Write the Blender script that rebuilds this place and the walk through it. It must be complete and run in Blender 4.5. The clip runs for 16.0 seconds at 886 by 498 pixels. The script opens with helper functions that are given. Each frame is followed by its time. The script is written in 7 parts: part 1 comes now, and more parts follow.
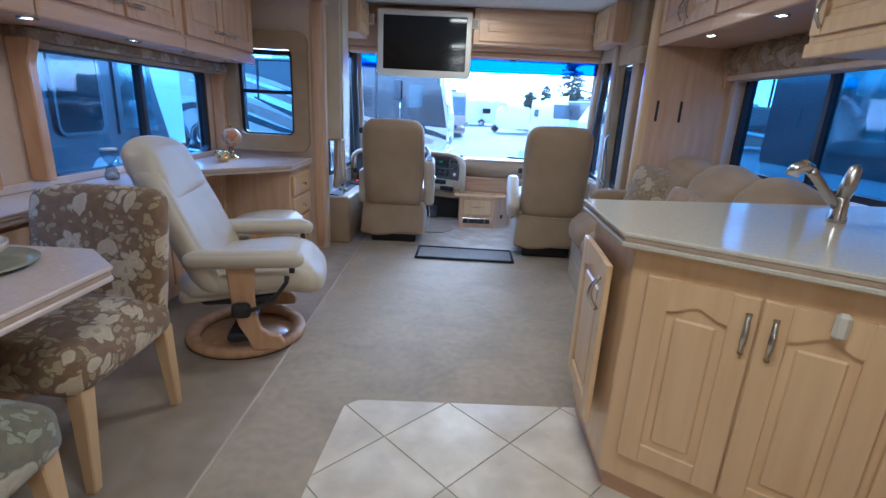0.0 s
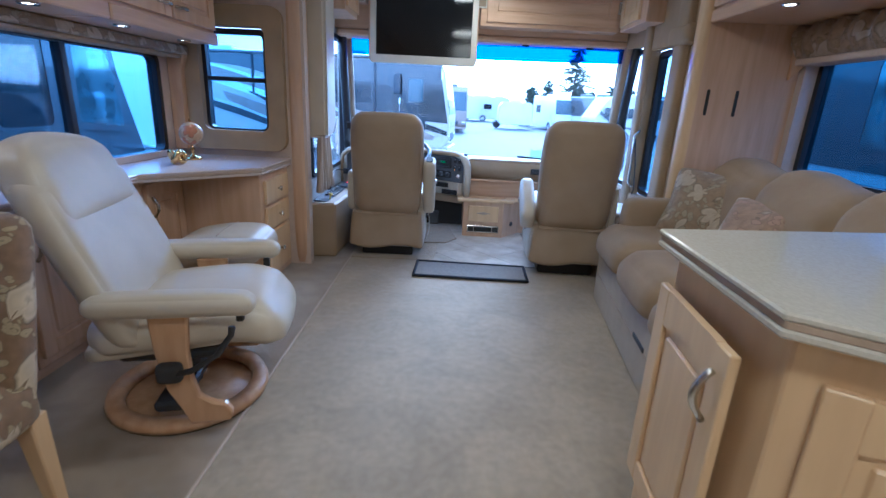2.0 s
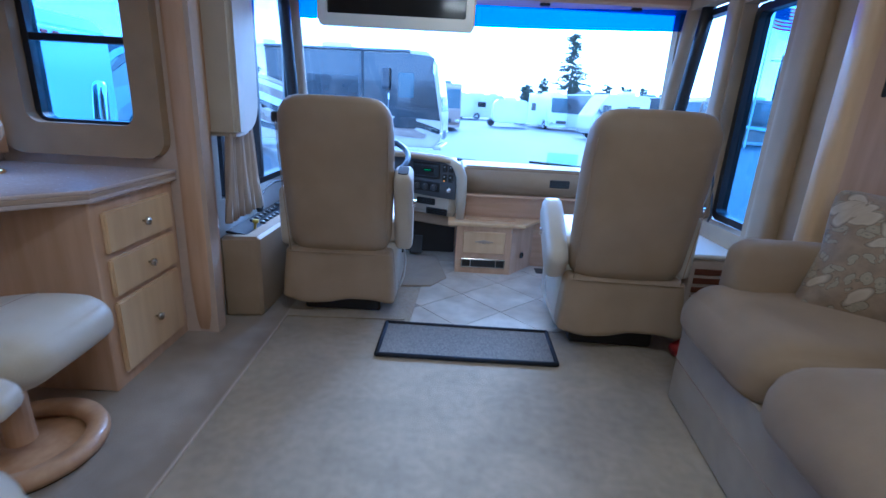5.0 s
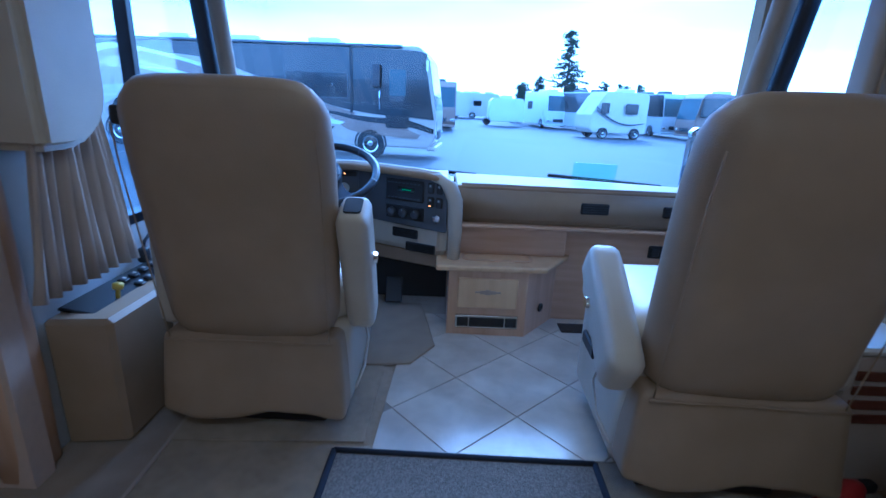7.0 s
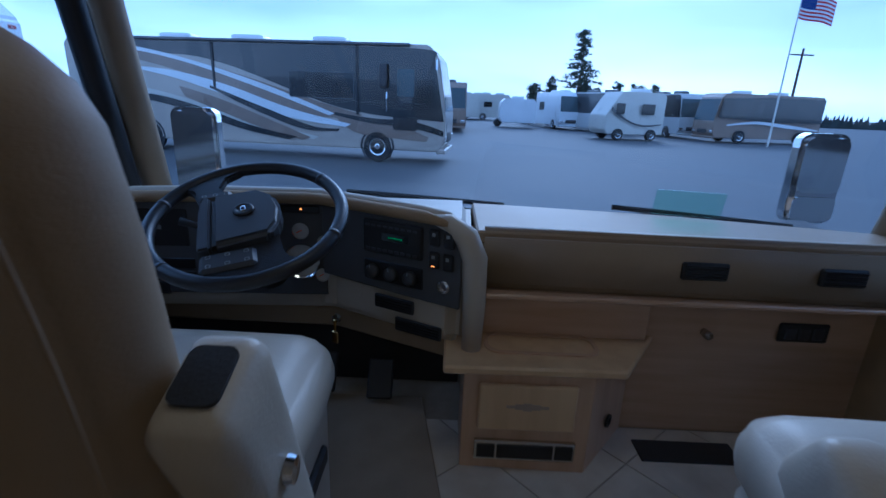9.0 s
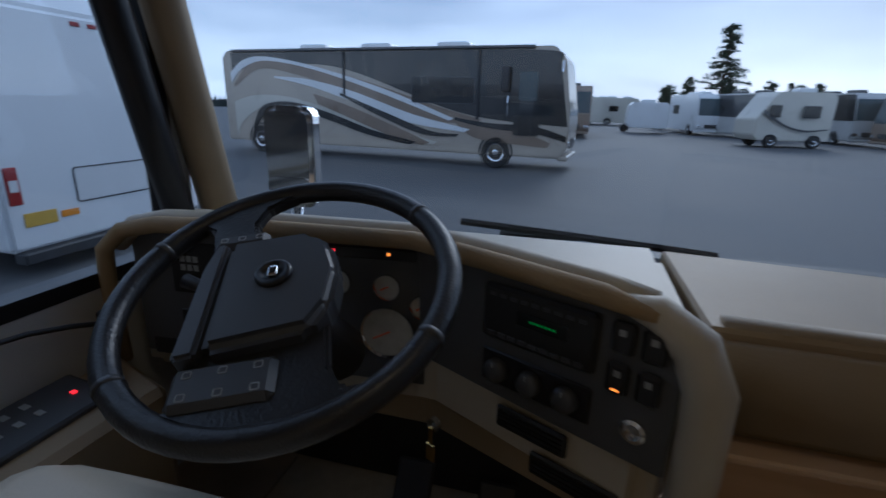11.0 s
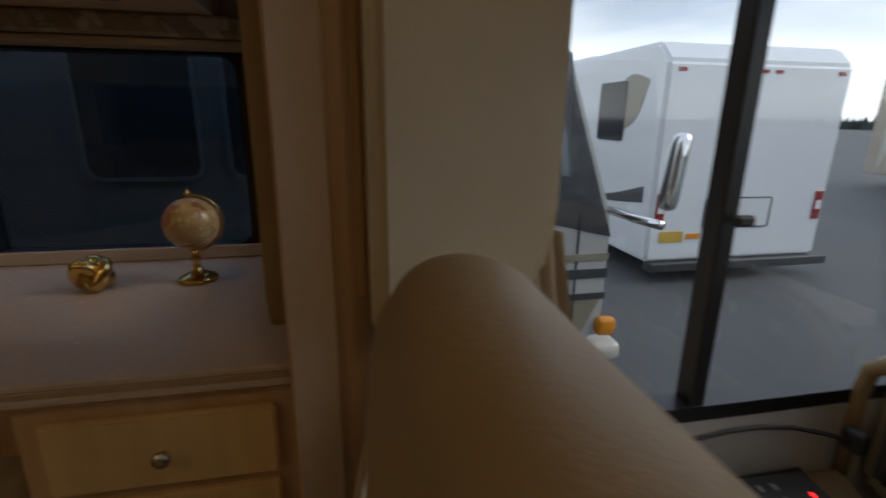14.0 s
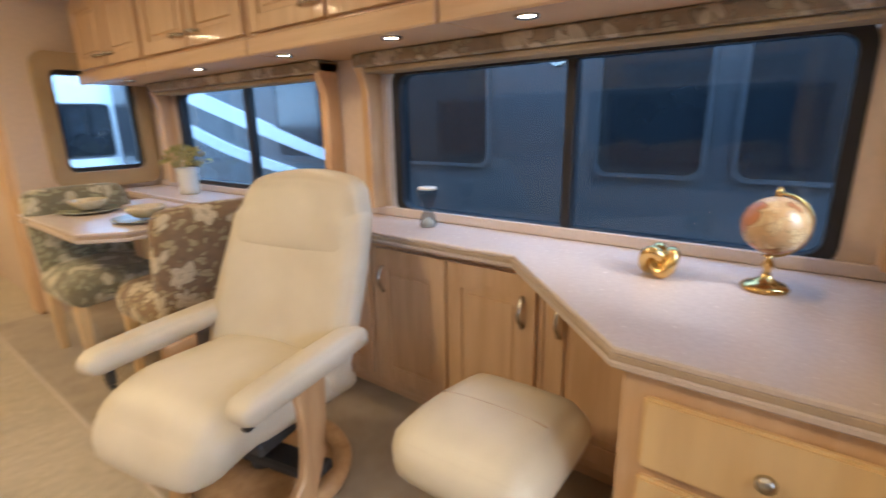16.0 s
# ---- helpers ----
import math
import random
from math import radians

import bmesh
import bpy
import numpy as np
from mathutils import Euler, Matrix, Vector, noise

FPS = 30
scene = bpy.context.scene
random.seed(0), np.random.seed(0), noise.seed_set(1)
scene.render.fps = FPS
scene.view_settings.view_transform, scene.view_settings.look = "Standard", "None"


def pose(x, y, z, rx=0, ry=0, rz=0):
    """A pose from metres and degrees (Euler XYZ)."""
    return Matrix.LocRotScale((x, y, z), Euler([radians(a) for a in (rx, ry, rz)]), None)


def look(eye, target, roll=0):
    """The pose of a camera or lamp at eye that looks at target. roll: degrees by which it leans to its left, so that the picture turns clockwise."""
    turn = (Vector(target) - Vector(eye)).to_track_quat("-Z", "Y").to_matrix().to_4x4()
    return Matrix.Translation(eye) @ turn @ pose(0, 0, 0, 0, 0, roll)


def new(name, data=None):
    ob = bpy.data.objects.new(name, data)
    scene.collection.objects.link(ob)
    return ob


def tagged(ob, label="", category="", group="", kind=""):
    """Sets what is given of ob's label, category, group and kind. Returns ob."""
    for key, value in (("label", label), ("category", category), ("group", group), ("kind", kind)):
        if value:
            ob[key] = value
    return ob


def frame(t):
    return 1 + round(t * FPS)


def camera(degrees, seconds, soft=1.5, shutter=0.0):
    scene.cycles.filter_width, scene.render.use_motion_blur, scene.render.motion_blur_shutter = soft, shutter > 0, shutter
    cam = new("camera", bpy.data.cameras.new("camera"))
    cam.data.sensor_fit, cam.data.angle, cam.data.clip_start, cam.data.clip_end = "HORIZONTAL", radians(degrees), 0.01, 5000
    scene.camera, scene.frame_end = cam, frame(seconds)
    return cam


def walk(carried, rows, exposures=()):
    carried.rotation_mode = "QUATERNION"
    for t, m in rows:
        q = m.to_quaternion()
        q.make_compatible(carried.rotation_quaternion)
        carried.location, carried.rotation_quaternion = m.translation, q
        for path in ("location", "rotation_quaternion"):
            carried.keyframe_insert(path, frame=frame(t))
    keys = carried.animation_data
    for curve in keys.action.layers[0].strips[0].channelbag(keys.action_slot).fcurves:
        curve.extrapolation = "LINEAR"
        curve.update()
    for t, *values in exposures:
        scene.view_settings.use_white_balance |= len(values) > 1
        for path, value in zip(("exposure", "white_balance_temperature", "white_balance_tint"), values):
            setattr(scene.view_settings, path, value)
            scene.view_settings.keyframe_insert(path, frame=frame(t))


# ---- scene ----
cam = camera(86.2, 16.0, shutter=0.4)
PATH = [
    (0, (-0.085, 0.58, 1.205), (-0.098, 2.498, 0.638), 2.8),
    (0.5, (-0.063, 0.626, 1.202), (-0.079, 2.542, 0.628), 2.8),
    (1, (-0.061, 0.77, 1.182), (-0.079, 2.684, 0.603), 2.9),
    (1.5, (-0.095, 0.997, 1.175), (-0.114, 2.911, 0.597), 3.0),
    (2, (-0.109, 1.194, 1.176), (-0.123, 3.107, 0.593), 2.9),
    (2.5, (-0.073, 1.43, 1.158), (-0.088, 3.341, 0.569), 2.9),
    (3, (-0.069, 1.644, 1.125), (-0.077, 3.558, 0.543), 3.1),
    (3.5, (-0.079, 1.876, 1.098), (-0.091, 3.788, 0.513), 3.1),
    (4, (-0.11, 2.066, 1.102), (-0.101, 3.978, 0.514), 3.2),
    (4.2, (-0.096, 2.136, 1.104), (-0.092, 4.048, 0.518), 3.2),
    (6.5, (-0.054, 3.207, 1.069), (-0.021, 5.117, 0.476), 2.7),
    (7, (-0.03, 3.443, 1.064), (-0.004, 5.354, 0.474), 2.6),
    (7.5, (-0.014, 3.633, 1.064), (0.01, 5.543, 0.473), 2.3),
    (8, (-0.013, 3.853, 1.061), (0.0, 5.765, 0.475), 2.0),
    (8.2, (-0.019, 3.965, 1.057), (-0.006, 5.877, 0.471), 2.1),
    (10.3, (-0.057, 4.736, 1.03), (-0.293, 6.634, 0.445), 1.8),
    (10.5, (-0.085, 4.8, 1.025), (-0.381, 6.69, 0.443), 1.6),
    (11, (-0.168, 4.93, 0.999), (-0.645, 6.783, 0.419), 1.6),
    (11.5, (-0.241, 5.009, 0.993), (-1.097, 6.721, 0.413), 1.2),
    (12.2, (-0.311, 4.988, 1.034), (-1.618, 6.391, 0.466), 0.7),
    (12.5, (-0.327, 4.962, 1.037), (-1.784, 6.211, 0.476), 0.7),
    (13, (-0.342, 4.851, 1.131), (-1.994, 5.836, 0.58), 0.5),
    (13.4, (-0.351, 4.775, 1.187), (-2.123, 5.535, 0.652), 0.4),
    (13.7, (-0.356, 4.675, 1.213), (-2.185, 5.28, 0.674), 0.5),
    (14, (-0.40, 4.59, 1.209), (-2.283, 4.966, 0.669), 0.6),
    (14.3, (-0.453, 4.525, 1.203), (-2.368, 4.731, 0.663), 0.7),
    (14.5, (-0.477, 4.475, 1.207), (-2.395, 4.508, 0.642), -0.2),
    (14.7, (-0.465, 4.423, 1.216), (-2.382, 4.349, 0.649), -0.5),
    (15, (-0.466, 4.343, 1.196), (-2.365, 4.024, 0.657), -0.8),
    (15.5, (-0.435, 4.248, 1.191), (-2.229, 3.541, 0.66), -1.1),
    (16, (-0.39, 4.211, 1.178), (-1.928, 3.043, 0.66), -1.1),
]
EXPOSURES = [
    (0.0, 1.7, 3960, 10), (4.2, 1.5, 3760, 10), (6.5, 0.92, 3500, 10), (7.5, 0.36, 3420, 10), (8.2, -0.2, 3700, 10), (10.3, -1.35, 4750, 10),
    (11.5, -1.15, 5700, 10), (13.0, -0.75, 6450, 10), (14.3, -0.6, 7200, 10), (14.6, 0.3, 7000, 10), (15.0, 1.65, 6500, 10), (16.0, 2.4, 5850, 10)]
walk(cam, [(t, look(eye, target, roll)) for t, eye, target, roll in PATH], EXPOSURES)

# ---- world and sun ----
world = bpy.data.worlds.new("overcast_sky")
scene.world = world
world.use_nodes = True
wn, wl = world.node_tree.nodes, world.node_tree.links
wn.clear()
w_out = wn.new("ShaderNodeOutputWorld")
w_bg = wn.new("ShaderNodeBackground")
w_sky = wn.new("ShaderNodeTexSky")
w_sky.sky_type, w_sky.sun_disc = "NISHITA", False
w_sky.sun_elevation, w_sky.sun_rotation = radians(25), radians(20)
w_sky.air_density, w_sky.dust_density = 1.2, 2.0
w_co = wn.new("ShaderNodeTexCoord")
w_map = wn.new("ShaderNodeMapping")
w_map.inputs["Scale"].default_value = (1.0, 1.0, 5.0)
w_noise = wn.new("ShaderNodeTexNoise")
w_noise.inputs["Scale"].default_value, w_noise.inputs["Detail"].default_value = 2.2, 6
w_ramp = wn.new("ShaderNodeValToRGB")
w_ramp.color_ramp.elements[0].position, w_ramp.color_ramp.elements[0].color = 0.35, (11.0, 13.0, 16.2, 1)
w_ramp.color_ramp.elements[1].position, w_ramp.color_ramp.elements[1].color = 0.68, (23.0, 24.6, 27.0, 1)
w_mix = wn.new("ShaderNodeMixRGB")
w_mix.inputs["Fac"].default_value = 0.85
wl.new(w_co.outputs["Generated"], w_map.inputs["Vector"])
wl.new(w_map.outputs["Vector"], w_noise.inputs["Vector"])
wl.new(w_noise.outputs["Fac"], w_ramp.inputs["Fac"])
wl.new(w_sky.outputs["Color"], w_mix.inputs["Color1"])
wl.new(w_ramp.outputs["Color"], w_mix.inputs["Color2"])
w_sep = wn.new("ShaderNodeSeparateXYZ")
w_lift = wn.new("ShaderNodeMath")
w_lift.operation = "MULTIPLY_ADD"
w_lift.inputs[1].default_value = 0.22
w_band = wn.new("ShaderNodeValToRGB")
w_band.color_ramp.elements[0].position, w_band.color_ramp.elements[0].color = 0.14, (1.25, 1.22, 1.16, 1)
w_band.color_ramp.elements[1].position, w_band.color_ramp.elements[1].color = 0.29, (0.70, 0.73, 0.78, 1)
w_deck = wn.new("ShaderNodeMixRGB")
w_deck.blend_type = "MULTIPLY"
w_deck.inputs["Fac"].default_value = 1.0
wl.new(w_co.outputs["Generated"], w_sep.inputs["Vector"])
wl.new(w_noise.outputs["Fac"], w_lift.inputs[0])
wl.new(w_sep.outputs["Z"], w_lift.inputs[2])
wl.new(w_lift.outputs[0], w_band.inputs["Fac"])
wl.new(w_mix.outputs["Color"], w_deck.inputs["Color1"])
wl.new(w_band.outputs["Color"], w_deck.inputs["Color2"])
wl.new(w_deck.outputs["Color"], w_bg.inputs["Color"])
w_bg.inputs["Strength"].default_value = 0.12
wl.new(w_bg.outputs["Background"], w_out.inputs["Surface"])

LAMP_SPOT = 0.72
sun_data = bpy.data.lights.new("sun", "SUN")
sun_data.energy, sun_data.angle, sun_data.color = 1.5, radians(24), (1.0, 0.95, 0.88)
sun = new("sun", sun_data)
sun.matrix_world = look((4, 20, 12), (0, 0, 0))


def unseen_ceiling_lamp(y, watts, x=0.1):
    """One area lamp under the ceiling; no fixture is drawn for it."""
    d = bpy.data.lights.new("unseen_ceiling_lamp", "AREA")
    d.energy, d.size, d.size_y, d.shape, d.color = watts, 0.5, 0.14, "RECTANGLE", (1, 0.73, 0.38)
    new("unseen_ceiling_lamp", d).matrix_world = pose(x, y, 2.07)


# First three stand for unseen fixtures; the 4.95 one is added cab fill.
UNSEEN_CEILING_LAMPS = ((-0.9, 4.6), (1.0, 5.0), (2.9, 4.8), (4.95, 2.2))
for y, watts in UNSEEN_CEILING_LAMPS:
    unseen_ceiling_lamp(y, watts)


# ---- materials ----
def material(name, colour, rough=0.5, metal=0.0, second=None, scale=6.0, stretch=(1, 1, 1), bump=0.0, bump_scale=200.0, spread=0.12, coat=0.0, jitter=0.0, sheen=0.0, detail=5.0, patch=None):
    """A surface with two colours mixed by a broad noise, a finer grain, and fine relief."""
    m = bpy.data.materials.new(name)
    m.use_nodes = True
    n, l = m.node_tree.nodes, m.node_tree.links
    b = n["Principled BSDF"]
    b.inputs["Roughness"].default_value, b.inputs["Metallic"].default_value = rough, metal
    b.inputs["Coat Weight"].default_value = coat
    b.inputs["Sheen Weight"].default_value = sheen
    co = n.new("ShaderNodeTexCoord")
    mp = n.new("ShaderNodeMapping")
    mp.inputs["Scale"].default_value = stretch
    l.new(co.outputs["Object"], mp.inputs["Vector"])
    nz = n.new("ShaderNodeTexNoise")
    nz.inputs["Scale"].default_value, nz.inputs["Detail"].default_value = scale, detail
    l.new(mp.outputs["Vector"], nz.inputs["Vector"])
    rp = n.new("ShaderNodeValToRGB")
    c2 = second or tuple(c * (1 - spread) for c in colour)
    rp.color_ramp.elements[0].position, rp.color_ramp.elements[0].color = 0.35, (*c2, 1)
    rp.color_ramp.elements[1].position, rp.color_ramp.elements[1].color = 0.65, (*colour, 1)
    l.new(nz.outputs["Fac"], rp.inputs["Fac"])
    last = rp.outputs["Color"]
    if patch:
        big, tone, mul = n.new("ShaderNodeTexNoise"), n.new("ShaderNodeMapRange"), n.new("ShaderNodeHueSaturation")
        big.inputs["Scale"].default_value, big.inputs["Detail"].default_value, big.inputs["Distortion"].default_value = patch[0], 4, 0.8
        tone.inputs["From Min"].default_value, tone.inputs["From Max"].default_value = 0.35, 0.65
        tone.inputs["To Min"].default_value, tone.inputs["To Max"].default_value = 1 - patch[1], 1 + patch[1]
        l.new(co.outputs["Object"], big.inputs["Vector"])
        l.new(big.outputs["Fac"], tone.inputs["Value"])
        l.new(tone.outputs["Result"], mul.inputs["Value"])
        l.new(last, mul.inputs["Color"])
        last = mul.outputs["Color"]
    if jitter:
        info, hsv, add = n.new("ShaderNodeObjectInfo"), n.new("ShaderNodeHueSaturation"), n.new("ShaderNodeMath")
        add.operation = "MULTIPLY_ADD"
        add.inputs[1].default_value, add.inputs[2].default_value = jitter, 1 - jitter / 2
        l.new(info.outputs["Random"], add.inputs[0])
        l.new(add.outputs[0], hsv.inputs["Value"])
        l.new(last, hsv.inputs["Color"])
        last = hsv.outputs["Color"]
    l.new(last, b.inputs["Base Color"])
    fine = n.new("ShaderNodeTexNoise")
    fine.inputs["Scale"].default_value, fine.inputs["Detail"].default_value = bump_scale, 3
    l.new(mp.outputs["Vector"], fine.inputs["Vector"])
    rr = n.new("ShaderNodeMapRange")
    rr.inputs["To Min"].default_value, rr.inputs["To Max"].default_value = max(0.02, rough - 0.08), min(1, rough + 0.08)
    l.new(nz.outputs["Fac"], rr.inputs["Value"])
    l.new(rr.outputs["Result"], b.inputs["Roughness"])
    if bump:
        bp = n.new("ShaderNodeBump")
        bp.inputs["Strength"].default_value, bp.inputs["Distance"].default_value = bump, 0.004
        l.new(fine.outputs["Fac"], bp.inputs["Height"])
        l.new(bp.outputs["Normal"], b.inputs["Normal"])
    return m


def glass(name, tint, rough=0.0):
    """Thin pane: tinted see-through with a mirror gloss by Fresnel."""
    m = bpy.data.materials.new(name)
    m.use_nodes = True
    n, l = m.node_tree.nodes, m.node_tree.links
    n.remove(n["Principled BSDF"])
    t, g, f, x = n.new("ShaderNodeBsdfTransparent"), n.new("ShaderNodeBsdfGlossy"), n.new("ShaderNodeLayerWeight"), n.new("ShaderNodeMixShader")
    t.inputs["Color"].default_value = (*tint, 1)
    g.inputs["Roughness"].default_value = rough
    f.inputs["Blend"].default_value = 0.5
    power, scale = n.new("ShaderNodeMath"), n.new("ShaderNodeMath")
    power.operation, scale.operation = "POWER", "MULTIPLY_ADD"
    power.inputs[1].default_value = 4.0
    scale.inputs[1].default_value, scale.inputs[2].default_value = 0.6, 0.035
    l.new(f.outputs["Facing"], power.inputs[0])
    l.new(power.outputs[0], scale.inputs[0])
    l.new(scale.outputs[0], x.inputs["Fac"])
    l.new(t.outputs["BSDF"], x.inputs[1])
    l.new(g.outputs["BSDF"], x.inputs[2])
    l.new(x.outputs["Shader"], n["Material Output"].inputs["Surface"])
    return m


def glow(name, colour, strength):
    m = bpy.data.materials.new(name)
    m.use_nodes = True
    b = m.node_tree.nodes["Principled BSDF"]
    b.inputs["Base Color"].default_value = (*colour, 1)
    b.inputs["Emission Color"].default_value = (*colour, 1)
    b.inputs["Emission Strength"].default_value = strength
    return m


def pattern(name, ground, flowers, leaves, scale=9.0, rough=0.85, bump=0.35):
    """Woven fabric with petalled flower heads and pointed leaves, outlined, on a darker ground."""
    m = material(name, ground, rough, scale=30, spread=0.25, bump=bump, bump_scale=500, sheen=0.2)
    n, l = m.node_tree.nodes, m.node_tree.links
    b, co = n["Principled BSDF"], n["Texture Coordinate"]
    base = b.inputs["Base Color"].links[0].from_socket

    def calc(op, a, c=None, d=None):
        k = n.new("ShaderNodeMath")
        k.operation = op
        for socket, v in zip(k.inputs, (a, c, d)):
            if v is None:
                continue
            if isinstance(v, (int, float)):
                socket.default_value = v
            else:
                l.new(v, socket)
        return k.outputs[0]

    warp, bent = n.new("ShaderNodeTexNoise"), n.new("ShaderNodeMixRGB")
    warp.inputs["Scale"].default_value = scale * 1.2
    bent.inputs["Fac"].default_value = 0.05
    l.new(co.outputs["Object"], warp.inputs["Vector"])
    l.new(co.outputs["Object"], bent.inputs["Color1"])
    l.new(warp.outputs["Color"], bent.inputs["Color2"])
    for colour, k, stretch, turn, lobes, reach in ((leaves, 1.25, (1.0, 2.3, 1.7), 0.7, 1.0, 0.40), (leaves, 1.5, (2.2, 1.0, 1.6), -0.6, 1.0, 0.38), (flowers, 0.85, (1, 1, 1), 0.0, 2.5, 0.50)):
        mp, v, sub, sep, tint = n.new("ShaderNodeMapping"), n.new("ShaderNodeTexVoronoi"), n.new("ShaderNodeVectorMath"), n.new("ShaderNodeSeparateXYZ"), n.new("ShaderNodeSeparateColor")
        mp.inputs["Scale"].default_value, mp.inputs["Rotation"].default_value = stretch, (turn, turn * 0.5, turn)
        l.new(bent.outputs["Color"], mp.inputs["Vector"])
        v.inputs["Scale"].default_value = scale * k
        l.new(mp.outputs["Vector"], v.inputs["Vector"])
        sub.operation = "SUBTRACT"
        l.new(mp.outputs["Vector"], sub.inputs[0])
        l.new(v.outputs["Position"], sub.inputs[1])
        l.new(sub.outputs["Vector"], sep.inputs["Vector"])
        l.new(v.outputs["Color"], tint.inputs["Color"])
        angle = calc("ARCTAN2", sep.outputs["X"], calc("ADD", sep.outputs["Y"], sep.outputs["Z"]))
        phase = calc("MULTIPLY_ADD", angle, lobes, calc("MULTIPLY", tint.outputs["Red"], 6.28))
        edge = calc("MULTIPLY_ADD", calc("ABSOLUTE", calc("COSINE", phase)), reach * 0.4, reach * 0.6)
        ratio = calc("DIVIDE", v.outputs["Distance"], edge)
        inside = calc("LESS_THAN", ratio, 1.0)
        shade = n.new("ShaderNodeValToRGB")
        e = shade.color_ramp.elements
        e[0].position, e[0].color = 0.0, (*[c * 0.55 for c in colour], 1)
        e[1].position, e[1].color = 1.0, (*[c * 0.42 for c in ground], 1)
        for at, f in ((0.22, 0.7), (0.34, 1.0), (0.66, 0.82), (0.84, 0.95), (0.92, 0.6)):
            q = e.new(at)
            q.color = (*[c * f for c in colour], 1)
        l.new(ratio, shade.inputs["Fac"])
        x = n.new("ShaderNodeMixRGB")
        l.new(inside, x.inputs["Fac"])
        l.new(base, x.inputs["Color1"])
        l.new(shade.outputs["Color"], x.inputs["Color2"])
        base = x.outputs["Color"]
    l.new(base, b.inputs["Base Color"])
    return m


M = {}
M["maple"] = material("maple", (0.66, 0.46, 0.29), 0.38, second=(0.57, 0.375, 0.22), scale=5, stretch=(5, 5, 0.5), bump=0.06, bump_scale=60, coat=0.15)
M["maple_h"] = material("maple_horizontal", (0.66, 0.46, 0.29), 0.38, second=(0.57, 0.375, 0.22), scale=5, stretch=(0.5, 0.5, 6), bump=0.06, bump_scale=60, coat=0.15)
M["pale_maple"] = material("pale_maple", (0.74, 0.54, 0.29), 0.36, second=(0.66, 0.46, 0.24), scale=4, stretch=(5, 5, 0.5), bump=0.05, bump_scale=60, coat=0.2)
M["chair_wood"] = material("chair_wood", (0.62, 0.40, 0.21), 0.4, second=(0.5, 0.3, 0.15), scale=5, stretch=(4, 4, 0.8), bump=0.05, bump_scale=80, coat=0.2)
M["wallpaper"] = material("wallpaper", (0.62, 0.50, 0.40), 0.75, scale=40, spread=0.06, bump=0.12, bump_scale=300)
M["cab_wall"] = material("cab_wall_vinyl", (0.58, 0.58, 0.57), 0.55, scale=14, spread=0.06, bump=0.15, bump_scale=240)
M["ceiling"] = material("ceiling_vinyl", (0.75, 0.72, 0.66), 0.7, scale=20, spread=0.05, bump=0.1, bump_scale=250)
M["carpet"] = material("carpet", (0.455, 0.375, 0.255), 0.95, second=(0.385, 0.315, 0.21), scale=26, bump=0.9, bump_scale=420, sheen=0.3, patch=(3.2, 0.10))
M["carpet_dark"] = material("carpet_slide", (0.36, 0.285, 0.20), 0.95, second=(0.30, 0.235, 0.16), scale=10, bump=0.9, bump_scale=420, sheen=0.3, patch=(3.0, 0.10))
M["tile"] = material("floor_tile", (0.74, 0.68, 0.57), 0.24, second=(0.60, 0.53, 0.42), scale=5, bump=0.05, bump_scale=80, jitter=0.10, patch=(7, 0.06))
M["grout"] = material("grout", (0.36, 0.32, 0.26), 0.9, scale=60, bump=0.3)
M["laminate"] = material("laminate", (0.60, 0.515, 0.475), 0.24, second=(0.565, 0.48, 0.44), scale=90, bump=0.02, bump_scale=300)
M["solid"] = material("solid_surface", (0.60, 0.57, 0.50), 0.12, second=(0.54, 0.51, 0.44), scale=140, bump=0.0)
M["edge"] = material("edge_band", (0.45, 0.35, 0.26), 0.35, scale=30, bump=0.03)
M["leather"] = material("cream_leather", (0.60, 0.54, 0.43), 0.42, second=(0.54, 0.48, 0.375), scale=5, bump=0.14, bump_scale=190)
M["vinyl"] = material("beige_vinyl", (0.385, 0.29, 0.18), 0.5, second=(0.335, 0.25, 0.15), scale=5, bump=0.14, bump_scale=210)
M["suede"] = material("sofa_fabric", (0.30, 0.215, 0.12), 0.85, second=(0.25, 0.175, 0.095), scale=6, bump=0.3, bump_scale=300, sheen=0.1)
M["sofa_base"] = material("sofa_base_fabric", (0.37, 0.30, 0.205), 0.85, scale=12, bump=0.3, bump_scale=300, sheen=0.3)
M["floral"] = pattern("floral_weave", (0.24, 0.155, 0.085), (0.60, 0.50, 0.34), (0.42, 0.34, 0.19), 11)
M["floral_green"] = pattern("floral_weave_green", (0.20, 0.18, 0.115), (0.52, 0.47, 0.34), (0.33, 0.33, 0.22), 11)
M["floral_soft"] = pattern("floral_pillow", (0.30, 0.215, 0.125), (0.50, 0.40, 0.27), (0.36, 0.30, 0.19), 9)
M["rose"] = pattern("rose_pillow", (0.33, 0.225, 0.145), (0.52, 0.43, 0.31), (0.40, 0.26, 0.18), 8)
# lighter copy of floral_soft: the downlight's warm glow is put into its colours
M["valance"] = pattern("lit_valance_cloth", (0.46, 0.34, 0.22), (0.60, 0.50, 0.36), (0.40, 0.30, 0.18), 8)
M["curtain"] = material("curtain", (0.50, 0.41, 0.32), 0.85, spread=0.1, bump=0.3, bump_scale=350, sheen=0.3)
M["tan_trim"] = material("tan_padded_trim", (0.40, 0.29, 0.16), 0.7, spread=0.15, bump=0.3, bump_scale=220)
M["black"] = material("black_frame", (0.018, 0.018, 0.021), 0.35, spread=0.3, bump=0.05)
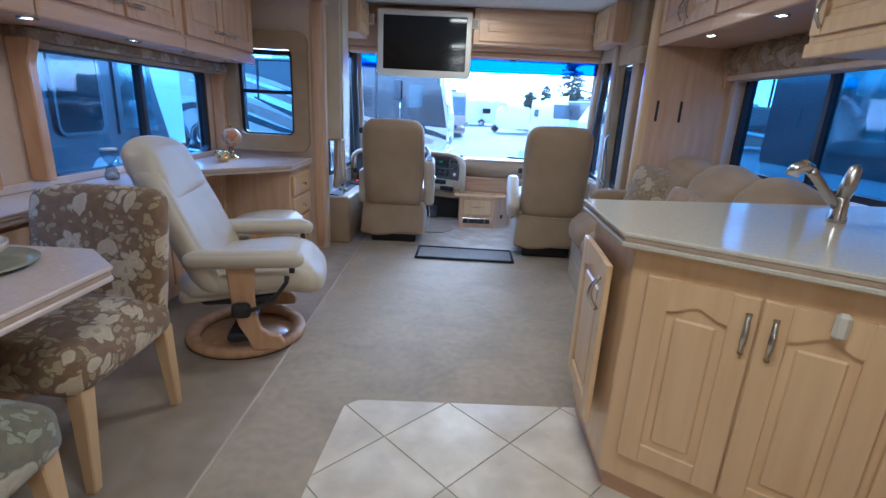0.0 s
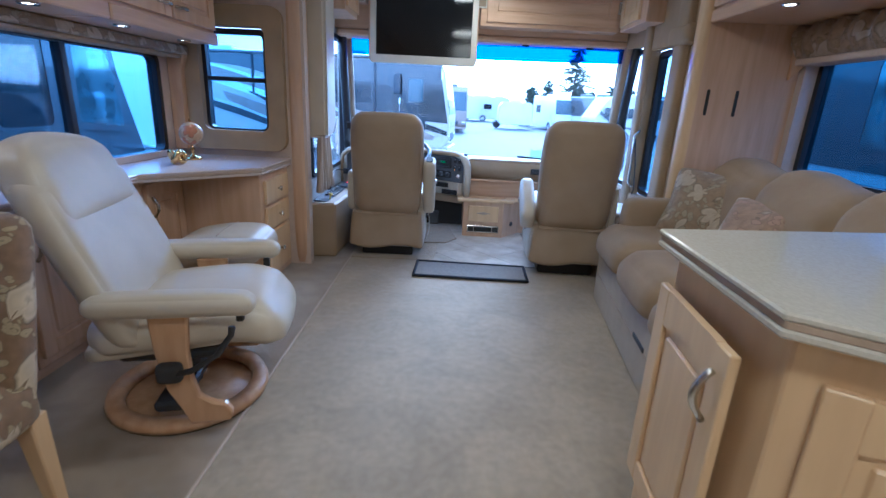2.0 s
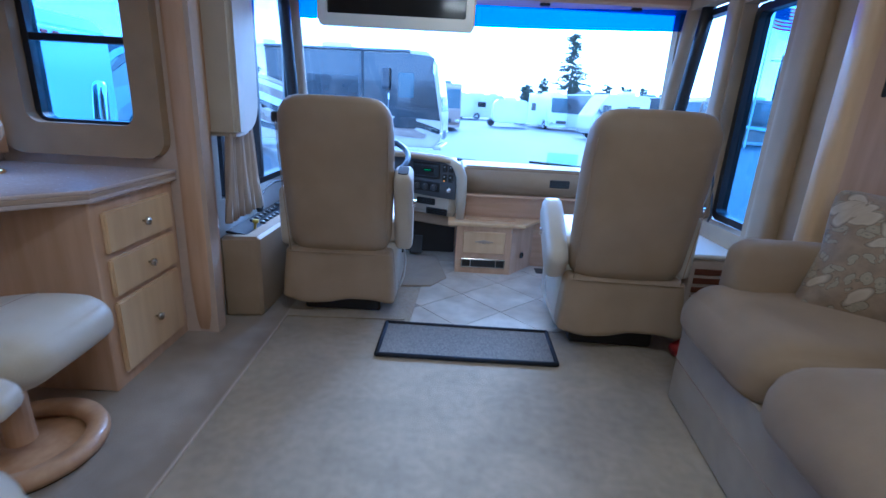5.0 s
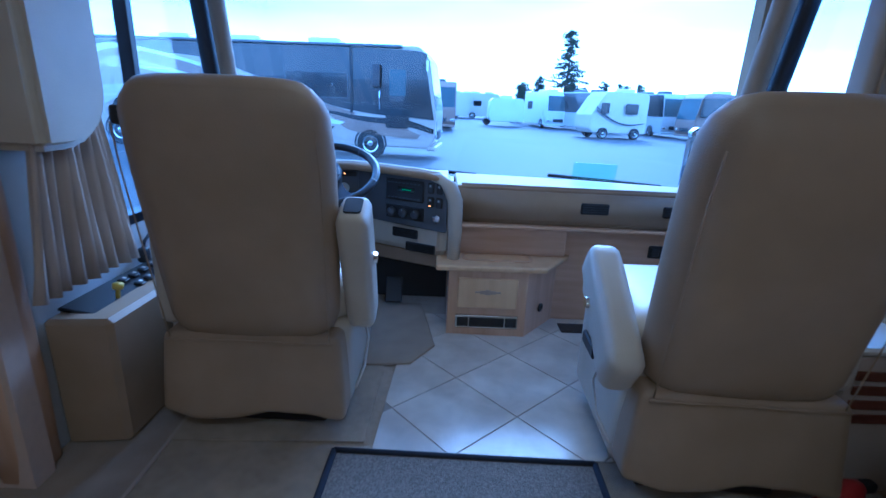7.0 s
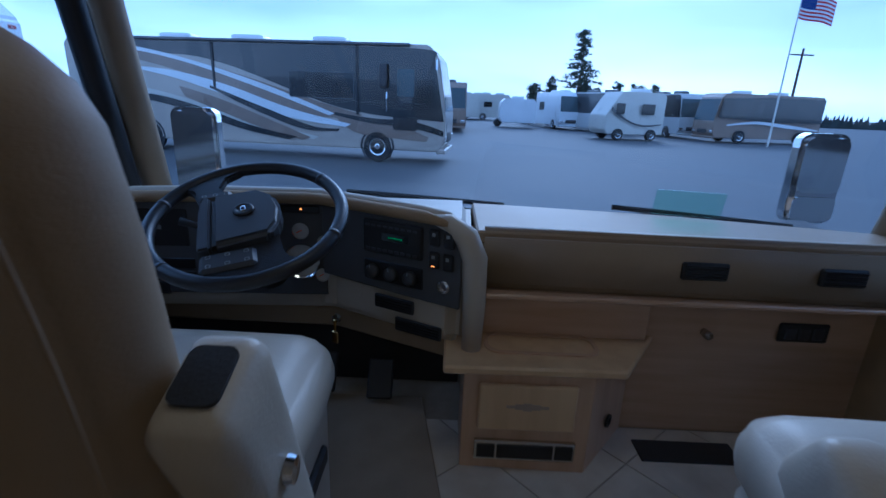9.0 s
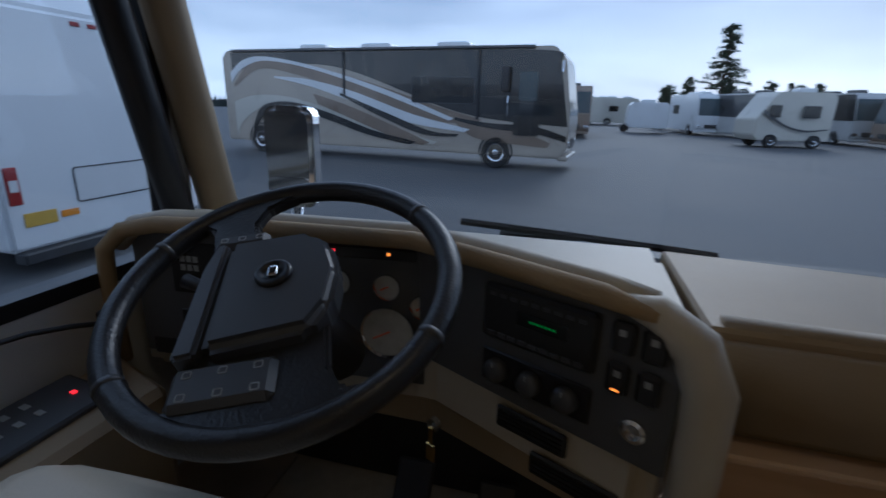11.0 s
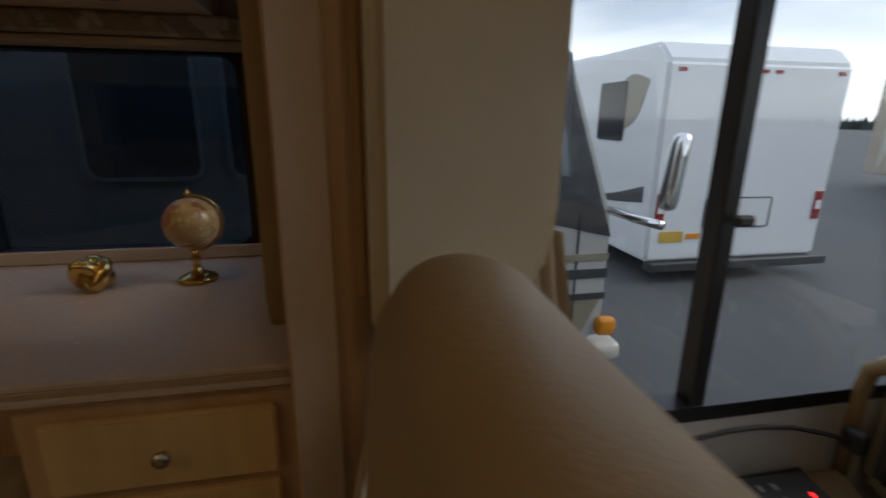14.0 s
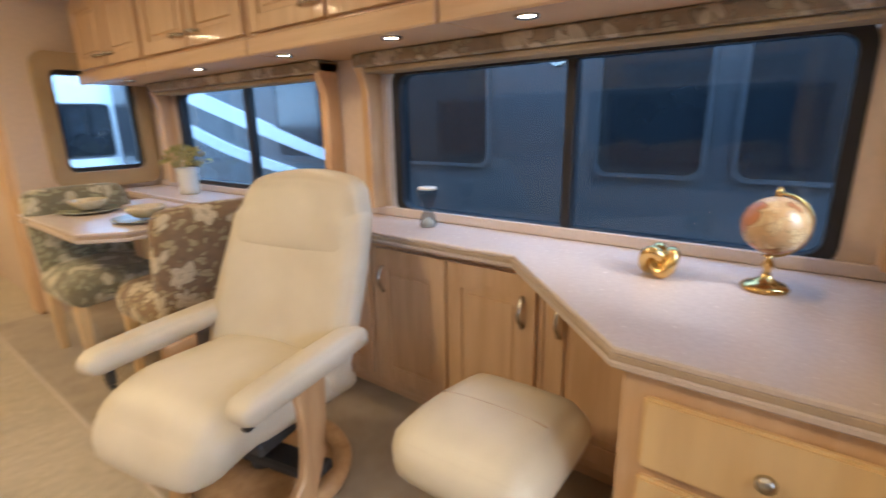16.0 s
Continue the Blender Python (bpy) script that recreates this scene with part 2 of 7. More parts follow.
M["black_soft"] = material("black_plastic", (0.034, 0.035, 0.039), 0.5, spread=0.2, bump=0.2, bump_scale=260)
M["leather_black"] = material("wheel_leather", (0.028, 0.029, 0.033), 0.32, spread=0.2, bump=0.25, bump_scale=220)
M["grey_plastic"] = material("grey_plastic", (0.065, 0.068, 0.076), 0.42, spread=0.1, bump=0.06, bump_scale=320)
M["panel_grey"] = material("panel_grey", (0.095, 0.098, 0.107), 0.4, spread=0.1, bump=0.2, bump_scale=240)
M["chrome"] = material("chrome", (0.75, 0.75, 0.76), 0.10, 1.0, spread=0.05)
M["nickel"] = material("satin_nickel", (0.55, 0.53, 0.50), 0.25, 1.0, spread=0.08)
M["brass"] = material("brass", (0.72, 0.48, 0.18), 0.2, 1.0, spread=0.25, scale=12)
M["gold"] = material("polished_gold", (0.80, 0.56, 0.22), 0.16, 1.0, spread=0.15, scale=9)
M["white"] = material("white_gelcoat", (0.74, 0.76, 0.78), 0.25, spread=0.04, scale=1.2, coat=0.4)
M["white_plastic"] = material("white_plastic", (0.68, 0.65, 0.58), 0.4, spread=0.05)
M["screen"] = material("tv_screen", (0.008, 0.009, 0.011), 0.08, spread=0.1)
M["asphalt"] = material("asphalt", (0.085, 0.088, 0.092), 0.7, second=(0.065, 0.067, 0.071), scale=0.35, bump=0.5, bump_scale=60, detail=9)
M["rubber"] = material("tyre_rubber", (0.02, 0.02, 0.021), 0.75, spread=0.2, bump=0.1)
M["glass_side"] = glass("tinted_glass", (0.54, 0.68, 0.80))
M["glass_dark"] = glass("dark_tinted_glass", (0.33, 0.46, 0.56))
M["glass_front"] = glass("windshield_glass", (0.96, 0.985, 1.0))
M["glass_band"] = glass("blue_shade_film", (0.04, 0.30, 0.86))
M["mirror"] = material("mirror", (0.85, 0.86, 0.87), 0.02, 1.0, spread=0.01)
M["lamp"] = glow("downlight_lens", (1.0, 0.80, 0.55), 12)


# ---- mesh helpers ----
def empty(name, at=(0, 0, 0), turn=0.0, label="", category="", group="", kind=""):
    ob = new(name)
    ob.matrix_basis = pose(*at, 0, 0, turn)
    ob.empty_display_size = 0.1
    return tagged(ob, label, category, group, kind)


def part(name, bm, mat, parent=None, label="", smooth=False):
    mesh = bpy.data.meshes.new(name)
    bm.normal_update()
    bm.to_mesh(mesh)
    bm.free()
    mesh.materials.append(mat)
    if smooth:
        for p in mesh.polygons:
            p.use_smooth = True
    ob = new(name, mesh)
    if parent:
        ob.parent = parent
    return tagged(ob, label)


def thing(name, bm, mat, label="", category="", group="", kind="", smooth=False):
    return tagged(part(name, bm, mat, None, "", smooth), label, category, group, kind)


def box(lo, hi, bevel=0.003, bm=None, seg=1):
    """An upright box between two corners, edges eased."""
    out = bm or bmesh.new()
    b = bmesh.new()
    c = [(a + d) / 2 for a, d in zip(lo, hi)]
    s = [abs(d - a) for a, d in zip(lo, hi)]
    bmesh.ops.create_cube(b, size=1, matrix=Matrix.Translation(c) @ Matrix.Diagonal((*s, 1)))
    if bevel:
        bmesh.ops.bevel(b, geom=b.edges[:], offset=min(bevel, min(s) * 0.45), segments=seg, affect="EDGES")
    if bm is None:
        out.free()
        return b
    return join(out, b)


def join(out, b, m=None):
    if m is not None:
        bmesh.ops.transform(b, matrix=m, verts=b.verts[:])
    mesh = bpy.data.meshes.new("joined")
    b.to_mesh(mesh)
    b.free()
    out.from_mesh(mesh)
    bpy.data.meshes.remove(mesh)
    return out


def soft(centre, size, r, puff=0.0, n=8, fn=None, m=None, bm=None):
    """A rounded, slightly swollen cushion form; fn bends each point of it."""
    b = bmesh.new()
    h = [v / 2 for v in size]
    r = min(r, *[v * 0.98 for v in h])
    vs = {}

    def vert(u):
        if u not in vs:
            p = [0, 0, 0]
            q = [c / n * 2 - 1 for c in u]
            for i in range(3):
                a = abs(q[i])
                p[i] = math.copysign(h[i] * (1 - (1 - a) ** 1.25) if a < 1 else h[i], q[i])
            inner = [max(-(h[i] - r), min(h[i] - r, p[i])) for i in range(3)]
            d = Vector([p[i] - inner[i] for i in range(3)])
            if d.length > 1e-9:
                p = [inner[i] + d.normalized()[i] * r for i in range(3)]
            for i in range(3):
                if u[i] in (0, n):
                    o = [q[j] for j in range(3) if j != i]
                    p[i] += math.copysign(puff * (1 - o[0] ** 2) * (1 - o[1] ** 2), q[i])
            v = Vector(p)
            if fn:
                v = Vector(fn(v))
            vs[u] = b.verts.new(v + Vector(centre))
        return vs[u]

    for axis in range(3):
        for side in (0, n):
            for i in range(n):
                for j in range(n):
                    quad = []
                    for a, c in ((i, j), (i + 1, j), (i + 1, j + 1), (i, j + 1)):
                        u = [a, c]
                        u.insert(axis, side)
                        quad.append(vert(tuple(u)))
                    b.faces.new(quad)
    bmesh.ops.recalc_face_normals(b, faces=b.faces[:])
    if m is not None:
        bmesh.ops.transform(b, matrix=m, verts=b.verts[:])
    return join(bm, b) if bm else b


def tube(points, r, n=10, bm=None, closed=False, caps=True):
    """A round bar along points; r is one radius or one for each point."""
    b = bmesh.new()
    pts = [Vector(p) for p in points]
    k = len(pts)
    rings = []
    side = None
    for i, p in enumerate(pts):
        if closed:
            d = pts[(i + 1) % k] - pts[i - 1]
        else:
            d = pts[min(i + 1, k - 1)] - pts[max(i - 1, 0)]
        d.normalize()
        if side is None:
            side = d.orthogonal().normalized()
        side = (side - d * side.dot(d)).normalized()
        up = d.cross(side)
        rad = r[i] if isinstance(r, (list, tuple)) else r
        rings.append([b.verts.new(p + (side * math.cos(2 * math.pi * j / n) + up * math.sin(2 * math.pi * j / n)) * rad) for j in range(n)])
    for i in range(k if closed else k - 1):
        a, c = rings[i], rings[(i + 1) % k]
        off = 0
        if closed and i == k - 1:
            off = min(range(n), key=lambda o: (a[0].co - c[o].co).length)
        for j in range(n):
            b.faces.new((a[j], a[(j + 1) % n], c[(j + 1 + off) % n], c[(j + off) % n]))
    if caps and not closed:
        b.faces.new(list(reversed(rings[0])))
        b.faces.new(rings[-1])
    bmesh.ops.recalc_face_normals(b, faces=b.faces[:])
    return join(bm, b) if bm else b


def lathe(profile, n=24, m=None, bm=None):
    """A turned form from (radius, height) pairs."""
    b = bmesh.new()
    rings = [[b.verts.new((r * math.cos(2 * math.pi * j / n), r * math.sin(2 * math.pi * j / n), z)) for j in range(n)] for r, z in profile]
    for a, c in zip(rings, rings[1:]):
        for j in range(n):
            b.faces.new((a[j], a[(j + 1) % n], c[(j + 1) % n], c[j]))
    b.faces.new(list(reversed(rings[0])))
    b.faces.new(rings[-1])
    bmesh.ops.remove_doubles(b, verts=b.verts[:], dist=1e-5)
    bmesh.ops.recalc_face_normals(b, faces=b.faces[:])
    if m is not None:
        bmesh.ops.transform(b, matrix=m, verts=b.verts[:])
    return join(bm, b) if bm else b


def prism(outline, z0, z1, bevel=0.0, m=None, bm=None, seg=1):
    """A plan outline raised from z0 to z1."""
    b = bmesh.new()
    lo = [b.verts.new((x, y, z0)) for x, y in outline]
    hi = [b.verts.new((x, y, z1)) for x, y in outline]
    k = len(outline)
    b.faces.new(list(reversed(lo)))
    top = b.faces.new(hi)
    for i in range(k):
        b.faces.new((lo[i], lo[(i + 1) % k], hi[(i + 1) % k], hi[i]))
    bmesh.ops.recalc_face_normals(b, faces=b.faces[:])
    if bevel:
        bmesh.ops.bevel(b, geom=[e for e in b.edges], offset=bevel, segments=seg, affect="EDGES")
    if m is not None:
        bmesh.ops.transform(b, matrix=m, verts=b.verts[:])
    return join(bm, b) if bm else b


def round_rect(w, h, r, n=5, cx=0.0, cy=0.0):
    out = []
    for sx, sy, a in ((1, 1, 0), (-1, 1, 90), (-1, -1, 180), (1, -1, 270)):
        for i in range(n + 1):
            t = radians(a + 90 * i / n)
            out.append((cx + sx * (w / 2 - r) + r * math.cos(t), cy + sy * (h / 2 - r) + r * math.sin(t)))
    return out


def ring_frame(outer, inner, d0, d1, m=None, bm=None):
    """A flat frame between two outlines of as many points, with depth."""
    b = bmesh.new()
    k = len(outer)
    o0, o1, i0, i1 = ([b.verts.new((x, y, z)) for x, y in line] for line, z in ((outer, d0), (outer, d1), (inner, d0), (inner, d1)))
    for j in range(k):
        q = (j + 1) % k
        b.faces.new((o0[j], o0[q], o1[q], o1[j]))
        b.faces.new((i0[q], i0[j], i1[j], i1[q]))
        b.faces.new((o1[j], o1[q], i1[q], i1[j]))
        b.faces.new((o0[q], o0[j], i0[j], i0[q]))
    bmesh.ops.recalc_face_normals(b, faces=b.faces[:])
    if m is not None:
        bmesh.ops.transform(b, matrix=m, verts=b.verts[:])
    return join(bm, b) if bm else b


def wall_with_holes(length, height, thick, holes, m):
    """A wall in the local x-z plane, y from 0 to thick, with oblong holes (x0, x1, z0, z1)."""
    xs = sorted({0, length, *[v for h in holes for v in h[:2]]})
    zs = sorted({0, height, *[v for h in holes for v in h[2:]]})
    bm = bmesh.new()
    for x0, x1 in zip(xs, xs[1:]):
        run = None
        for z0, z1 in zip(zs, zs[1:]):
            cx, cz = (x0 + x1) / 2, (z0 + z1) / 2
            if any(h[0] < cx < h[1] and h[2] < cz < h[3] for h in holes):
                if run:
                    box((x0, 0, run[0]), (x1, thick, run[1]), 0, bm)
                run = None
            else:
                run = (run[0], z1) if run else (z0, z1)
        if run:
            box((x0, 0, run[0]), (x1, thick, run[1]), 0, bm)
    bmesh.ops.remove_doubles(bm, verts=bm.verts[:], dist=1e-5)
    bmesh.ops.transform(bm, matrix=m, verts=bm.verts[:])
    return bm


# basis with x along the wall, y up, z out of the wall
def plane_at(origin, along, up=(0, 0, 1)):
    a, u = Vector(along).normalized(), Vector(up).normalized()
    return Matrix.Translation(origin) @ Matrix((a, u, a.cross(u))).transposed().to_4x4()


# ---- the coach's shell ----
def slab(name, lo, hi, mat, label, category, bevel=0.0):
    return thing(name, box(lo, hi, bevel), mat, label, category, kind="structure")


slab("floor", (-0.85, -2.2, -0.06), (1.9, 6.2, 0.0), M["carpet"], "light brown cut-pile carpet on the coach floor", "floor")
slab("floor_slide", (-2.04, 0.33, -0.056), (-0.853, 6.2, 0.004), M["carpet_dark"], "tan carpet on the slide-out floor", "floor")
slab("floor_rear", (-1.2, -2.2, -0.06), (-0.853, 0.33, 0.0), M["carpet"], "light brown carpet towards the rear", "floor")
thing("trim_carpet_seam", tube([(-0.852, 0.33 + i * 0.3, 0.004) for i in range(16)], 0.006, 6), M["curtain"], "thin pale seam between two carpets", "carpet seam", kind="structure")

Y_AX = Matrix(((0, -1, 0, 0), (1, 0, 0, 0), (0, 0, 1, 0), (0, 0, 0, 1)))  # wall along +y, thickness to -x
left_slide = wall_with_holes(4.2, 2.0, 0.08, [(0.47, 2.02, 0.82, 1.46), (2.40, 3.98, 0.80, 1.46)], Matrix.Translation((-1.96, 0.33, -0.05)) @ Y_AX)
thing("wall_slide_left", left_slide, M["wallpaper"], "beige wall of the slide-out with two windows", "wall", kind="structure")
front_slide = wall_with_holes(0.94, 2.0, 0.07, [(0.26, 0.72, 0.96, 1.64)], Matrix.Translation((-2.04, 4.49, -0.05)))
thing("wall_slide_front", front_slide, M["wallpaper"], "beige end wall of the slide-out with a small window", "wall", kind="structure")
rear_slide = wall_with_holes(0.90, 2.0, 0.07, [(0.17, 0.67, 0.93, 1.6)], Matrix.Translation((-2.04, 0.33, -0.05)))
thing("wall_slide_rear", rear_slide, M["wallpaper"], "beige rear wall of the slide-out with a small window", "wall", kind="structure")
slab("ceiling_slide", (-2.04, 0.33, 1.95), (-1.13, 4.56, 2.0), M["ceiling"], "cream vinyl ceiling of the slide-out", "ceiling")
slab("ceiling", (-1.25, -2.2, 2.12), (1.95, 6.1, 2.18), M["ceiling"], "cream vinyl coach ceiling", "ceiling")
slab("trim_slide_header", (-1.17, 0.33, 1.93), (-1.10, 4.6, 2.12), M["maple_h"], "maple header over the slide-out opening", "trim")
thing("trim_post", soft((-1.165, 4.555, 1.06), (0.11, 0.15, 2.12), 0.035, n=6), M["maple"], "rounded maple post at the slide-out's edge", "post", kind="structure", smooth=True)
slab("trim_post_rear", (-1.22, 0.18, 0.0), (-1.09, 0.36, 2.12), M["maple"], "maple post at the rear edge of the slide-out", "post", 0.02)

left_cab = wall_with_holes(1.49, 2.2, 0.07, [(0.24, 1.42, 0.64, 1.76)], Matrix.Translation((-1.15, 4.5, -0.05)) @ Y_AX)
thing("wall_cab_left", left_cab, M["cab_wall"], "grey-beige wall beside the driver with a sliding window", "wall", kind="structure")
right_cab = wall_with_holes(1.56, 2.2, 0.07, [(0.42, 0.80, 0.62, 1.68), (0.92, 1.48, 0.62, 1.74)], Matrix.Translation((1.40, 4.2, -0.05)) @ Y_AX)
thing("wall_cab_right", right_cab, M["tan_trim"], "tan padded wall beside the passenger with door and window", "wall", kind="structure")
rear_left = slab("wall_rear_left", (-1.25, -2.2, -0.05), (-1.17, 0.33, 2.12), M["wallpaper"], "plain beige side wall", "wall")
slab("wall_rear", (-1.25, -2.28, -0.05), (1.95, -2.2, 2.12), M["maple"], "maple bulkhead at the rear", "wall")

right_slide = wall_with_holes(6.4, 2.2, 0.08, [(4.35, 6.27, 0.90, 1.60)], Matrix.Translation((1.93, -2.2, -0.05)) @ Y_AX)
thing("wall_slide_right", right_slide, M["wallpaper"], "beige wall behind the sofa with a wide window", "wall", kind="structure")
thing("wall_slide_end", box((1.30, 4.12, 0.0), (1.93, 4.2, 2.12), 0.004), M["maple"], "pale maple end panel of the slide-out with two slots", "wall", kind="structure")
thing("trim_column", soft((1.30, 4.17, 1.06), (0.09, 0.10, 2.12), 0.035, n=6), M["pale_maple"], "rounded pale maple column", "post", kind="structure", smooth=True)
thing("backdrop_undercarriage", box((-2.04, -2.2, -0.3), (1.9, 6.2, -0.07), 0.0), M["black_soft"], "dark underside of the coach", "chassis", kind="structure")
front_low = wall_with_holes(2.5, 0.70, 0.06, [], Matrix.Translation((-1.15, 6.14, -0.05)))
thing("wall_front", front_low, M["maple_h"], "low maple front wall beneath the windscreen", "wall", kind="structure")


# ---- windows ----
def window(name, m, w, h, r, label, bars=(), cross=(), frame_w=0.035, pane="glass_side", depth=0.05):
    """A black framed window in the plane of m: panes, frame, bars."""
    e = empty(name, label=label, category="window", kind="structure")
    part("window_frame", ring_frame(round_rect(w, h, r), round_rect(w - 2 * frame_w, h - 2 * frame_w, max(0.01, r - frame_w * 0.6)), -depth, 0.008, m), M["black"], e)
    xs = [-w / 2 + frame_w * 0.7, *bars, w / 2 - frame_w * 0.7]
    for x0, x1 in zip(xs, xs[1:]):
        p = part("pane", prism(round_rect(x1 - x0 - 0.002, h - frame_w * 1.3, 0.02, cx=(x0 + x1) / 2), -depth * 0.55, -depth * 0.45, m=m), M[pane], e)
        p.visible_shadow = False
    for x in bars:
        part("mullion", barbox(x, h, depth, m), M["black"], e)
    for y in cross:
        b = box((-w / 2 + 0.01, y - 0.014, -depth * 0.9), (w / 2 - 0.01, y + 0.014, 0.004), 0.003)
        bmesh.ops.transform(b, matrix=m, verts=b.verts[:])
        part("transom", b, M["black"], e)
    return e


def barbox(x, h, depth, m):
    b = box((x - 0.018, -h / 2 + 0.01, -depth * 0.9), (x + 0.018, h / 2 - 0.01, 0.004), 0.003)
    bmesh.ops.transform(b, matrix=m, verts=b.verts[:])
    return b


window("window_1", plane_at((-1.965, 3.54, 1.09), (0, 1, 0)), 1.55, 0.63, 0.07, "wide black-framed sliding window over the desk", bars=(0.02,))
window("window_2", plane_at((-1.965, 1.58, 1.11), (0, 1, 0)), 1.52, 0.62, 0.07, "black-framed sliding window beside the dining table", bars=(0.05,))
window("window_3", plane_at((-1.56, 4.50, 1.25), (1, 0, 0)), 0.45, 0.66, 0.05, "small black-framed window in the slide-out's end", cross=(0.02,))
window("window_4", plane_at((-1.63, 0.39, 1.22), (-1, 0, 0)), 0.48, 0.65, 0.05, "small window at the rear of the slide-out")
window("window_5", plane_at((1.93, 3.12, 1.20), (0, -1, 0)), 1.9, 0.69, 0.06, "wide black-framed sliding window behind the sofa", bars=(-0.18,), pane="glass_dark")
window("window_6", plane_at((-1.155, 5.36, 1.15), (0, 1, 0)), 1.17, 1.12, 0.05, "tall sliding window beside the driver", bars=(-0.07,), pane="glass_front")
window("window_7", plane_at((1.40, 4.81, 1.10), (0, -1, 0)), 0.38, 1.05, 0.05, "narrow window of the entrance door", pane="glass_side")
window("window_8", plane_at((1.40, 5.40, 1.13), (0, -1, 0)), 0.56, 1.10, 0.05, "side window beside the passenger seat", pane="glass_front")


# ---- windscreen ----
def ws_y(x, z):
    u = (x - 0.13) / 1.27
    return 6.03 - 0.10 * (x - 0.13) - 0.11 * u * u - 0.22 * (z - 0.68)


def ws_sheet(x0, x1, z0, z1, n=16, off=0.0):
    bm = bmesh.new()
    rows = [[bm.verts.new((x0 + (x1 - x0) * i / n, ws_y(x0 + (x1 - x0) * i / n, z) + off, z)) for i in range(n + 1)] for z in (z0, z1)]
    for i in range(n):
        bm.faces.new((rows[0][i], rows[0][i + 1], rows[1][i + 1], rows[1][i]))
    geom = bmesh.ops.extrude_face_region(bm, geom=bm.faces[:])
    bmesh.ops.translate(bm, vec=(0, 0.006, 0), verts=[v for v in geom["geom"] if isinstance(v, bmesh.types.BMVert)])
    bmesh.ops.recalc_face_normals(bm, faces=bm.faces[:])
    return bm


wscreen = empty("window_windscreen", label="wide curved windscreen with a blue shade band", category="windscreen", kind="structure")
for nm, z0, z1, mt in (("pane", 0.66, 1.585, "glass_front"), ("shade_band", 1.586, 1.80, "glass_band")):
    ob = part(nm, ws_sheet(-1.08, 1.34, z0, z1), M[mt], wscreen)
    ob.visible_shadow = False
part("gasket", tube([(-1.08 + i * 0.1513, ws_y(-1.08 + i * 0.1513, 0.66), 0.665) for i in range(17)], 0.016, 8), M["black"], wscreen)
for side, x in ((-1, -1.11), (1, 1.37)):
    pts = [(x, ws_y(x, z) - 0.0, z) for z in (0.6, 1.0, 1.4, 1.85)]
    thing("trim_pillar", tube(pts, 0.05, 12), M["vinyl"], "padded cream windscreen pillar", "pillar", kind="structure", smooth=True)
    pts = [(x + side * 0.01, ws_y(x, z) - 0.135, z) for z in (0.66, 1.0, 1.4, 1.85)]
    thing("trim_gasket", tube(pts, 0.038, 8), M["black"], "black window frame beside the pillar", "pillar", kind="structure", smooth=True)
slab("wall_over_windscreen", (-1.2, 5.55, 1.76), (1.42, 6.1, 2.13), M["maple_h"], "maple panel over the windscreen", "wall")


# ---- outside ----
GROUND = -1.05
thing("ground", prism([(-900, -900), (900, -900), (900, 900), (-900, 900)], GROUND - 0.2, GROUND), M["asphalt"], "wide grey asphalt lot", "ground", kind="structure")
for nm, col, r in (("coat_black", (0.014, 0.015, 0.017), 0.18), ("coat_charcoal", (0.05, 0.052, 0.057), 0.3), ("coat_brown", (0.23, 0.17, 0.125), 0.3), ("coat_tan", (0.44, 0.38, 0.31), 0.3), ("coat_cream", (0.56, 0.53, 0.46), 0.3), ("coat_silver", (0.47, 0.47, 0.46), 0.3), ("coat_gold", (0.28, 0.25, 0.18), 0.35), ("coat_white", (0.72, 0.73, 0.74), 0.3), ("coat_blue", (0.05, 0.08, 0.16), 0.3)):
    M[nm] = material(nm, col, r, spread=0.08, scale=0.9, coat=0.5)
M["rv_glass"] = material("dark_rv_glass", (0.012, 0.014, 0.017), 0.06, spread=0.2, scale=1.5)
M["rv_screen"] = material("rv_windscreen", (0.05, 0.075, 0.085), 0.06, spread=0.3, scale=0.8)
M["cab_glass"] = material("cab_side_glass", (0.30, 0.36, 0.37), 0.06, 0.7, second=(0.12, 0.15, 0.16), scale=3.5)
M["lens_red"] = material("red_lens", (0.30, 0.02, 0.02), 0.2)
M["lens_amber"] = material("amber_lens", (0.75, 0.27, 0.02), 0.2)
M["plate"] = material("number_plate", (0.60, 0.38, 0.06), 0.4)


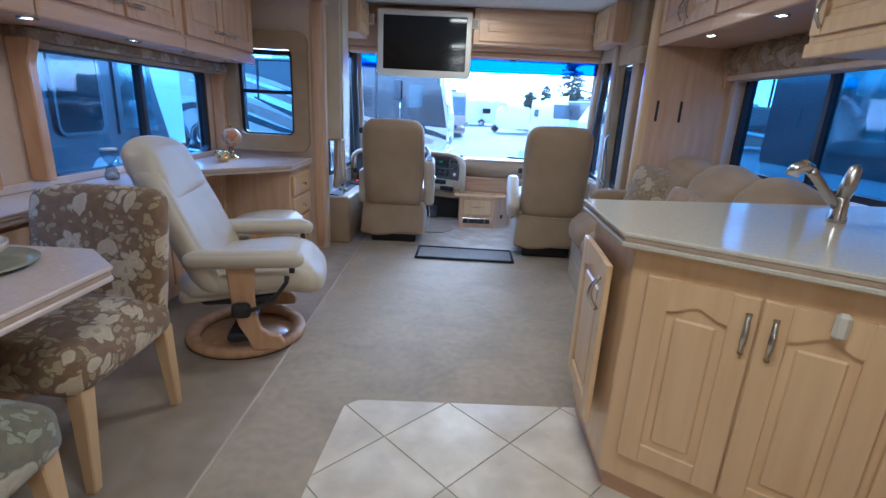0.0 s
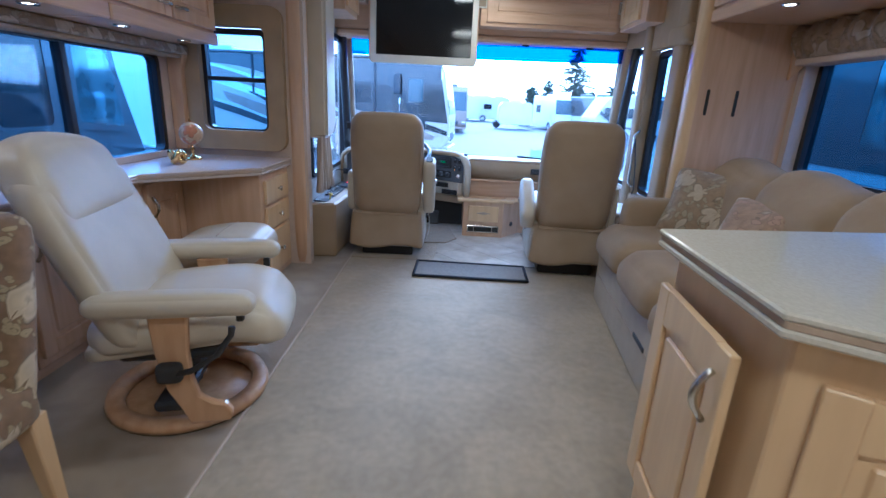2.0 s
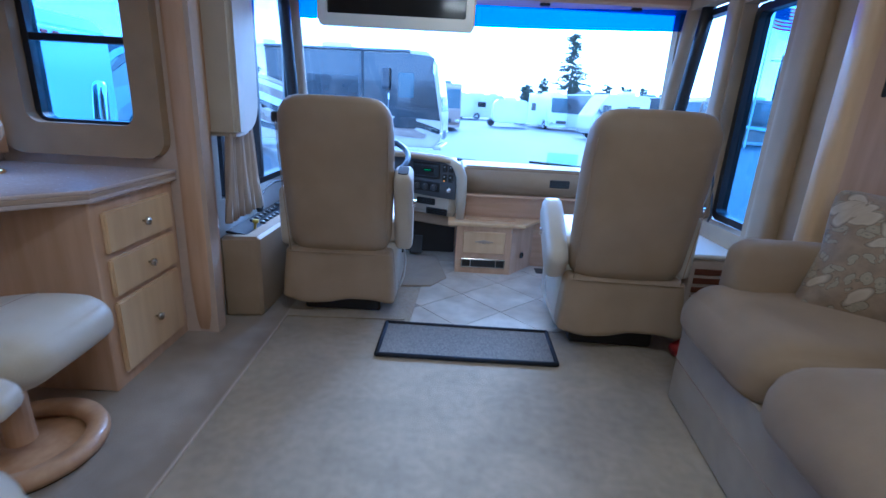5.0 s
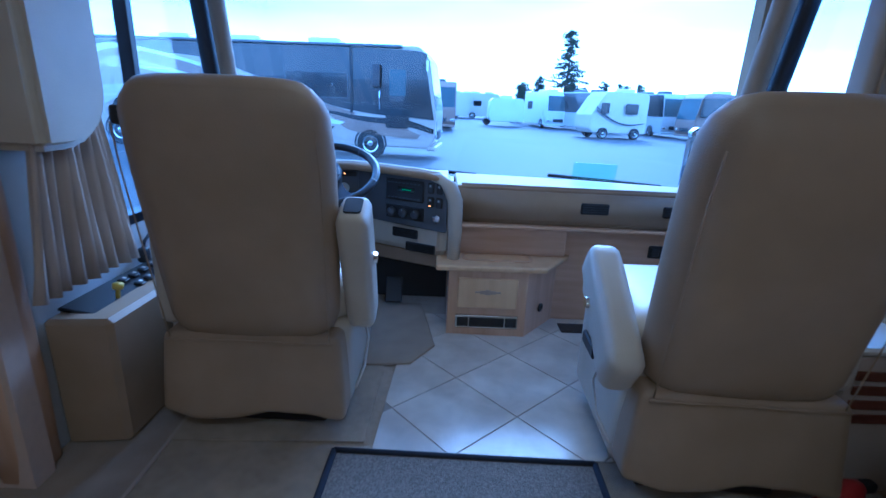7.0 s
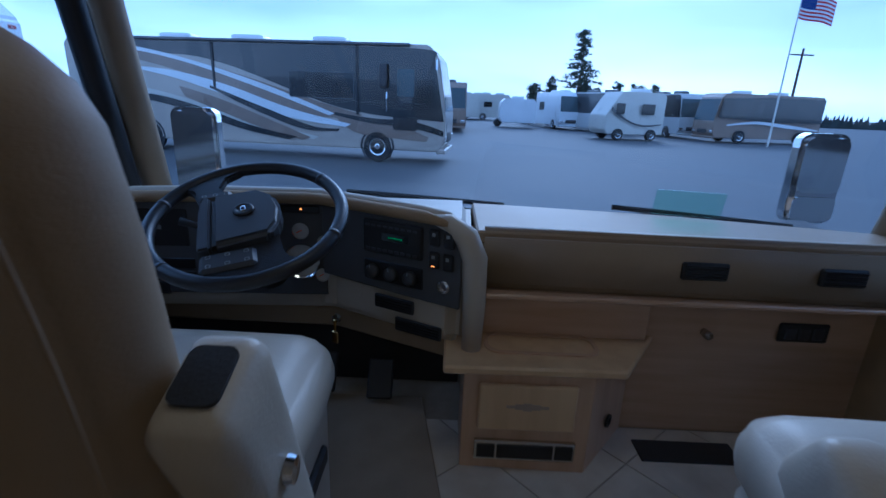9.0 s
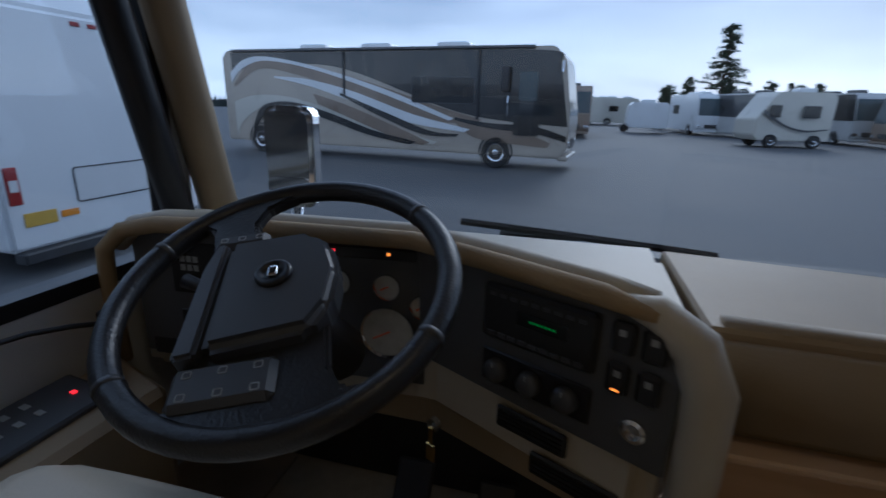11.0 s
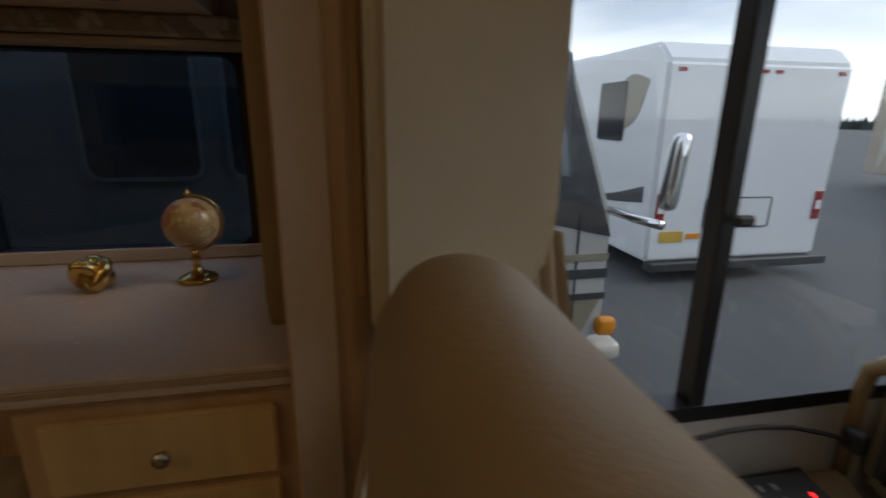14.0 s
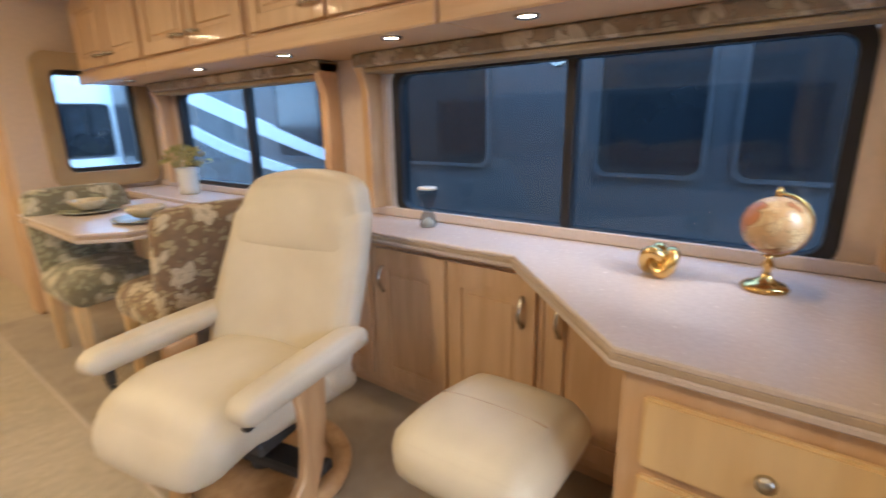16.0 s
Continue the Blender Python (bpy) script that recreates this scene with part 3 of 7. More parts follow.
def side_band(parent, m, tops, bottoms, mat, out=0.006, name="stripe"):
    """A painted sweep on a body side between two smooth curves."""
    out *= 2

    def smooth(pts, n=24):
        res = []
        for i in range(n + 1):
            t = i / n * (len(pts) - 1)
            k = min(int(t), len(pts) - 2)
            f = t - k
            p0, p1, p2, p3 = (Vector(pts[max(0, min(len(pts) - 1, k + d))]) for d in (-1, 0, 1, 2))
            res.append(0.5 * (2 * p1 + (p2 - p0) * f + (2 * p0 - 5 * p1 + 4 * p2 - p3) * f * f + (3 * p1 - p0 - 3 * p2 + p3) * f ** 3))
        return res
    a, c = smooth(tops), smooth(bottoms)
    b = bmesh.new()
    va = [[b.verts.new((p.x, p.y, z)) for p in a] for z in (0.0, out)]
    vc = [[b.verts.new((p.x, p.y, z)) for p in c] for z in (0.0, out)]
    for i in range(len(a) - 1):
        b.faces.new((va[1][i], va[1][i + 1], vc[1][i + 1], vc[1][i]))
        b.faces.new((va[0][i], va[0][i + 1], va[1][i + 1], va[1][i]))
        b.faces.new((vc[0][i], vc[0][i + 1], vc[1][i + 1], vc[1][i]))
    bmesh.ops.remove_doubles(b, verts=b.verts[:], dist=1e-4)
    bmesh.ops.recalc_face_normals(b, faces=b.faces[:])
    return part(name, moved_by(b, m), M[mat], parent)


def moved_by(b, m):
    bmesh.ops.transform(b, matrix=m, verts=b.verts[:])
    return b


def rv_wheel(parent, m, r=0.5, w=0.28):
    prof = [(r * 0.55, -w), (r * 0.93, -w), (r, -w * 0.85), (r, -0.03), (r * 0.93, 0.0), (r * 0.62, 0.0), (r * 0.58, -0.02)]
    t = part("tyre", lathe(prof, 32, m), M["rubber"], parent, smooth=False)
    rim = part("rim", lathe([(r * 0.58, -0.03), (r * 0.57, 0.0), (r * 0.45, -0.03), (r * 0.40, -0.06), (r * 0.20, -0.05), (r * 0.19, 0.01), (r * 0.12, 0.02), (0.002, 0.02)], 32, m), M["chrome"], t, "polished alloy rim")
    for i in range(8):
        a = i * math.pi / 4
        part("hand_hole", lathe([(0.001, 0), (r * 0.065, 0), (r * 0.065, 0.006), (0.001, 0.006)], 10, m @ Matrix.Translation((r * 0.31 * math.cos(a), r * 0.31 * math.sin(a), -0.052))), M["black"], rim)


def motorhome(m, length, label, paint, upper=None, width=2.5, height=3.7, low=0.38, nose=0.35, windows=(), wheels=((0.16, 0.5),), screen=True, acs=(0.35, 0.7), far=True, belt=1.75, tail=False, glassmat="rv_glass"):
    """A parked coach: x forward from its tail, y across from its visible side (y = 0) to the far side, z up from the ground."""
    e = empty("motorhome", label=label, category="motorhome", group="parked motorhomes")
    side = m @ plane_at((0, 0, 0), (1, 0, 0))
    prof = [(0.0, low), (length - 0.25, low), (length, low + 0.35), (length, belt), (length - nose, height - 0.35), (length - nose - 0.35, height), (0.25, height), (0.0, height - 0.25)]
    b = prism(prof, -width, 0.0, 0.05, side, seg=2)
    part("body", b, M[paint], e)
    if upper:
        up = [(0.02, belt), (length - 0.02, belt), (length - nose, height - 0.36), (length - nose - 0.1, height - 0.12), (0.1, height - 0.12), (0.02, height - 0.3)]
        part("upper_paint", prism(up, -0.01, 0.014, 0, side), M[upper], e)
    if screen:
        k = (height - 0.35 - belt) / nose
        b = bmesh.new()
        n = Vector((height - 0.35 - belt, 0, nose)).normalized() * 0.012
        lo, hi = belt + 0.05, height - 0.42
        xl, xh = length - (lo - belt) / k, length - (hi - belt) / k
        vs = [b.verts.new(Vector(p) + n) for p in ((xl, 0.08, lo), (xl, width - 0.08, lo), (xh, width - 0.12, hi), (xh, 0.12, hi))]
        b.faces.new(vs)
        geo = bmesh.ops.extrude_face_region(b, geom=b.faces[:])
        bmesh.ops.translate(b, vec=-n * 0.8, verts=[v for v in geo["geom"] if isinstance(v, bmesh.types.BMVert)])
        bmesh.ops.recalc_face_normals(b, faces=b.faces[:])
        part("windscreen", moved_by(b, m), M["rv_screen"], e, "large sloped windscreen")
        for y in (0.25, width - 0.25):
            part("headlight", moved_by(soft((length + 0.0, y, low + 0.45), (0.06, 0.34, 0.2), 0.028, n=4), m), M["chrome"], e)
        part("grille", moved_by(box((length - 0.01, 0.7, low + 0.3), (length + 0.02, width - 0.7, low + 0.62), 0.02), m), M["black_soft"], e)
        part("bumper", moved_by(box((length - 0.3, 0.03, low - 0.06), (length + 0.03, width - 0.03, low + 0.1), 0.04), m), M[paint], e)
    for u0, u1, z0, z1 in windows:
        w = part("side_window", prism(round_rect(u1 - u0, z1 - z0, 0.07, cx=(u0 + u1) / 2, cy=(z0 + z1) / 2), 0.004, 0.030, 0, side), M[glassmat], e, "dark tinted window")
        part("window_frame", ring_frame(round_rect(u1 - u0 + 0.05, z1 - z0 + 0.05, 0.08, cx=(u0 + u1) / 2, cy=(z0 + z1) / 2), round_rect(u1 - u0, z1 - z0, 0.07, cx=(u0 + u1) / 2, cy=(z0 + z1) / 2), 0.003, 0.036, side), M["coat_charcoal"], w)
    for u, r in wheels:
        x = u if u > 1 else length * u
        rv_wheel(e, side @ Matrix.Translation((x, r, 0.02)), r)
        part("wheel_arch", ring_frame([(x + (r + 0.10) * math.cos(math.pi * i / 8), r + (r + 0.10) * math.sin(math.pi * i / 8)) for i in range(9)] + [(x - r * 0.9, r * 0.3), (x + r * 0.9, r * 0.3)], [(x + (r + 0.03) * math.cos(math.pi * i / 8), r + (r + 0.03) * math.sin(math.pi * i / 8)) for i in range(9)] + [(x - r * 0.85, r * 0.32), (x + r * 0.85, r * 0.32)], 0.0, 0.012, side), M["black_soft"], e)
    for a in acs:
        part("roof_unit", moved_by(soft((length * a, width / 2, height + 0.12), (1.25, 0.8, 0.32), 0.10, n=6, fn=lambda p: (p.x - 0.3 * max(0, p.z), p.y, p.z)), m), M["coat_charcoal" if upper else "coat_white"], e, "rooftop air conditioner")
    if tail:
        for y in (0.14, width - 0.14):
            part("tail_light", moved_by(box((-0.02, y - 0.07, 0.85), (0.004, y + 0.07, 1.27), 0.01), m), M["lens_red"], e, "red tail light")
        for y in (0.2, width / 2 - 0.22, width / 2, width / 2 + 0.22, width - 0.2):
            part("marker_lamp", moved_by(box((-0.015, y - 0.06, height - 0.38), (0.004, y + 0.06, height - 0.33), 0.006), m), M["lens_red"], e, "small red marker lamp")
        part("bumper", moved_by(box((-0.10, -0.15, low - 0.13), (0.1, width - 0.05, low + 0.01), 0.02), m), M["black_soft"], e)
        part("hatch", moved_by(box((-0.008, width - 1.9, 0.78), (0.003, width - 0.85, 1.18), 0.02), m), M["coat_white"], e)
        part("hatch_seam", moved_by(ring_frame(round_rect(1.09, 0.44, 0.05, cx=-width + 1.375, cy=0.98), round_rect(1.06, 0.41, 0.04, cx=-width + 1.375, cy=0.98), 0.0, 0.012, plane_at((0, 0, 0), (0, -1, 0))), m), M["coat_charcoal"], e)
        for y in (0.14, width - 0.14):
            part("reverse_lens", moved_by(box((-0.026, y - 0.045, 1.0), (-0.019, y + 0.045, 1.13), 0.01), m), M["coat_white"], e, "clear reversing lens")
        part("number_plate", moved_by(box((-0.012, width - 0.55, 0.58), (0.002, width - 0.18, 0.74), 0.004), m), M["plate"], e, "yellow-orange number plate")
        part("reflector", moved_by(box((-0.012, width - 0.82, 0.62), (0.002, width - 0.60, 0.70), 0.004), m), M["lens_amber"], e)
    return e


def at_heading(x, y, deg):
    return Matrix.Translation((x, y, GROUND)) @ pose(0, 0, 0, 0, 0, deg)


# the large coach across the lot, its nose to +x
cm0 = at_heading(-14.35, 22.73, -6) @ Matrix.Diagonal((1, 1, 1.045, 1))
coach = motorhome(cm0, 14.15, "long tan and black motor coach with sweeping brown and white stripes", "coat_tan", None, 2.55, 3.78, 0.42, 0.30, windows=((8.6, 10.9, 2.05, 2.85),), wheels=((11.75, 0.52), (1.75, 0.52), (3.0, 0.52)), acs=(0.27, 0.47, 0.69), belt=1.7)
cs = cm0 @ plane_at((0, 0, 0), (1, 0, 0))
side_band(coach, cs, [(0.5, 3.68), (6, 3.68), (13.0, 3.66), (13.72, 3.4)], [(0.5, 3.05), (5.2, 3.22), (10.4, 1.75), (14.1, 1.42)], "coat_black", 0.007, "upper_paint")
side_band(coach, cs, [(0.6, 2.6), (1.6, 3.35), (3.5, 3.30), (6.5, 2.75), (9.5, 1.95), (11.2, 1.55)], [(0.6, 2.45), (1.8, 3.10), (3.5, 2.95), (6.3, 2.25), (9.0, 1.50), (11.0, 1.40)], "coat_brown", 0.011)
side_band(coach, cs, [(0.4, 2.95), (1.1, 3.42), (2.2, 3.55), (4.5, 3.2), (7.5, 2.45), (10.2, 1.55)], [(0.45, 2.6), (1.0, 3.1), (2.2, 3.40), (4.5, 3.08), (7.3, 2.33), (10.0, 1.48)], "coat_white", 0.014)
side_band(coach, cs, [(2.6, 2.85), (4.2, 2.75), (6.2, 2.35), (8.6, 1.65), (10.8, 1.22)], [(2.6, 2.80), (4.2, 2.52), (6.0, 2.05), (8.4, 1.38), (10.6, 1.12)], "coat_white", 0.016)
side_band(coach, cs, [(0.5, 1.9), (1.6, 2.15), (3.2, 2.12), (5.2, 1.70), (7.5, 1.15), (9.6, 0.75)], [(0.5, 0.55), (0.9, 1.2), (2.2, 1.75), (4.6, 1.55), (7.2, 0.90), (9.4, 0.66)], "coat_cream", 0.009)
side_band(coach, cs, [(1.4, 1.0), (1.9, 1.75), (3.2, 1.95), (5.0, 1.62), (7.0, 1.05), (8.8, 0.72)], [(1.42, 0.75), (2.1, 1.50), (3.2, 1.72), (4.8, 1.40), (6.8, 0.88), (8.5, 0.62)], "coat_black", 0.018)
side_band(coach, cs, [(4.4, 2.25), (6.0, 1.85), (8.0, 1.18), (9.3, 0.72)], [(4.6, 1.90), (5.8, 1.50), (7.6, 0.92), (9.0, 0.62)], "coat_brown", 0.017)
side_band(coach, cs, [(5.6, 2.30), (7.6, 1.65), (9.3, 1.12), (10.4, 1.05)], [(5.6, 2.22), (7.4, 1.50), (9.0, 1.00), (10.3, 0.97)], "coat_black", 0.019)
side_band(coach, cs, [(10.2, 1.6), (11.5, 1.45), (13.0, 1.40), (14.1, 1.12)], [(10.2, 1.5), (11.5, 1.28), (13.0, 1.18), (14.1, 0.95)], "coat_black", 0.012)
side_band(coach, cs, [(9.9, 1.75), (11.4, 1.35), (12.6, 1.22), (13.6, 0.9)], [(10.2, 1.45), (11.0, 0.95), (12.6, 0.80), (13.5, 0.75)], "coat_brown", 0.010)
part("awning", prism([(0.6, 3.70), (12.9, 3.70), (12.9, 3.80), (0.6, 3.80)], 0.0, 0.14, 0.03, cs), M["coat_charcoal"], coach, "rolled grey awning")
for u in (5.75, 11.0):
    part("awning_arm", prism([(u, 1.55 if u > 6 else 2.2), (u + 0.09, 1.55 if u > 6 else 2.2), (u + 0.09, 3.7), (u, 3.7)], 0.0, 0.06, 0.01, cs), M["black"], coach)
part("door", prism(round_rect(0.85, 2.1, 0.06, cx=12.75, cy=2.15), 0.008, 0.045, 0, cs), M["coat_black"], coach, "black entry door")
part("door_window", prism(round_rect(0.6, 0.85, 0.06, cx=12.75, cy=2.6), 0.040, 0.052, 0, cs), M["rv_screen"], coach)
part("grab_handle", moved_by(tube([(12.1, 1.7, 0.05), (12.1, 2.1, 0.09), (12.1, 2.3, 0.05)], 0.03, 8), cs), M["chrome"], coach)
mir = part("mirror_arm", moved_by(tube([(13.8, 3.2, 0.0), (13.85, 3.3, 0.35), (13.85, 3.0, 0.4)], 0.03, 8), cs), M["chrome"], coach)
part("mirror", moved_by(soft((12.0, 2.8, 0.18), (0.28, 0.75, 0.16), 0.06, n=5), cs), M["black_soft"], coach, "black side mirror")

motorhome(at_heading(-1.5, 52.0, -90), 10.0, "tan coach parked behind the large one", "coat_brown", "coat_black", windows=((5.5, 8, 2.1, 3.0),), wheels=((7.6, 0.5),), screen=True)

# the neighbour on the driver's side, nose to +y; its right side faces this coach
nb_m = at_heading(-3.46, -4.53, 90)
nb = motorhome(nb_m, 11.0, "charcoal, silver and gold motorhome parked alongside", "coat_silver", None, 2.5, 3.55, 0.38, 0.62, windows=((4.3, 6.85, 1.92, 2.68), (7.68, 8.27, 1.90, 2.68), (8.45, 8.98, 1.90, 2.68), (9.22, 9.74, 1.90, 2.70)), wheels=((8.9, 0.45), (3.4, 0.45)), acs=(0.3, 0.6), belt=1.55, glassmat="rv_glass")
ns = nb_m @ plane_at((0, 0, 0), (1, 0, 0))
side_band(nb, ns, [(0.05, 3.35), (5, 3.40), (9.0, 3.40), (9.9, 3.40), (10.35, 3.15)], [(0.05, 1.46), (5, 1.46), (9.0, 1.46), (9.75, 1.66), (10.98, 1.42)], "coat_charcoal", 0.003, "upper_paint")
side_band(nb, ns, [(0.05, 0.98), (5, 0.98), (9, 0.98), (10.95, 0.95)], [(0.05, 0.42), (5, 0.42), (9, 0.42), (10.7, 0.45)], "coat_gold", 0.003, "lower_paint")
ns_low = ns @ Matrix.Translation((0, -0.05, 0))
side_band(nb, ns_low, [(0.05, 1.33), (5, 1.33), (9, 1.33), (10.98, 1.35)], [(0.05, 1.28), (5, 1.28), (9, 1.28), (10.98, 1.30)], "coat_gold", 0.005)
side_band(nb, ns_low, [(0.05, 1.22), (5, 1.22), (9, 1.22), (10.98, 1.23)], [(0.05, 1.15), (5, 1.15), (9, 1.15), (10.98, 1.16)], "coat_charcoal", 0.005)
side_band(nb, ns_low, [(0.05, 1.03), (5, 1.03), (9, 1.03), (10.98, 1.04)], [(0.05, 0.98), (5, 0.98), (9, 0.98), (10.98, 0.99)], "coat_charcoal", 0.005)
side_band(nb, ns, [(1.6, 2.95), (3.6, 2.40), (5.0, 2.0), (5.7, 1.85)], [(1.6, 2.75), (3.6, 2.23), (5.0, 1.90), (5.7, 1.82)], "coat_white", 0.022)
side_band(nb, ns, [(1.2, 2.60), (3.2, 2.05), (4.6, 1.78), (5.4, 1.70)], [(1.2, 2.45), (3.2, 1.92), (4.6, 1.70), (5.4, 1.68)], "coat_white", 0.022)
dw = part("door_window", prism([(10.05, 1.92), (10.62, 1.86), (10.50, 2.58), (10.46, 2.62), (10.06, 2.62)], 0.008, 0.024, 0.004, ns), M["cab_glass"], nb, "cab side window with pale curtain")
part("window_frame", ring_frame([(9.98, 1.86), (10.70, 1.80), (10.56, 2.66), (9.99, 2.69)], [(10.05, 1.92), (10.62, 1.86), (10.48, 2.61), (10.06, 2.62)], 0.004, 0.024, ns), M["coat_charcoal"], dw)
for u, z in ((9.83, 1.55), (9.83, 1.20)):
    part("door_latch", prism(round_rect(0.07, 0.11, 0.02, cx=u, cy=z), 0.004, 0.03, 0.005, ns), M["chrome"], nb, "chrome door latch")
for u in (9.90, 10.72):
    part("door_gap", prism([(u, 0.45), (u + 0.012, 0.45), (u + 0.012, 1.62), (u, 1.62)], 0.004, 0.008, 0, ns), M["black"], nb)
part("fuel_flap", prism(round_rect(0.09, 0.12, 0.01, cx=10.07, cy=1.18), 0.006, 0.014, 0, ns), M["coat_charcoal"], nb)
part("lock", lathe([(0.001, 0), (0.03, 0), (0.03, 0.01), (0.001, 0.01)], 14, ns @ Matrix.Translation((10.08, 1.48, 0.004))), M["coat_charcoal"], nb)
part("side_marker", prism(round_rect(0.10, 0.09, 0.01, cx=9.85, cy=0.82), 0.004, 0.02, 0, ns), M["lens_amber"], nb, "amber side reflector")
part("turn_signal", moved_by(soft((11.0, 0.72, 0.02), (0.16, 0.15, 0.10), 0.045, n=5), ns), M["lens_amber"], nb, "amber corner lamp")
part("bumper_side", moved_by(soft((10.95, 0.50, -0.05), (0.40, 0.16, 0.22), 0.06, n=5), ns), M["coat_cream"], nb)
part("door_rail", prism([(9.2, 0.96), (9.9, 0.96), (9.9, 0.975), (9.2, 0.975)], 0.004, 0.03, 0.0, ns), M["chrome"], nb)
part("porch_lamp", lathe([(0.001, 0), (0.06, 0), (0.055, 0.03), (0.001, 0.04)], 16, ns @ Matrix.Translation((7.38, 2.62, 0.004))), M["white_plastic"], nb)
arm = part("mirror_arm", moved_by(tube([(10.95, 1.62, 0.0), (11.02, 1.60, 0.25), (11.0, 1.62, 0.52)], 0.03, 10), ns), M["chrome"], nb, "chrome mirror arm", True)
part("mirror", moved_by(soft((11.02, 1.95, 0.55), (0.10, 0.46, 0.11), 0.045, n=6, fn=lambda p: (p.x + 0.1 * p.y, p.y, p.z * (1 - 0.5 * p.y))), ns), M["chrome"], arm, "chrome side mirror", True)

# white motorhome ahead on the driver's side, tail towards this coach
wm = Matrix.Translation((-6.08, 11.45, GROUND)) @ pose(0, 0, 0, 0, 0, 180)
wh = motorhome(wm, 8.5, "plain white motorhome seen from its tail, with red lamps", "white", None, 2.85, 3.22, 0.30, 0.3, wheels=((2.2, 0.42),), screen=False, acs=(0.55,), tail=True)
# its left side faces the camera at y = 8.5
ws_m = wm @ Matrix.Translation((0, 2.85, 0)) @ plane_at((0, 0, 0), (-1, 0, 0))
part("side_window", prism(round_rect(0.75, 0.85, 0.06, cx=-1.25, cy=2.35), 0.003, 0.015, 0, ws_m), M["rv_glass"], wh, "dark side window")
side_band(wh, ws_m, [(-0.35, 2.75), (-0.8, 2.85), (-1.3, 2.6)], [(-0.4, 2.65), (-0.65, 2.2), (-1.3, 2.0)], "coat_gold", 0.004)
side_band(wh, ws_m, [(-0.2, 1.35), (-1.2, 1.10), (-2.4, 1.0)], [(-0.2, 1.12), (-1.2, 1.0), (-2.4, 0.97)], "coat_charcoal", 0.004)
rv_wheel(wh, ws_m @ Matrix.Translation((-2.4, 0.42, 0.02)), 0.42)

# on the entrance side and behind
motorhome(at_heading(4.3, 7.5, -90), 13.0, "grey and black motorhome parked on the entrance side", "coat_silver", "coat_charcoal", windows=((1.0, 2.6, 2.0, 2.9), (3.2, 5.2, 2.0, 2.9)), wheels=((2.0, 0.45), (8.0, 0.45)), screen=False, glassmat="cab_glass")
motorhome(at_heading(17.8, 12.5, 180), 8.5, "white motorhome across the entrance side", "coat_white", None, windows=((2.0, 3.2, 2.0, 2.8),), wheels=((2.0, 0.45),), screen=True)
motorhome(at_heading(0.0, -5.2, 180), 9.0, "white motorhome parked behind", "coat_white", None, windows=((2.0, 3.6, 1.8, 2.6), (4.6, 6.4, 1.8, 2.6)), wheels=((2.0, 0.45), (7.0, 0.45)))

# the row across the lot
tr = motorhome(at_heading(8.4, 57.0, 180) @ Matrix.Translation((0, 0, 0)), 3.6, "small white travel trailer seen from behind", "coat_white", None, 2.4, 2.85, 0.5, 0.1, wheels=((1.0, 0.36),), screen=False, acs=(0.5,))
tm = at_heading(5.0, 56.9, 0) @ plane_at((0, 0, 0), (1, 0, 0))
rv_wheel(tr, tm @ Matrix.Translation((2.6, 0.75, 0.05)), 0.42)
part("trailer_window", prism(round_rect(1.2, 0.5, 0.05, cx=1.3, cy=2.0), 0.0, 0.02, 0, tm), M["coat_silver"], tr)
motorhome(at_heading(9.6, 62.0, -82), 8.0, "white and grey motorhome in the far row", "coat_white", None, windows=((1.5, 3, 1.9, 2.7),), wheels=((6.2, 0.45),))
motorhome(at_heading(11.8, 56.5, -70), 8.0, "dark-striped motorhome in the far row", "coat_silver", "coat_charcoal", wheels=((6.2, 0.45),))
cw = motorhome(at_heading(15.2, 43.6, 195), 4.9, "cream compact motorhome with a dark window in the far row", "coat_cream", None, 2.3, 3.45, 0.45, 0.9, wheels=((3.7, 0.40),), acs=(0.3,), screen=False)
cwm = at_heading(15.2, 43.5, 195) @ Matrix.Translation((0, 2.36, 0)) @ plane_at((0, 0, 0), (-1, 0, 0))
for u0, u1 in ((-2.1, -1.0), (-4.2, -3.5)):
    part("side_window", prism(round_rect(u1 - u0, 0.75, 0.06, cx=(u0 + u1) / 2, cy=2.25), 0.0, 0.02, 0, cwm), M["rv_glass"], cw)
side_band(cw, cwm, [(-4.6, 2.4), (-3.2, 1.5), (-1.8, 1.15), (-0.3, 1.25)], [(-4.6, 2.1), (-3.2, 1.35), (-1.8, 1.02), (-0.3, 1.18)], "coat_charcoal", 0.01)
rv_wheel(cw, cwm @ Matrix.Translation((-3.8, 0.42, 0.02)), 0.42)
rv_wheel(cw, cwm @ Matrix.Translation((-1.0, 0.42, 0.02)), 0.42)
motorhome(at_heading(18.2, 54.5, -84), 8.5, "grey motorhome with a tall front window in the far row", "coat_silver", "coat_black", wheels=((6.6, 0.45),))
motorhome(at_heading(24.0, 62.0, -72), 9.5, "tan and brown coach with swept stripes in the far row", "coat_brown", "coat_black", wheels=((7.4, 0.48),))
eb = motorhome(at_heading(29.0, 46.5, 190), 9.5, "long tan coach with black upper paint in the far row", "coat_brown", None, wheels=((7.0, 0.48),), windows=(), belt=1.6)
ebm = at_heading(29.0, 46.4, 190) @ Matrix.Translation((0, 2.56, 0)) @ plane_at((0, 0, 0), (-1, 0, 0))
side_band(eb, ebm, [(-9.2, 3.3), (-5, 3.5), (-0.2, 3.5)], [(-9.3, 1.9), (-5, 1.7), (-0.2, 1.7)], "coat_black", 0.01, "upper_paint")
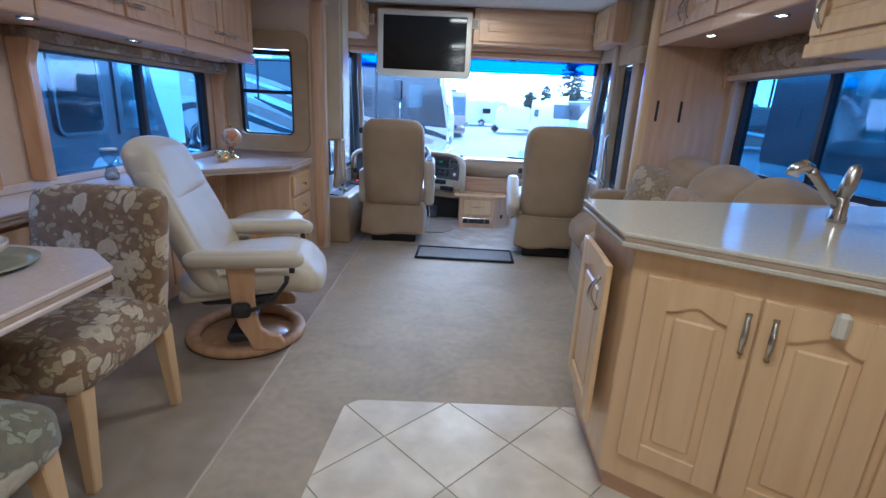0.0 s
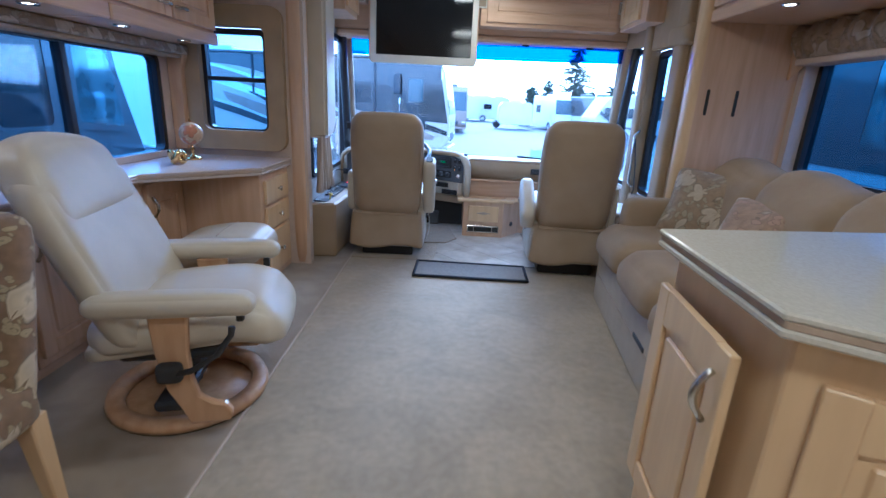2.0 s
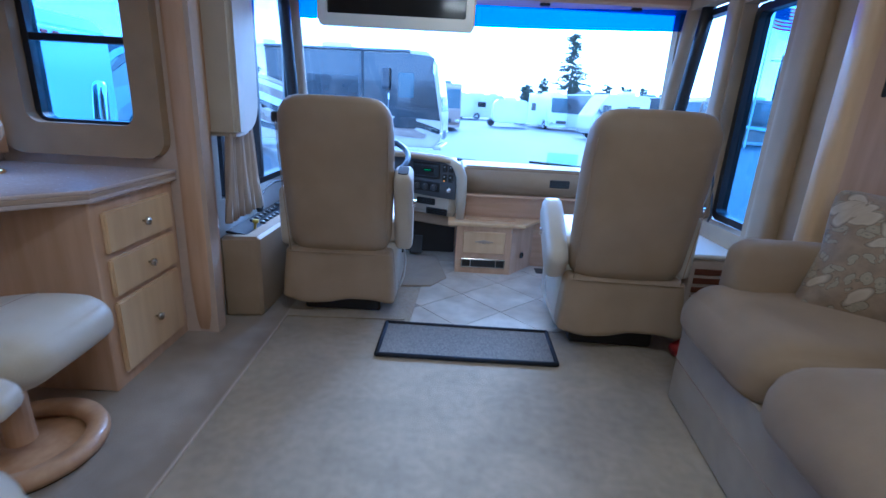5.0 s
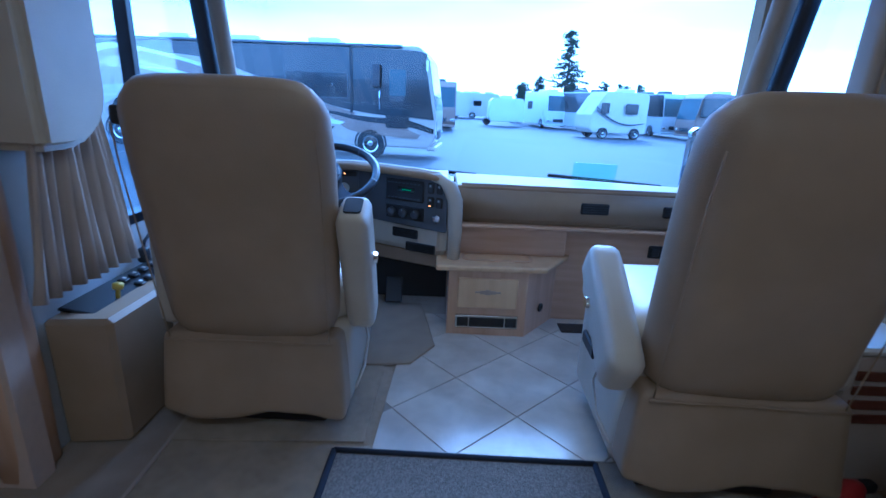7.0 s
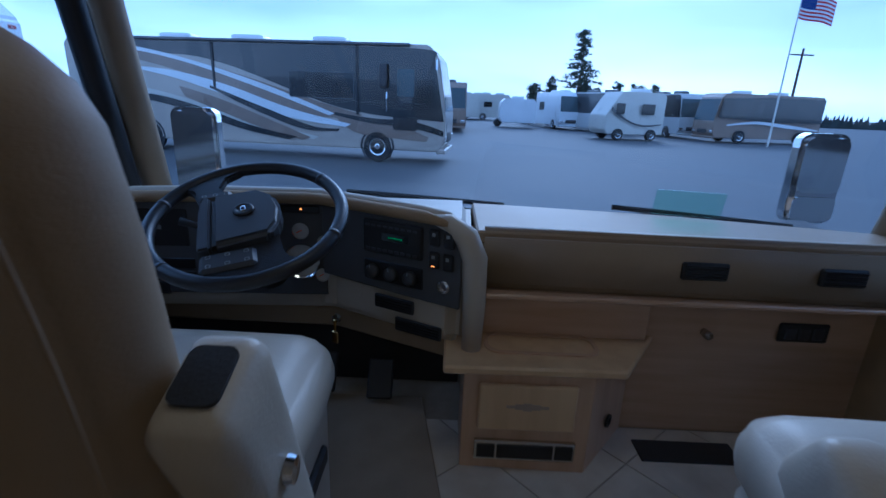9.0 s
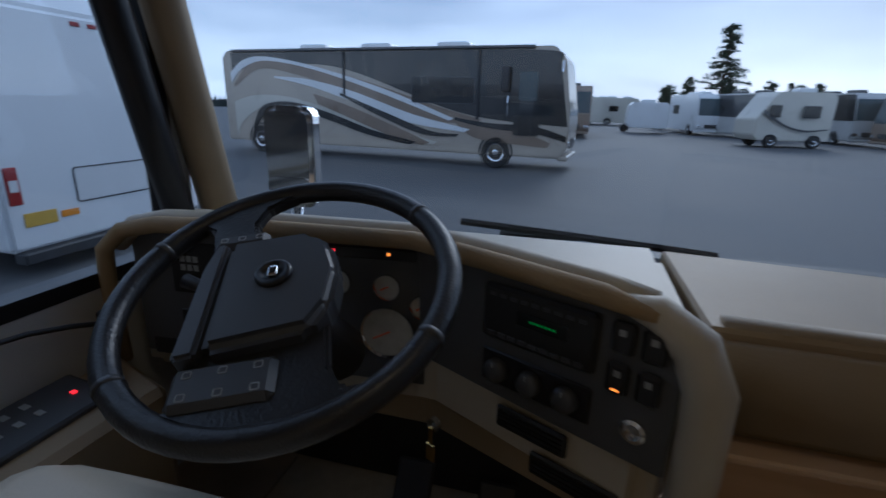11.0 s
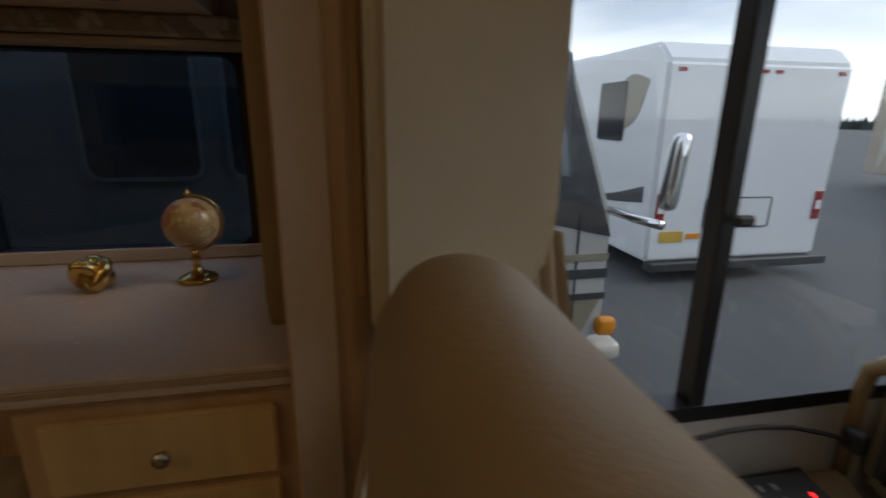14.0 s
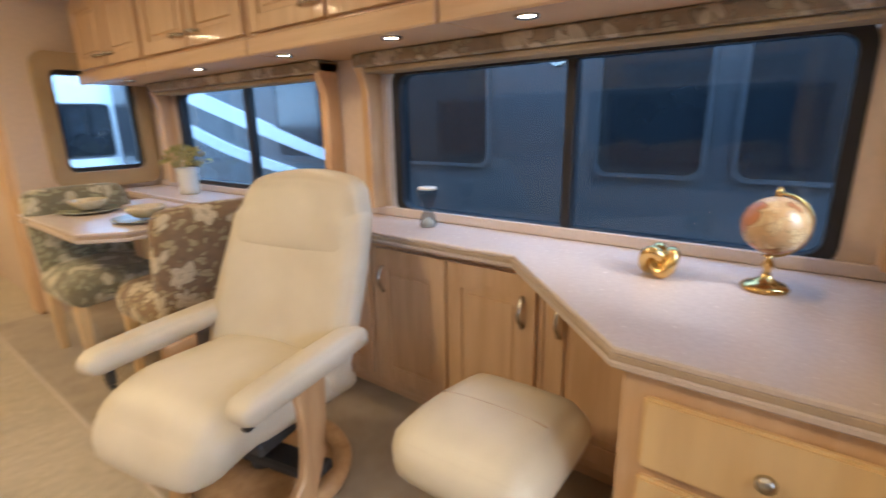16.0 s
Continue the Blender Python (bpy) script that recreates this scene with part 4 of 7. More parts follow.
side_band(eb, ebm, [(-8.5, 1.4), (-6, 1.7), (-3, 1.5), (-0.3, 1.2)], [(-8.5, 1.3), (-6, 1.5), (-3, 1.25), (-0.3, 1.1)], "coat_white", 0.014)
rv_wheel(eb, ebm @ Matrix.Translation((-7.2, 0.5, 0.02)), 0.5)
rv_wheel(eb, ebm @ Matrix.Translation((-1.8, 0.5, 0.02)), 0.5)
for x, y, h in ((-6.0, 75, 10), (0.5, 80, 5), (3.0, 78, 6)):
    motorhome(at_heading(x, y, 8), h, "pale motorhome at the far edge of the lot", "coat_cream", None, wheels=((1.5, 0.45),), windows=((1.6, 2.8, 1.9, 2.6),))

# ---- trees ----
M["needles"] = material("pine_needles", (0.045, 0.065, 0.035), 0.8, second=(0.025, 0.038, 0.022), scale=2.0)
M["bark"] = material("bark", (0.10, 0.07, 0.05), 0.9, scale=8, bump=0.5, bump_scale=20)


def pine(x, y, h, spread, seed, clumps=260):
    rng = random.Random(seed)
    e = empty("pine_tree", (x, y, GROUND), label="dark green pine with an uneven crown", category="tree", group="pines behind the lot")
    pts = [(0.12 * math.sin(i * 1.3 + seed), 0.1 * math.cos(i), h * i / 8) for i in range(9)]
    part("trunk", tube(pts, [0.025 * h * (1 - i / 8.6) for i in range(9)], 8), M["bark"], e)
    limbs = bmesh.new()
    crown = bmesh.new()
    for i in range(clumps):
        z = h * (0.16 + 0.83 * (i / (clumps - 1)) ** 0.85)
        r = (spread * (1.0 - z / h) ** 0.5 * (0.62 + 0.38 * math.sin(7.0 * z / h + seed) ** 2) + 0.15) * rng.uniform(0.45, 1.15)
        a = rng.uniform(0, 6.283)
        side = Vector((math.cos(a), math.sin(a), 0))
        tip = side * r + Vector((0, 0, z + rng.uniform(-0.22, 0.18) * r))
        tube([(0, 0, z - 0.05), side * r * 0.5 + Vector((0, 0, z)), tip], [0.035, 0.02, 0.008], 4, limbs)
        for j in range(int(12 + 22 * r)):
            f = rng.uniform(0.15, 1.0)
            c = side * r * f + Vector((0, 0, z + (tip.z - z) * f)) + Vector((rng.gauss(0, 0.10), rng.gauss(0, 0.10), rng.gauss(0, 0.07)))
            d = (side * 0.6 + Vector((rng.gauss(0, 0.6), rng.gauss(0, 0.6), rng.gauss(0.1, 0.5)))).normalized()
            o = d.orthogonal().normalized() * rng.uniform(0.04, 0.085)
            v = [crown.verts.new(c + o), crown.verts.new(c - o), crown.verts.new(c + d * rng.uniform(0.18, 0.38))]
            crown.faces.new(v)
    part("limbs", limbs, M["bark"], e)
    part("crown", crown, M["needles"], e)


pine(14.3, 62.0, 10.6, 3.3, 1, 150)
for i, (x, y, h) in enumerate(((9.7, 66, 4.6), (10.3, 68, 5.0), (12.0, 66, 5.8), (12.9, 70, 5.0), (16.2, 66, 5.4), (17.2, 70, 5.2), (18.4, 69, 4.8), (20.0, 66, 5.4), (22.9, 66, 5.1), (25.5, 68, 5.4), (11.0, 74, 5.0), (24.2, 72, 5.6))):
    pine(x, y, h, 1.7, 10 + i, 60)
M["hedge"] = material("far_woods", (0.035, 0.045, 0.04), 0.9, second=(0.05, 0.06, 0.06), scale=0.6)
b = bmesh.new()
rng = random.Random(9)
for i in range(900):
    x = rng.uniform(-120, 160)
    hh = rng.uniform(1.5, 3.6)
    o = Vector((x, 130 + rng.uniform(-6, 6), GROUND))
    v = [b.verts.new(o + Vector((-1.0, 0, 0))), b.verts.new(o + Vector((1.0, 0.2, 0))), b.verts.new(o + Vector((rng.uniform(-0.3, 0.3), 0, hh)))]
    b.faces.new(v)
thing("far_woods", b, M["hedge"], "dark band of far woods behind the lot", "woods", kind="stuff")

# ---- flag and poles ----
fl = empty("flagpole", (23.0, 40.0, GROUND), label="tall pole with a striped flag flying", category="flag")
part("pole", lathe([(0.07, 0), (0.06, 4), (0.04, 10.2), (0.06, 10.25), (0.001, 10.35)], 12), M["white_plastic"], fl)
M["flag_red"], M["flag_blue"] = material("flag_red", (0.45, 0.03, 0.04), 0.8), material("flag_blue", (0.03, 0.05, 0.20), 0.8)


def cloth(x0, x1, z0, z1, off):
    b = bmesh.new()
    n = 12
    rows = [[b.verts.new((x0 + (x1 - x0) * i / n, off + 0.16 * math.sin((x0 + (x1 - x0) * i / n) * 3.0), z - 0.16 * (x0 + (x1 - x0) * i / n))) for i in range(n + 1)] for z in (z0, z1)]
    for i in range(n):
        b.faces.new((rows[0][i], rows[0][i + 1], rows[1][i + 1], rows[1][i]))
    geo = bmesh.ops.extrude_face_region(b, geom=b.faces[:])
    bmesh.ops.translate(b, vec=(0, 0.01, 0), verts=[v for v in geo["geom"] if isinstance(v, bmesh.types.BMVert)])
    bmesh.ops.recalc_face_normals(b, faces=b.faces[:])
    return b


for i in range(13):
    part("stripe", cloth(0.05, 2.5, 8.55 + i * 0.115, 8.55 + (i + 1) * 0.115, 0.0), M["flag_red"] if i % 2 == 0 else M["coat_white"], fl)
part("canton", cloth(0.05, 1.05, 9.24, 10.045, -0.012), M["flag_blue"], fl)
up = empty("utility_pole", (36.0, 58.0, GROUND), label="wooden utility pole with a crossarm", category="pole")
part("pole", lathe([(0.16, 0), (0.11, 9.0)], 10), M["bark"], up)
part("crossarm", box((-1.2, -0.06, 8.3), (1.2, 0.06, 8.45), 0.01), M["bark"], up)


# ---- this coach's own mirrors and wipers ----
def own_mirror(x, y, label, s):
    e = empty("wing_mirror", (x, y, 0.0), label=label, category="mirror", group="wing mirrors")
    part("shell", prism(round_rect(0.235, 0.43, 0.05), 0.0, 0.09, 0.02, Matrix.Translation((0, 0.09, 0.765)) @ plane_at((0, 0, 0), (1, 0, 0)), seg=2), M["chrome"], e, "chrome mirror shell")
    part("glass", prism(round_rect(0.205, 0.255, 0.035, cy=0.065), 0.091, 0.094, 0, Matrix.Translation((0, 0.09, 0.765)) @ plane_at((0, 0, 0), (1, 0, 0))), M["mirror"], e, "flat mirror glass")
    part("wide_glass", prism(round_rect(0.205, 0.115, 0.03, cy=-0.14), 0.091, 0.096, 0, Matrix.Translation((0, 0.09, 0.765)) @ plane_at((0, 0, 0), (1, 0, 0))), M["mirror"], e, "small wide-angle mirror glass")
    part("arm", tube([(0, 0.06, 0.56), (0, 0.03, 0.44), (s * 0.02, -0.03, 0.36), (s * 0.12, -0.20, 0.30), (s * 0.24, -0.27, 0.28)], 0.026, 10), M["chrome"], e, "chrome mirror arm", True)
    part("base", soft((s * 0.25, -0.28, 0.27), (0.10, 0.12, 0.10), 0.03, n=5), M["chrome"], e, smooth=True)


own_mirror(-1.335, 6.75, "chrome wing mirror on the driver's side", 1)
own_mirror(1.73, 6.62, "chrome wing mirror on the passenger's side", -1)
for x0, x1 in ((-0.42, 0.17), (0.55, 1.12)):
    w = empty("wiper", label="black windscreen wiper at rest", category="wiper", group="wipers")
    part("blade", tube([(x0 + (x1 - x0) * i / 6, ws_y(x0 + (x1 - x0) * i / 6, 0.70) + 0.03, 0.715 - 0.02 * i / 6) for i in range(7)], 0.010, 6), M["black"], w)
    part("arm", tube([(x0 + 0.1, ws_y(x0 + 0.1, 0.7) + 0.06, 0.685), ((x0 + x1) / 2, ws_y((x0 + x1) / 2, 0.7) + 0.045, 0.70)], 0.010, 6), M["black"], w)
thing("trim_cowl", prism([(-1.12, 6.155), (1.36, 6.02), (1.40, 6.205), (-1.16, 6.205)], 0.60, 0.655, 0.008), M["black_soft"], "black wiper cowl at the foot of the windscreen", "cowl", kind="structure")
thing("nose_cap", prism([(-1.22, 6.21), (1.55, 6.21), (1.52, 6.42), (0.2, 6.55), (-1.15, 6.52)], -0.6, 0.47, 0.03), M["coat_cream"], "painted nose of this coach below the windscreen", "body panel", kind="structure")


# ---- cabinet work ----
def moved(b, m):
    bmesh.ops.transform(b, matrix=m, verts=b.verts[:])
    return b


def arch_rail(w, y0, y1, rise, z0, z1):
    """A top rail whose lower edge swells up in the middle."""
    pts = [(0, y1), (0, y0)]
    for i in range(13):
        u = i / 12
        s = 0.5 - 0.5 * math.cos(2 * math.pi * u)
        pts.append((w * (0.06 + 0.88 * u), y0 + rise * s))
    pts += [(w, y0), (w, y1)]
    return prism(pts, z0, z1)


def pull(parent, m, at, length=0.11, vertical=True, mat="nickel"):
    """A bowed metal pull on two feet."""
    pts, rad = [], []
    for i in range(9):
        u = i / 8
        s = (u - 0.5) * length
        out = 0.004 + 0.026 * math.sin(math.pi * u)
        pts.append((at[0] + (0 if vertical else s), at[1] + (s if vertical else 0), at[2] + out))
        rad.append(0.005 + 0.0035 * math.sin(math.pi * u) + (0.003 if i in (0, 8) else 0))
    part("handle", moved(tube(pts, rad, 8), m), M[mat], parent, "bowed satin-nickel handle", True)


def knob(parent, m, at, r=0.016):
    b = lathe([(0.004, 0), (0.006, 0.012), (r, 0.018), (r * 0.95, 0.027), (0.002, 0.031)], 14)
    part("knob", moved(b, m @ Matrix.Translation(at)), M["nickel"], parent, "round satin-nickel knob", True)


def door_panel(parent, m, w, h, mat="maple", handle=None, arch=True, vertical=True, stile=0.062):
    """Raised-panel door with its lower left corner at m's origin: frame, panel, pull."""
    t = 0.02
    rise = 0.028 if arch else 0.0
    b = box((0, 0, 0), (stile, h, t), 0.003)
    box((w - stile, 0, 0), (w, h, t), 0.003, b)
    box((stile - 0.001, 0, 0.001), (w - stile + 0.001, stile, t - 0.001), 0.003, b)
    rail = arch_rail(w - 2 * stile + 0.002, h - stile - rise, h, rise, 0.001, t - 0.001)
    join(b, rail, Matrix.Translation((stile - 0.001, 0, 0)))
    d = part("door", moved(b, m), M[mat], parent)
    p = box((stile - 0.004, stile - 0.004, 0.002), (w - stile + 0.004, h - stile + 0.004, 0.009), 0.0)
    box((stile + 0.022, stile + 0.022, 0.004), (w - stile - 0.022, h - stile - rise - 0.018, 0.016), 0.007, p)
    part("panel", moved(p, m), M[mat], d)
    if handle:
        pull(d, m, (*handle, t), vertical=vertical)
    return d


def drawer_front(parent, m, w, h, mat="maple_h", knob_at=True):
    b = box((0, 0, 0), (w, h, 0.02), 0.006, seg=2)
    d = part("drawer", moved(b, m), M[mat], parent)
    if knob_at:
        knob(d, m, (w / 2, h / 2, 0.02))
    return d


def ribbed_top(parent, outline, z0, z1, top, edge, name="worktop"):
    """A counter slab with two bands in its edge."""
    k = (z1 - z0) / 3
    part(name, prism(outline, z1 - k, z1, 0.004), M[top], parent)
    cx, cy = sum(p[0] for p in outline) / len(outline), sum(p[1] for p in outline) / len(outline)

    def inset(d):
        return [(x + (cx - x) / math.hypot(cx - x, cy - y) * d, y + (cy - y) / math.hypot(cx - x, cy - y) * d) for x, y in outline]
    part("edge_band", prism(inset(0.006), z1 - 2 * k, z1 - k + 0.001, 0.003), M[edge], parent)
    part("edge_band", prism(inset(0.002), z0, z1 - 2 * k + 0.001, 0.004), M[top], parent)


# ---- desk and counter along the slide-out wall ----
FX, FY = (0, 1, 0), (1, 0, 0)
top = empty("desk_top", label="grey-pink laminate desk top with a ribbed edge", category="counter")
ribbed_top(top, [(-1.955, 0.42), (-1.66, 0.42), (-1.66, 3.52), (-1.215, 3.975), (-1.215, 4.487), (-1.955, 4.487)], 0.725, 0.77, "laminate", "edge")
part("backsplash", box((-1.957, 0.42, 0.771), (-1.94, 4.487, 0.81), 0.003), M["laminate"], top)

for y0 in (0.55, 1.315, 2.08, 2.845):
    c = empty("base_cabinet", label="maple base cabinet with an arched raised-panel door", category="cabinet", group="base cabinets under the desk")
    part("body", box((-1.95, y0, 0.07), (-1.72, y0 + 0.762, 0.724), 0.003), M["maple"], c)
    for j in (0, 1):
        door_panel(c, plane_at((-1.72, y0 + 0.02 + j * 0.365, 0.11), FX), 0.355, 0.585, handle=(0.045 if j == 0 else 0.31, 0.46))
    part("kick", box((-1.95, y0, 0.004), (-1.76, y0 + 0.762, 0.069), 0.0), M["maple_h"], c)
c = empty("base_cabinet", label="maple base cabinet with one arched door beside the drawers", category="cabinet", group="base cabinets under the desk")
part("body", box((-1.95, 3.61, 0.07), (-1.72, 3.985, 0.724), 0.003), M["maple"], c)
door_panel(c, plane_at((-1.72, 3.625, 0.11), FX), 0.345, 0.585, handle=(0.045, 0.46))
part("kick", box((-1.95, 3.61, 0.004), (-1.76, 3.985, 0.069), 0.0), M["maple_h"], c)
c = empty("drawer_cabinet", label="maple cabinet with three drawers beside the post", category="cabinet")
part("body", box((-1.95, 3.99, 0.004), (-1.245, 4.487, 0.724), 0.004), M["maple"], c)
for z0, h in ((0.53, 0.15), (0.365, 0.145), (0.06, 0.285)):
    drawer_front(c, plane_at((-1.245, 4.035, z0), FX), 0.40, h, "pale_maple")

# ---- overhead cabinets of the slide-out ----
for y0, w in ((0.45, 0.95), (1.41, 0.95), (2.37, 0.95), (3.33, 0.93)):
    c = empty("overhead_cabinet", label="maple overhead cabinet with two raised-panel doors", category="cabinet", group="overhead cabinets over the desk")
    part("body", box((-1.955, y0, 1.455), (-1.57, y0 + w, 1.945), 0.004), M["maple_h"], c)
    for j in (0, 1):
        door_panel(c, plane_at((-1.57, y0 + 0.03 + j * (w / 2 - 0.012), 1.53), FX), w / 2 - 0.035, 0.38, arch=False, handle=((w / 2 - 0.10) if j == 0 else 0.06, 0.055), vertical=False)
    part("light_rail", box((-1.575, y0, 1.448), (-1.548, y0 + w, 1.515), 0.006), M["maple_h"], c)


def downlight(at, name="downlight"):
    e = empty(name, at, label="small round recessed downlight, lit", category="downlight", group="downlights under the cabinets")
    part("bezel", lathe([(0.020, -0.001), (0.034, -0.006), (0.036, 0.0), (0.020, 0.001)], 20), M["nickel"], e)
    part("lens", lathe([(0.001, -0.002), (0.021, -0.002), (0.021, 0.0), (0.001, 0.0)], 20), M["lamp"], e)
    d = bpy.data.lights.new("downlight_lamp", "SPOT")
    d.energy, d.spot_size, d.spot_blend, d.color, d.shadow_soft_size = LAMP_SPOT, radians(130), 0.9, (1, 0.70, 0.41), 0.03
    new("downlight_lamp", d).matrix_world = pose(at[0], at[1], at[2] - 0.012)


for y in (0.9, 1.75, 2.45, 3.05, 3.55, 4.08):
    downlight((-1.66, y, 1.4545))

# window surrounds: gathered valance, wooden side legs
for y0, y1 in ((0.72, 2.44), (2.66, 4.44)):
    v = empty("window_valance", label="patterned cloth valance over maple side legs", category="valance", group="window valances")
    part("cornice", box((-1.955, y0, 1.40), (-1.83, y1, 1.453), 0.008), M["floral_soft"], v)
    part("rail", box((-1.955, y0 + 0.05, 1.378), (-1.85, y1 - 0.05, 1.399), 0.006), M["tan_trim"], v)
    for y in (y0, y1 - 0.05):
        leg = prism([(0, 0), (0.085, 0), (0.085, 0.50), (0.12, 0.60), (0.12, 0.638), (0, 0.638)], 0, 0.05, 0.006)
        part("side_leg", moved(leg, Matrix.Translation((-1.955, y + 0.05, 0.81)) @ Matrix(((1, 0, 0, 0), (0, 0, -1, 0), (0, 1, 0, 0), (0, 0, 0, 1)))), M["chair_wood"], v)
surround = ring_frame(round_rect(0.66, 0.90, 0.08, cx=0.0), round_rect(0.435, 0.645, 0.05), 0.0, 0.05, plane_at((-1.555, 4.488, 1.265), FY))
thing("window_surround", surround, M["tan_trim"], "tan padded surround of the small window", "window surround", kind="structure")
surround = ring_frame(round_rect(0.62, 0.84, 0.08, cx=0.0), round_rect(0.465, 0.635, 0.05), 0.0, 0.05, plane_at((-1.63, 0.402, 1.22), (-1, 0, 0)))
thing("window_surround", surround, M["tan_trim"], "tan padded surround of the small rear window", "window surround", kind="structure")

# ---- kitchen peninsula ----
island_out = [(0.425, 2.361), (0.40, 1.854), (1.476, 1.125), (1.925, 1.125), (1.925, 2.56)]
isl = empty("kitchen_worktop", label="glossy grey-beige solid worktop with a ribbed edge", category="worktop")
ribbed_top(isl, island_out, 0.862, 0.905, "solid", "edge")
c = empty("peninsula_cabinet", label="pale maple kitchen peninsula with arched doors", category="cabinet")
part("body", prism([(0.475, 2.335), (0.455, 1.885), (1.476, 1.19), (1.92, 1.19), (1.92, 2.53)], 0.09, 0.861, 0.004), M["pale_maple"], c)
part("kick", prism([(0.495, 2.325), (0.485, 1.91), (1.476, 1.225), (1.915, 1.225), (1.915, 2.52)], 0.004, 0.089), M["maple_h"], c)
diag = plane_at((0.455, 1.885, 0.0), (0.828, -0.561, 0))
for s0 in (0.048, 0.326, 0.62):
    right = s0 < 0.2
    door_panel(c, diag @ Matrix.Translation((s0, 0.19, 0.0)), 0.272, 0.597, "pale_maple", handle=(0.252 if right else 0.032, 0.50))
ajar = plane_at((0.462, 2.325, 0.22), (-0.04, -0.43, 0))
door_panel(c, ajar @ Matrix.Translation((0, 0, 0.004)), 0.38, 0.555, "pale_maple", handle=(0.34, 0.45))
latch = part("latch", moved(box((0.462, 0.735, 0.02), (0.492, 0.80, 0.045), 0.008), diag), M["white_plastic"], c, "white plastic catch")

f = empty("faucet", (1.21, 2.15, 0.905), label="brushed metal kitchen faucet with a pull-out spray head", category="faucet")
f.scale = (0.86, 0.86, 0.86)
part("base", lathe([(0.032, 0), (0.034, 0.012), (0.027, 0.03), (0.026, 0.09), (0.022, 0.10)], 20), M["nickel"], f, smooth=True)
part("spout", tube([(0, 0, 0.05), (-0.05, 0.01, 0.10), (-0.11, 0.02, 0.17), (-0.135, 0.025, 0.195)], [0.02, 0.019, 0.018, 0.02], 14), M["nickel"], f, smooth=True)
part("spray_head", tube([(-0.13, 0.024, 0.192), (-0.155, 0.028, 0.205), (-0.18, 0.032, 0.190), (-0.19, 0.034, 0.165)], [0.022, 0.026, 0.027, 0.024], 14), M["chrome"], f, smooth=True)
part("lever", tube([(0.0, 0, 0.09), (0.012, 0, 0.15), (0.02, 0, 0.205), (0.018, 0, 0.22)], [0.024, 0.027, 0.022, 0.012], 14), M["nickel"], f, smooth=True)

# ---- right overhead cabinets ----
for y0, y1 in ((2.70, 3.40), (3.41, 4.118)):
    c = empty("overhead_cabinet", label="maple overhead cabinet over the sofa", category="cabinet", group="overhead cabinets over the sofa")
    part("body", box((1.31, y0, 1.69), (1.925, y1, 2.115), 0.004), M["maple_h"], c)
    w = (y1 - y0) / 2
    for j in (0, 1):
        door_panel(c, plane_at((1.31, y1 - 0.012 - j * w, 1.76), (0, -1, 0)), w - 0.02, 0.33, arch=False, handle=(w - 0.055 if j == 0 else 0.03, 0.09))
    part("light_rail", box((1.292, y0, 1.682), (1.318, y1, 1.745), 0.006), M["maple_h"], c)
for y0, y1 in ((0.9, 1.78), (1.79, 2.69)):
    c = empty("overhead_cabinet", label="pale maple kitchen overhead cabinet", category="cabinet", group="kitchen overhead cabinets")
    part("body", box((1.34, y0, 1.48), (1.925, y1, 2.115), 0.004), M["pale_maple"], c)
    door_panel(c, plane_at((1.34, y1 - 0.02, 1.55), (0, -1, 0)), y1 - y0 - 0.04, 0.50, "pale_maple", arch=False, handle=(0.06, 0.08))
    part("light_rail", box((1.325, y0, 1.468), (1.35, y1, 1.525), 0.006), M["pale_maple"], c)
for y in (3.0, 3.62):
    downlight((1.40, y, 1.6895))
v = empty("window_valance", label="gathered floral valance over the sofa window", category="valance")
b = bmesh.new()
cols = []
for i in range(181):
    y = 2.2 + 1.9 * i / 180
    gather = math.sin(i * 0.62 + 1.5 * math.sin(i * 0.11)) + 0.5 * math.sin(i * 1.37)
    cols.append([b.verts.new((1.80 + 0.016 * gather * (0.5 + w) - 0.045 * math.sin(math.pi * w), y + 0.01 * math.sin(w * 5 + i * 0.3), 1.515 + 0.172 * w)) for w in (0, 0.2, 0.4, 0.6, 0.8, 1.0)])
for a, c in zip(cols, cols[1:]):
    for k in range(5):
        b.faces.new((a[k], a[k + 1], c[k + 1], c[k]))
geo = bmesh.ops.extrude_face_region(b, geom=b.faces[:])
bmesh.ops.translate(b, vec=(0.01, 0, 0), verts=[q for q in geo["geom"] if isinstance(q, bmesh.types.BMVert)])
bmesh.ops.recalc_face_normals(b, faces=b.faces[:])
part("gathered_cloth", b, M["valance"], v, "gathered floral cloth", True)
part("board", box((1.79, 2.15, 1.48), (1.925, 4.11, 1.515), 0.006), M["wallpaper"], v)
part("corner_bracket", prism([(0, 0), (0.14, 0.16), (0.14, 0.20), (0, 0.20)], 0, 0.03, 0.004, plane_at((1.78, 4.112, 1.40), (1, 0, 0))), M["chair_wood"], v)
part("side_leg", box((1.86, 4.07, 0.86), (1.928, 4.115, 1.479), 0.01), M["tan_trim"], v)
for i, x in enumerate((1.362, 1.528)):
    thing("belt_slot", prism(round_rect(0.018, 0.145, 0.008), 0.0, 0.004, m=plane_at((x, 4.121, 1.262), (1, 0, 0))), M["black_soft"], "narrow black slot in the maple panel", "slot", "slots in the end panel")


# ---- sofa ----
sofa = empty("sofa", (0.885, 4.16, 0.0), -6.0, "tan microsuede three-seat sofa with padded arms", "sofa")
part("base", box((0.0, -1.62, 0.004), (0.86, -0.015, 0.34), 0.006), M["sofa_base"], sofa, "grey-beige fabric sofa base")
part("base_seam", box((-0.003, -1.61, 0.180), (0.001, -0.02, 0.183), 0.0), M["edge"], sofa)
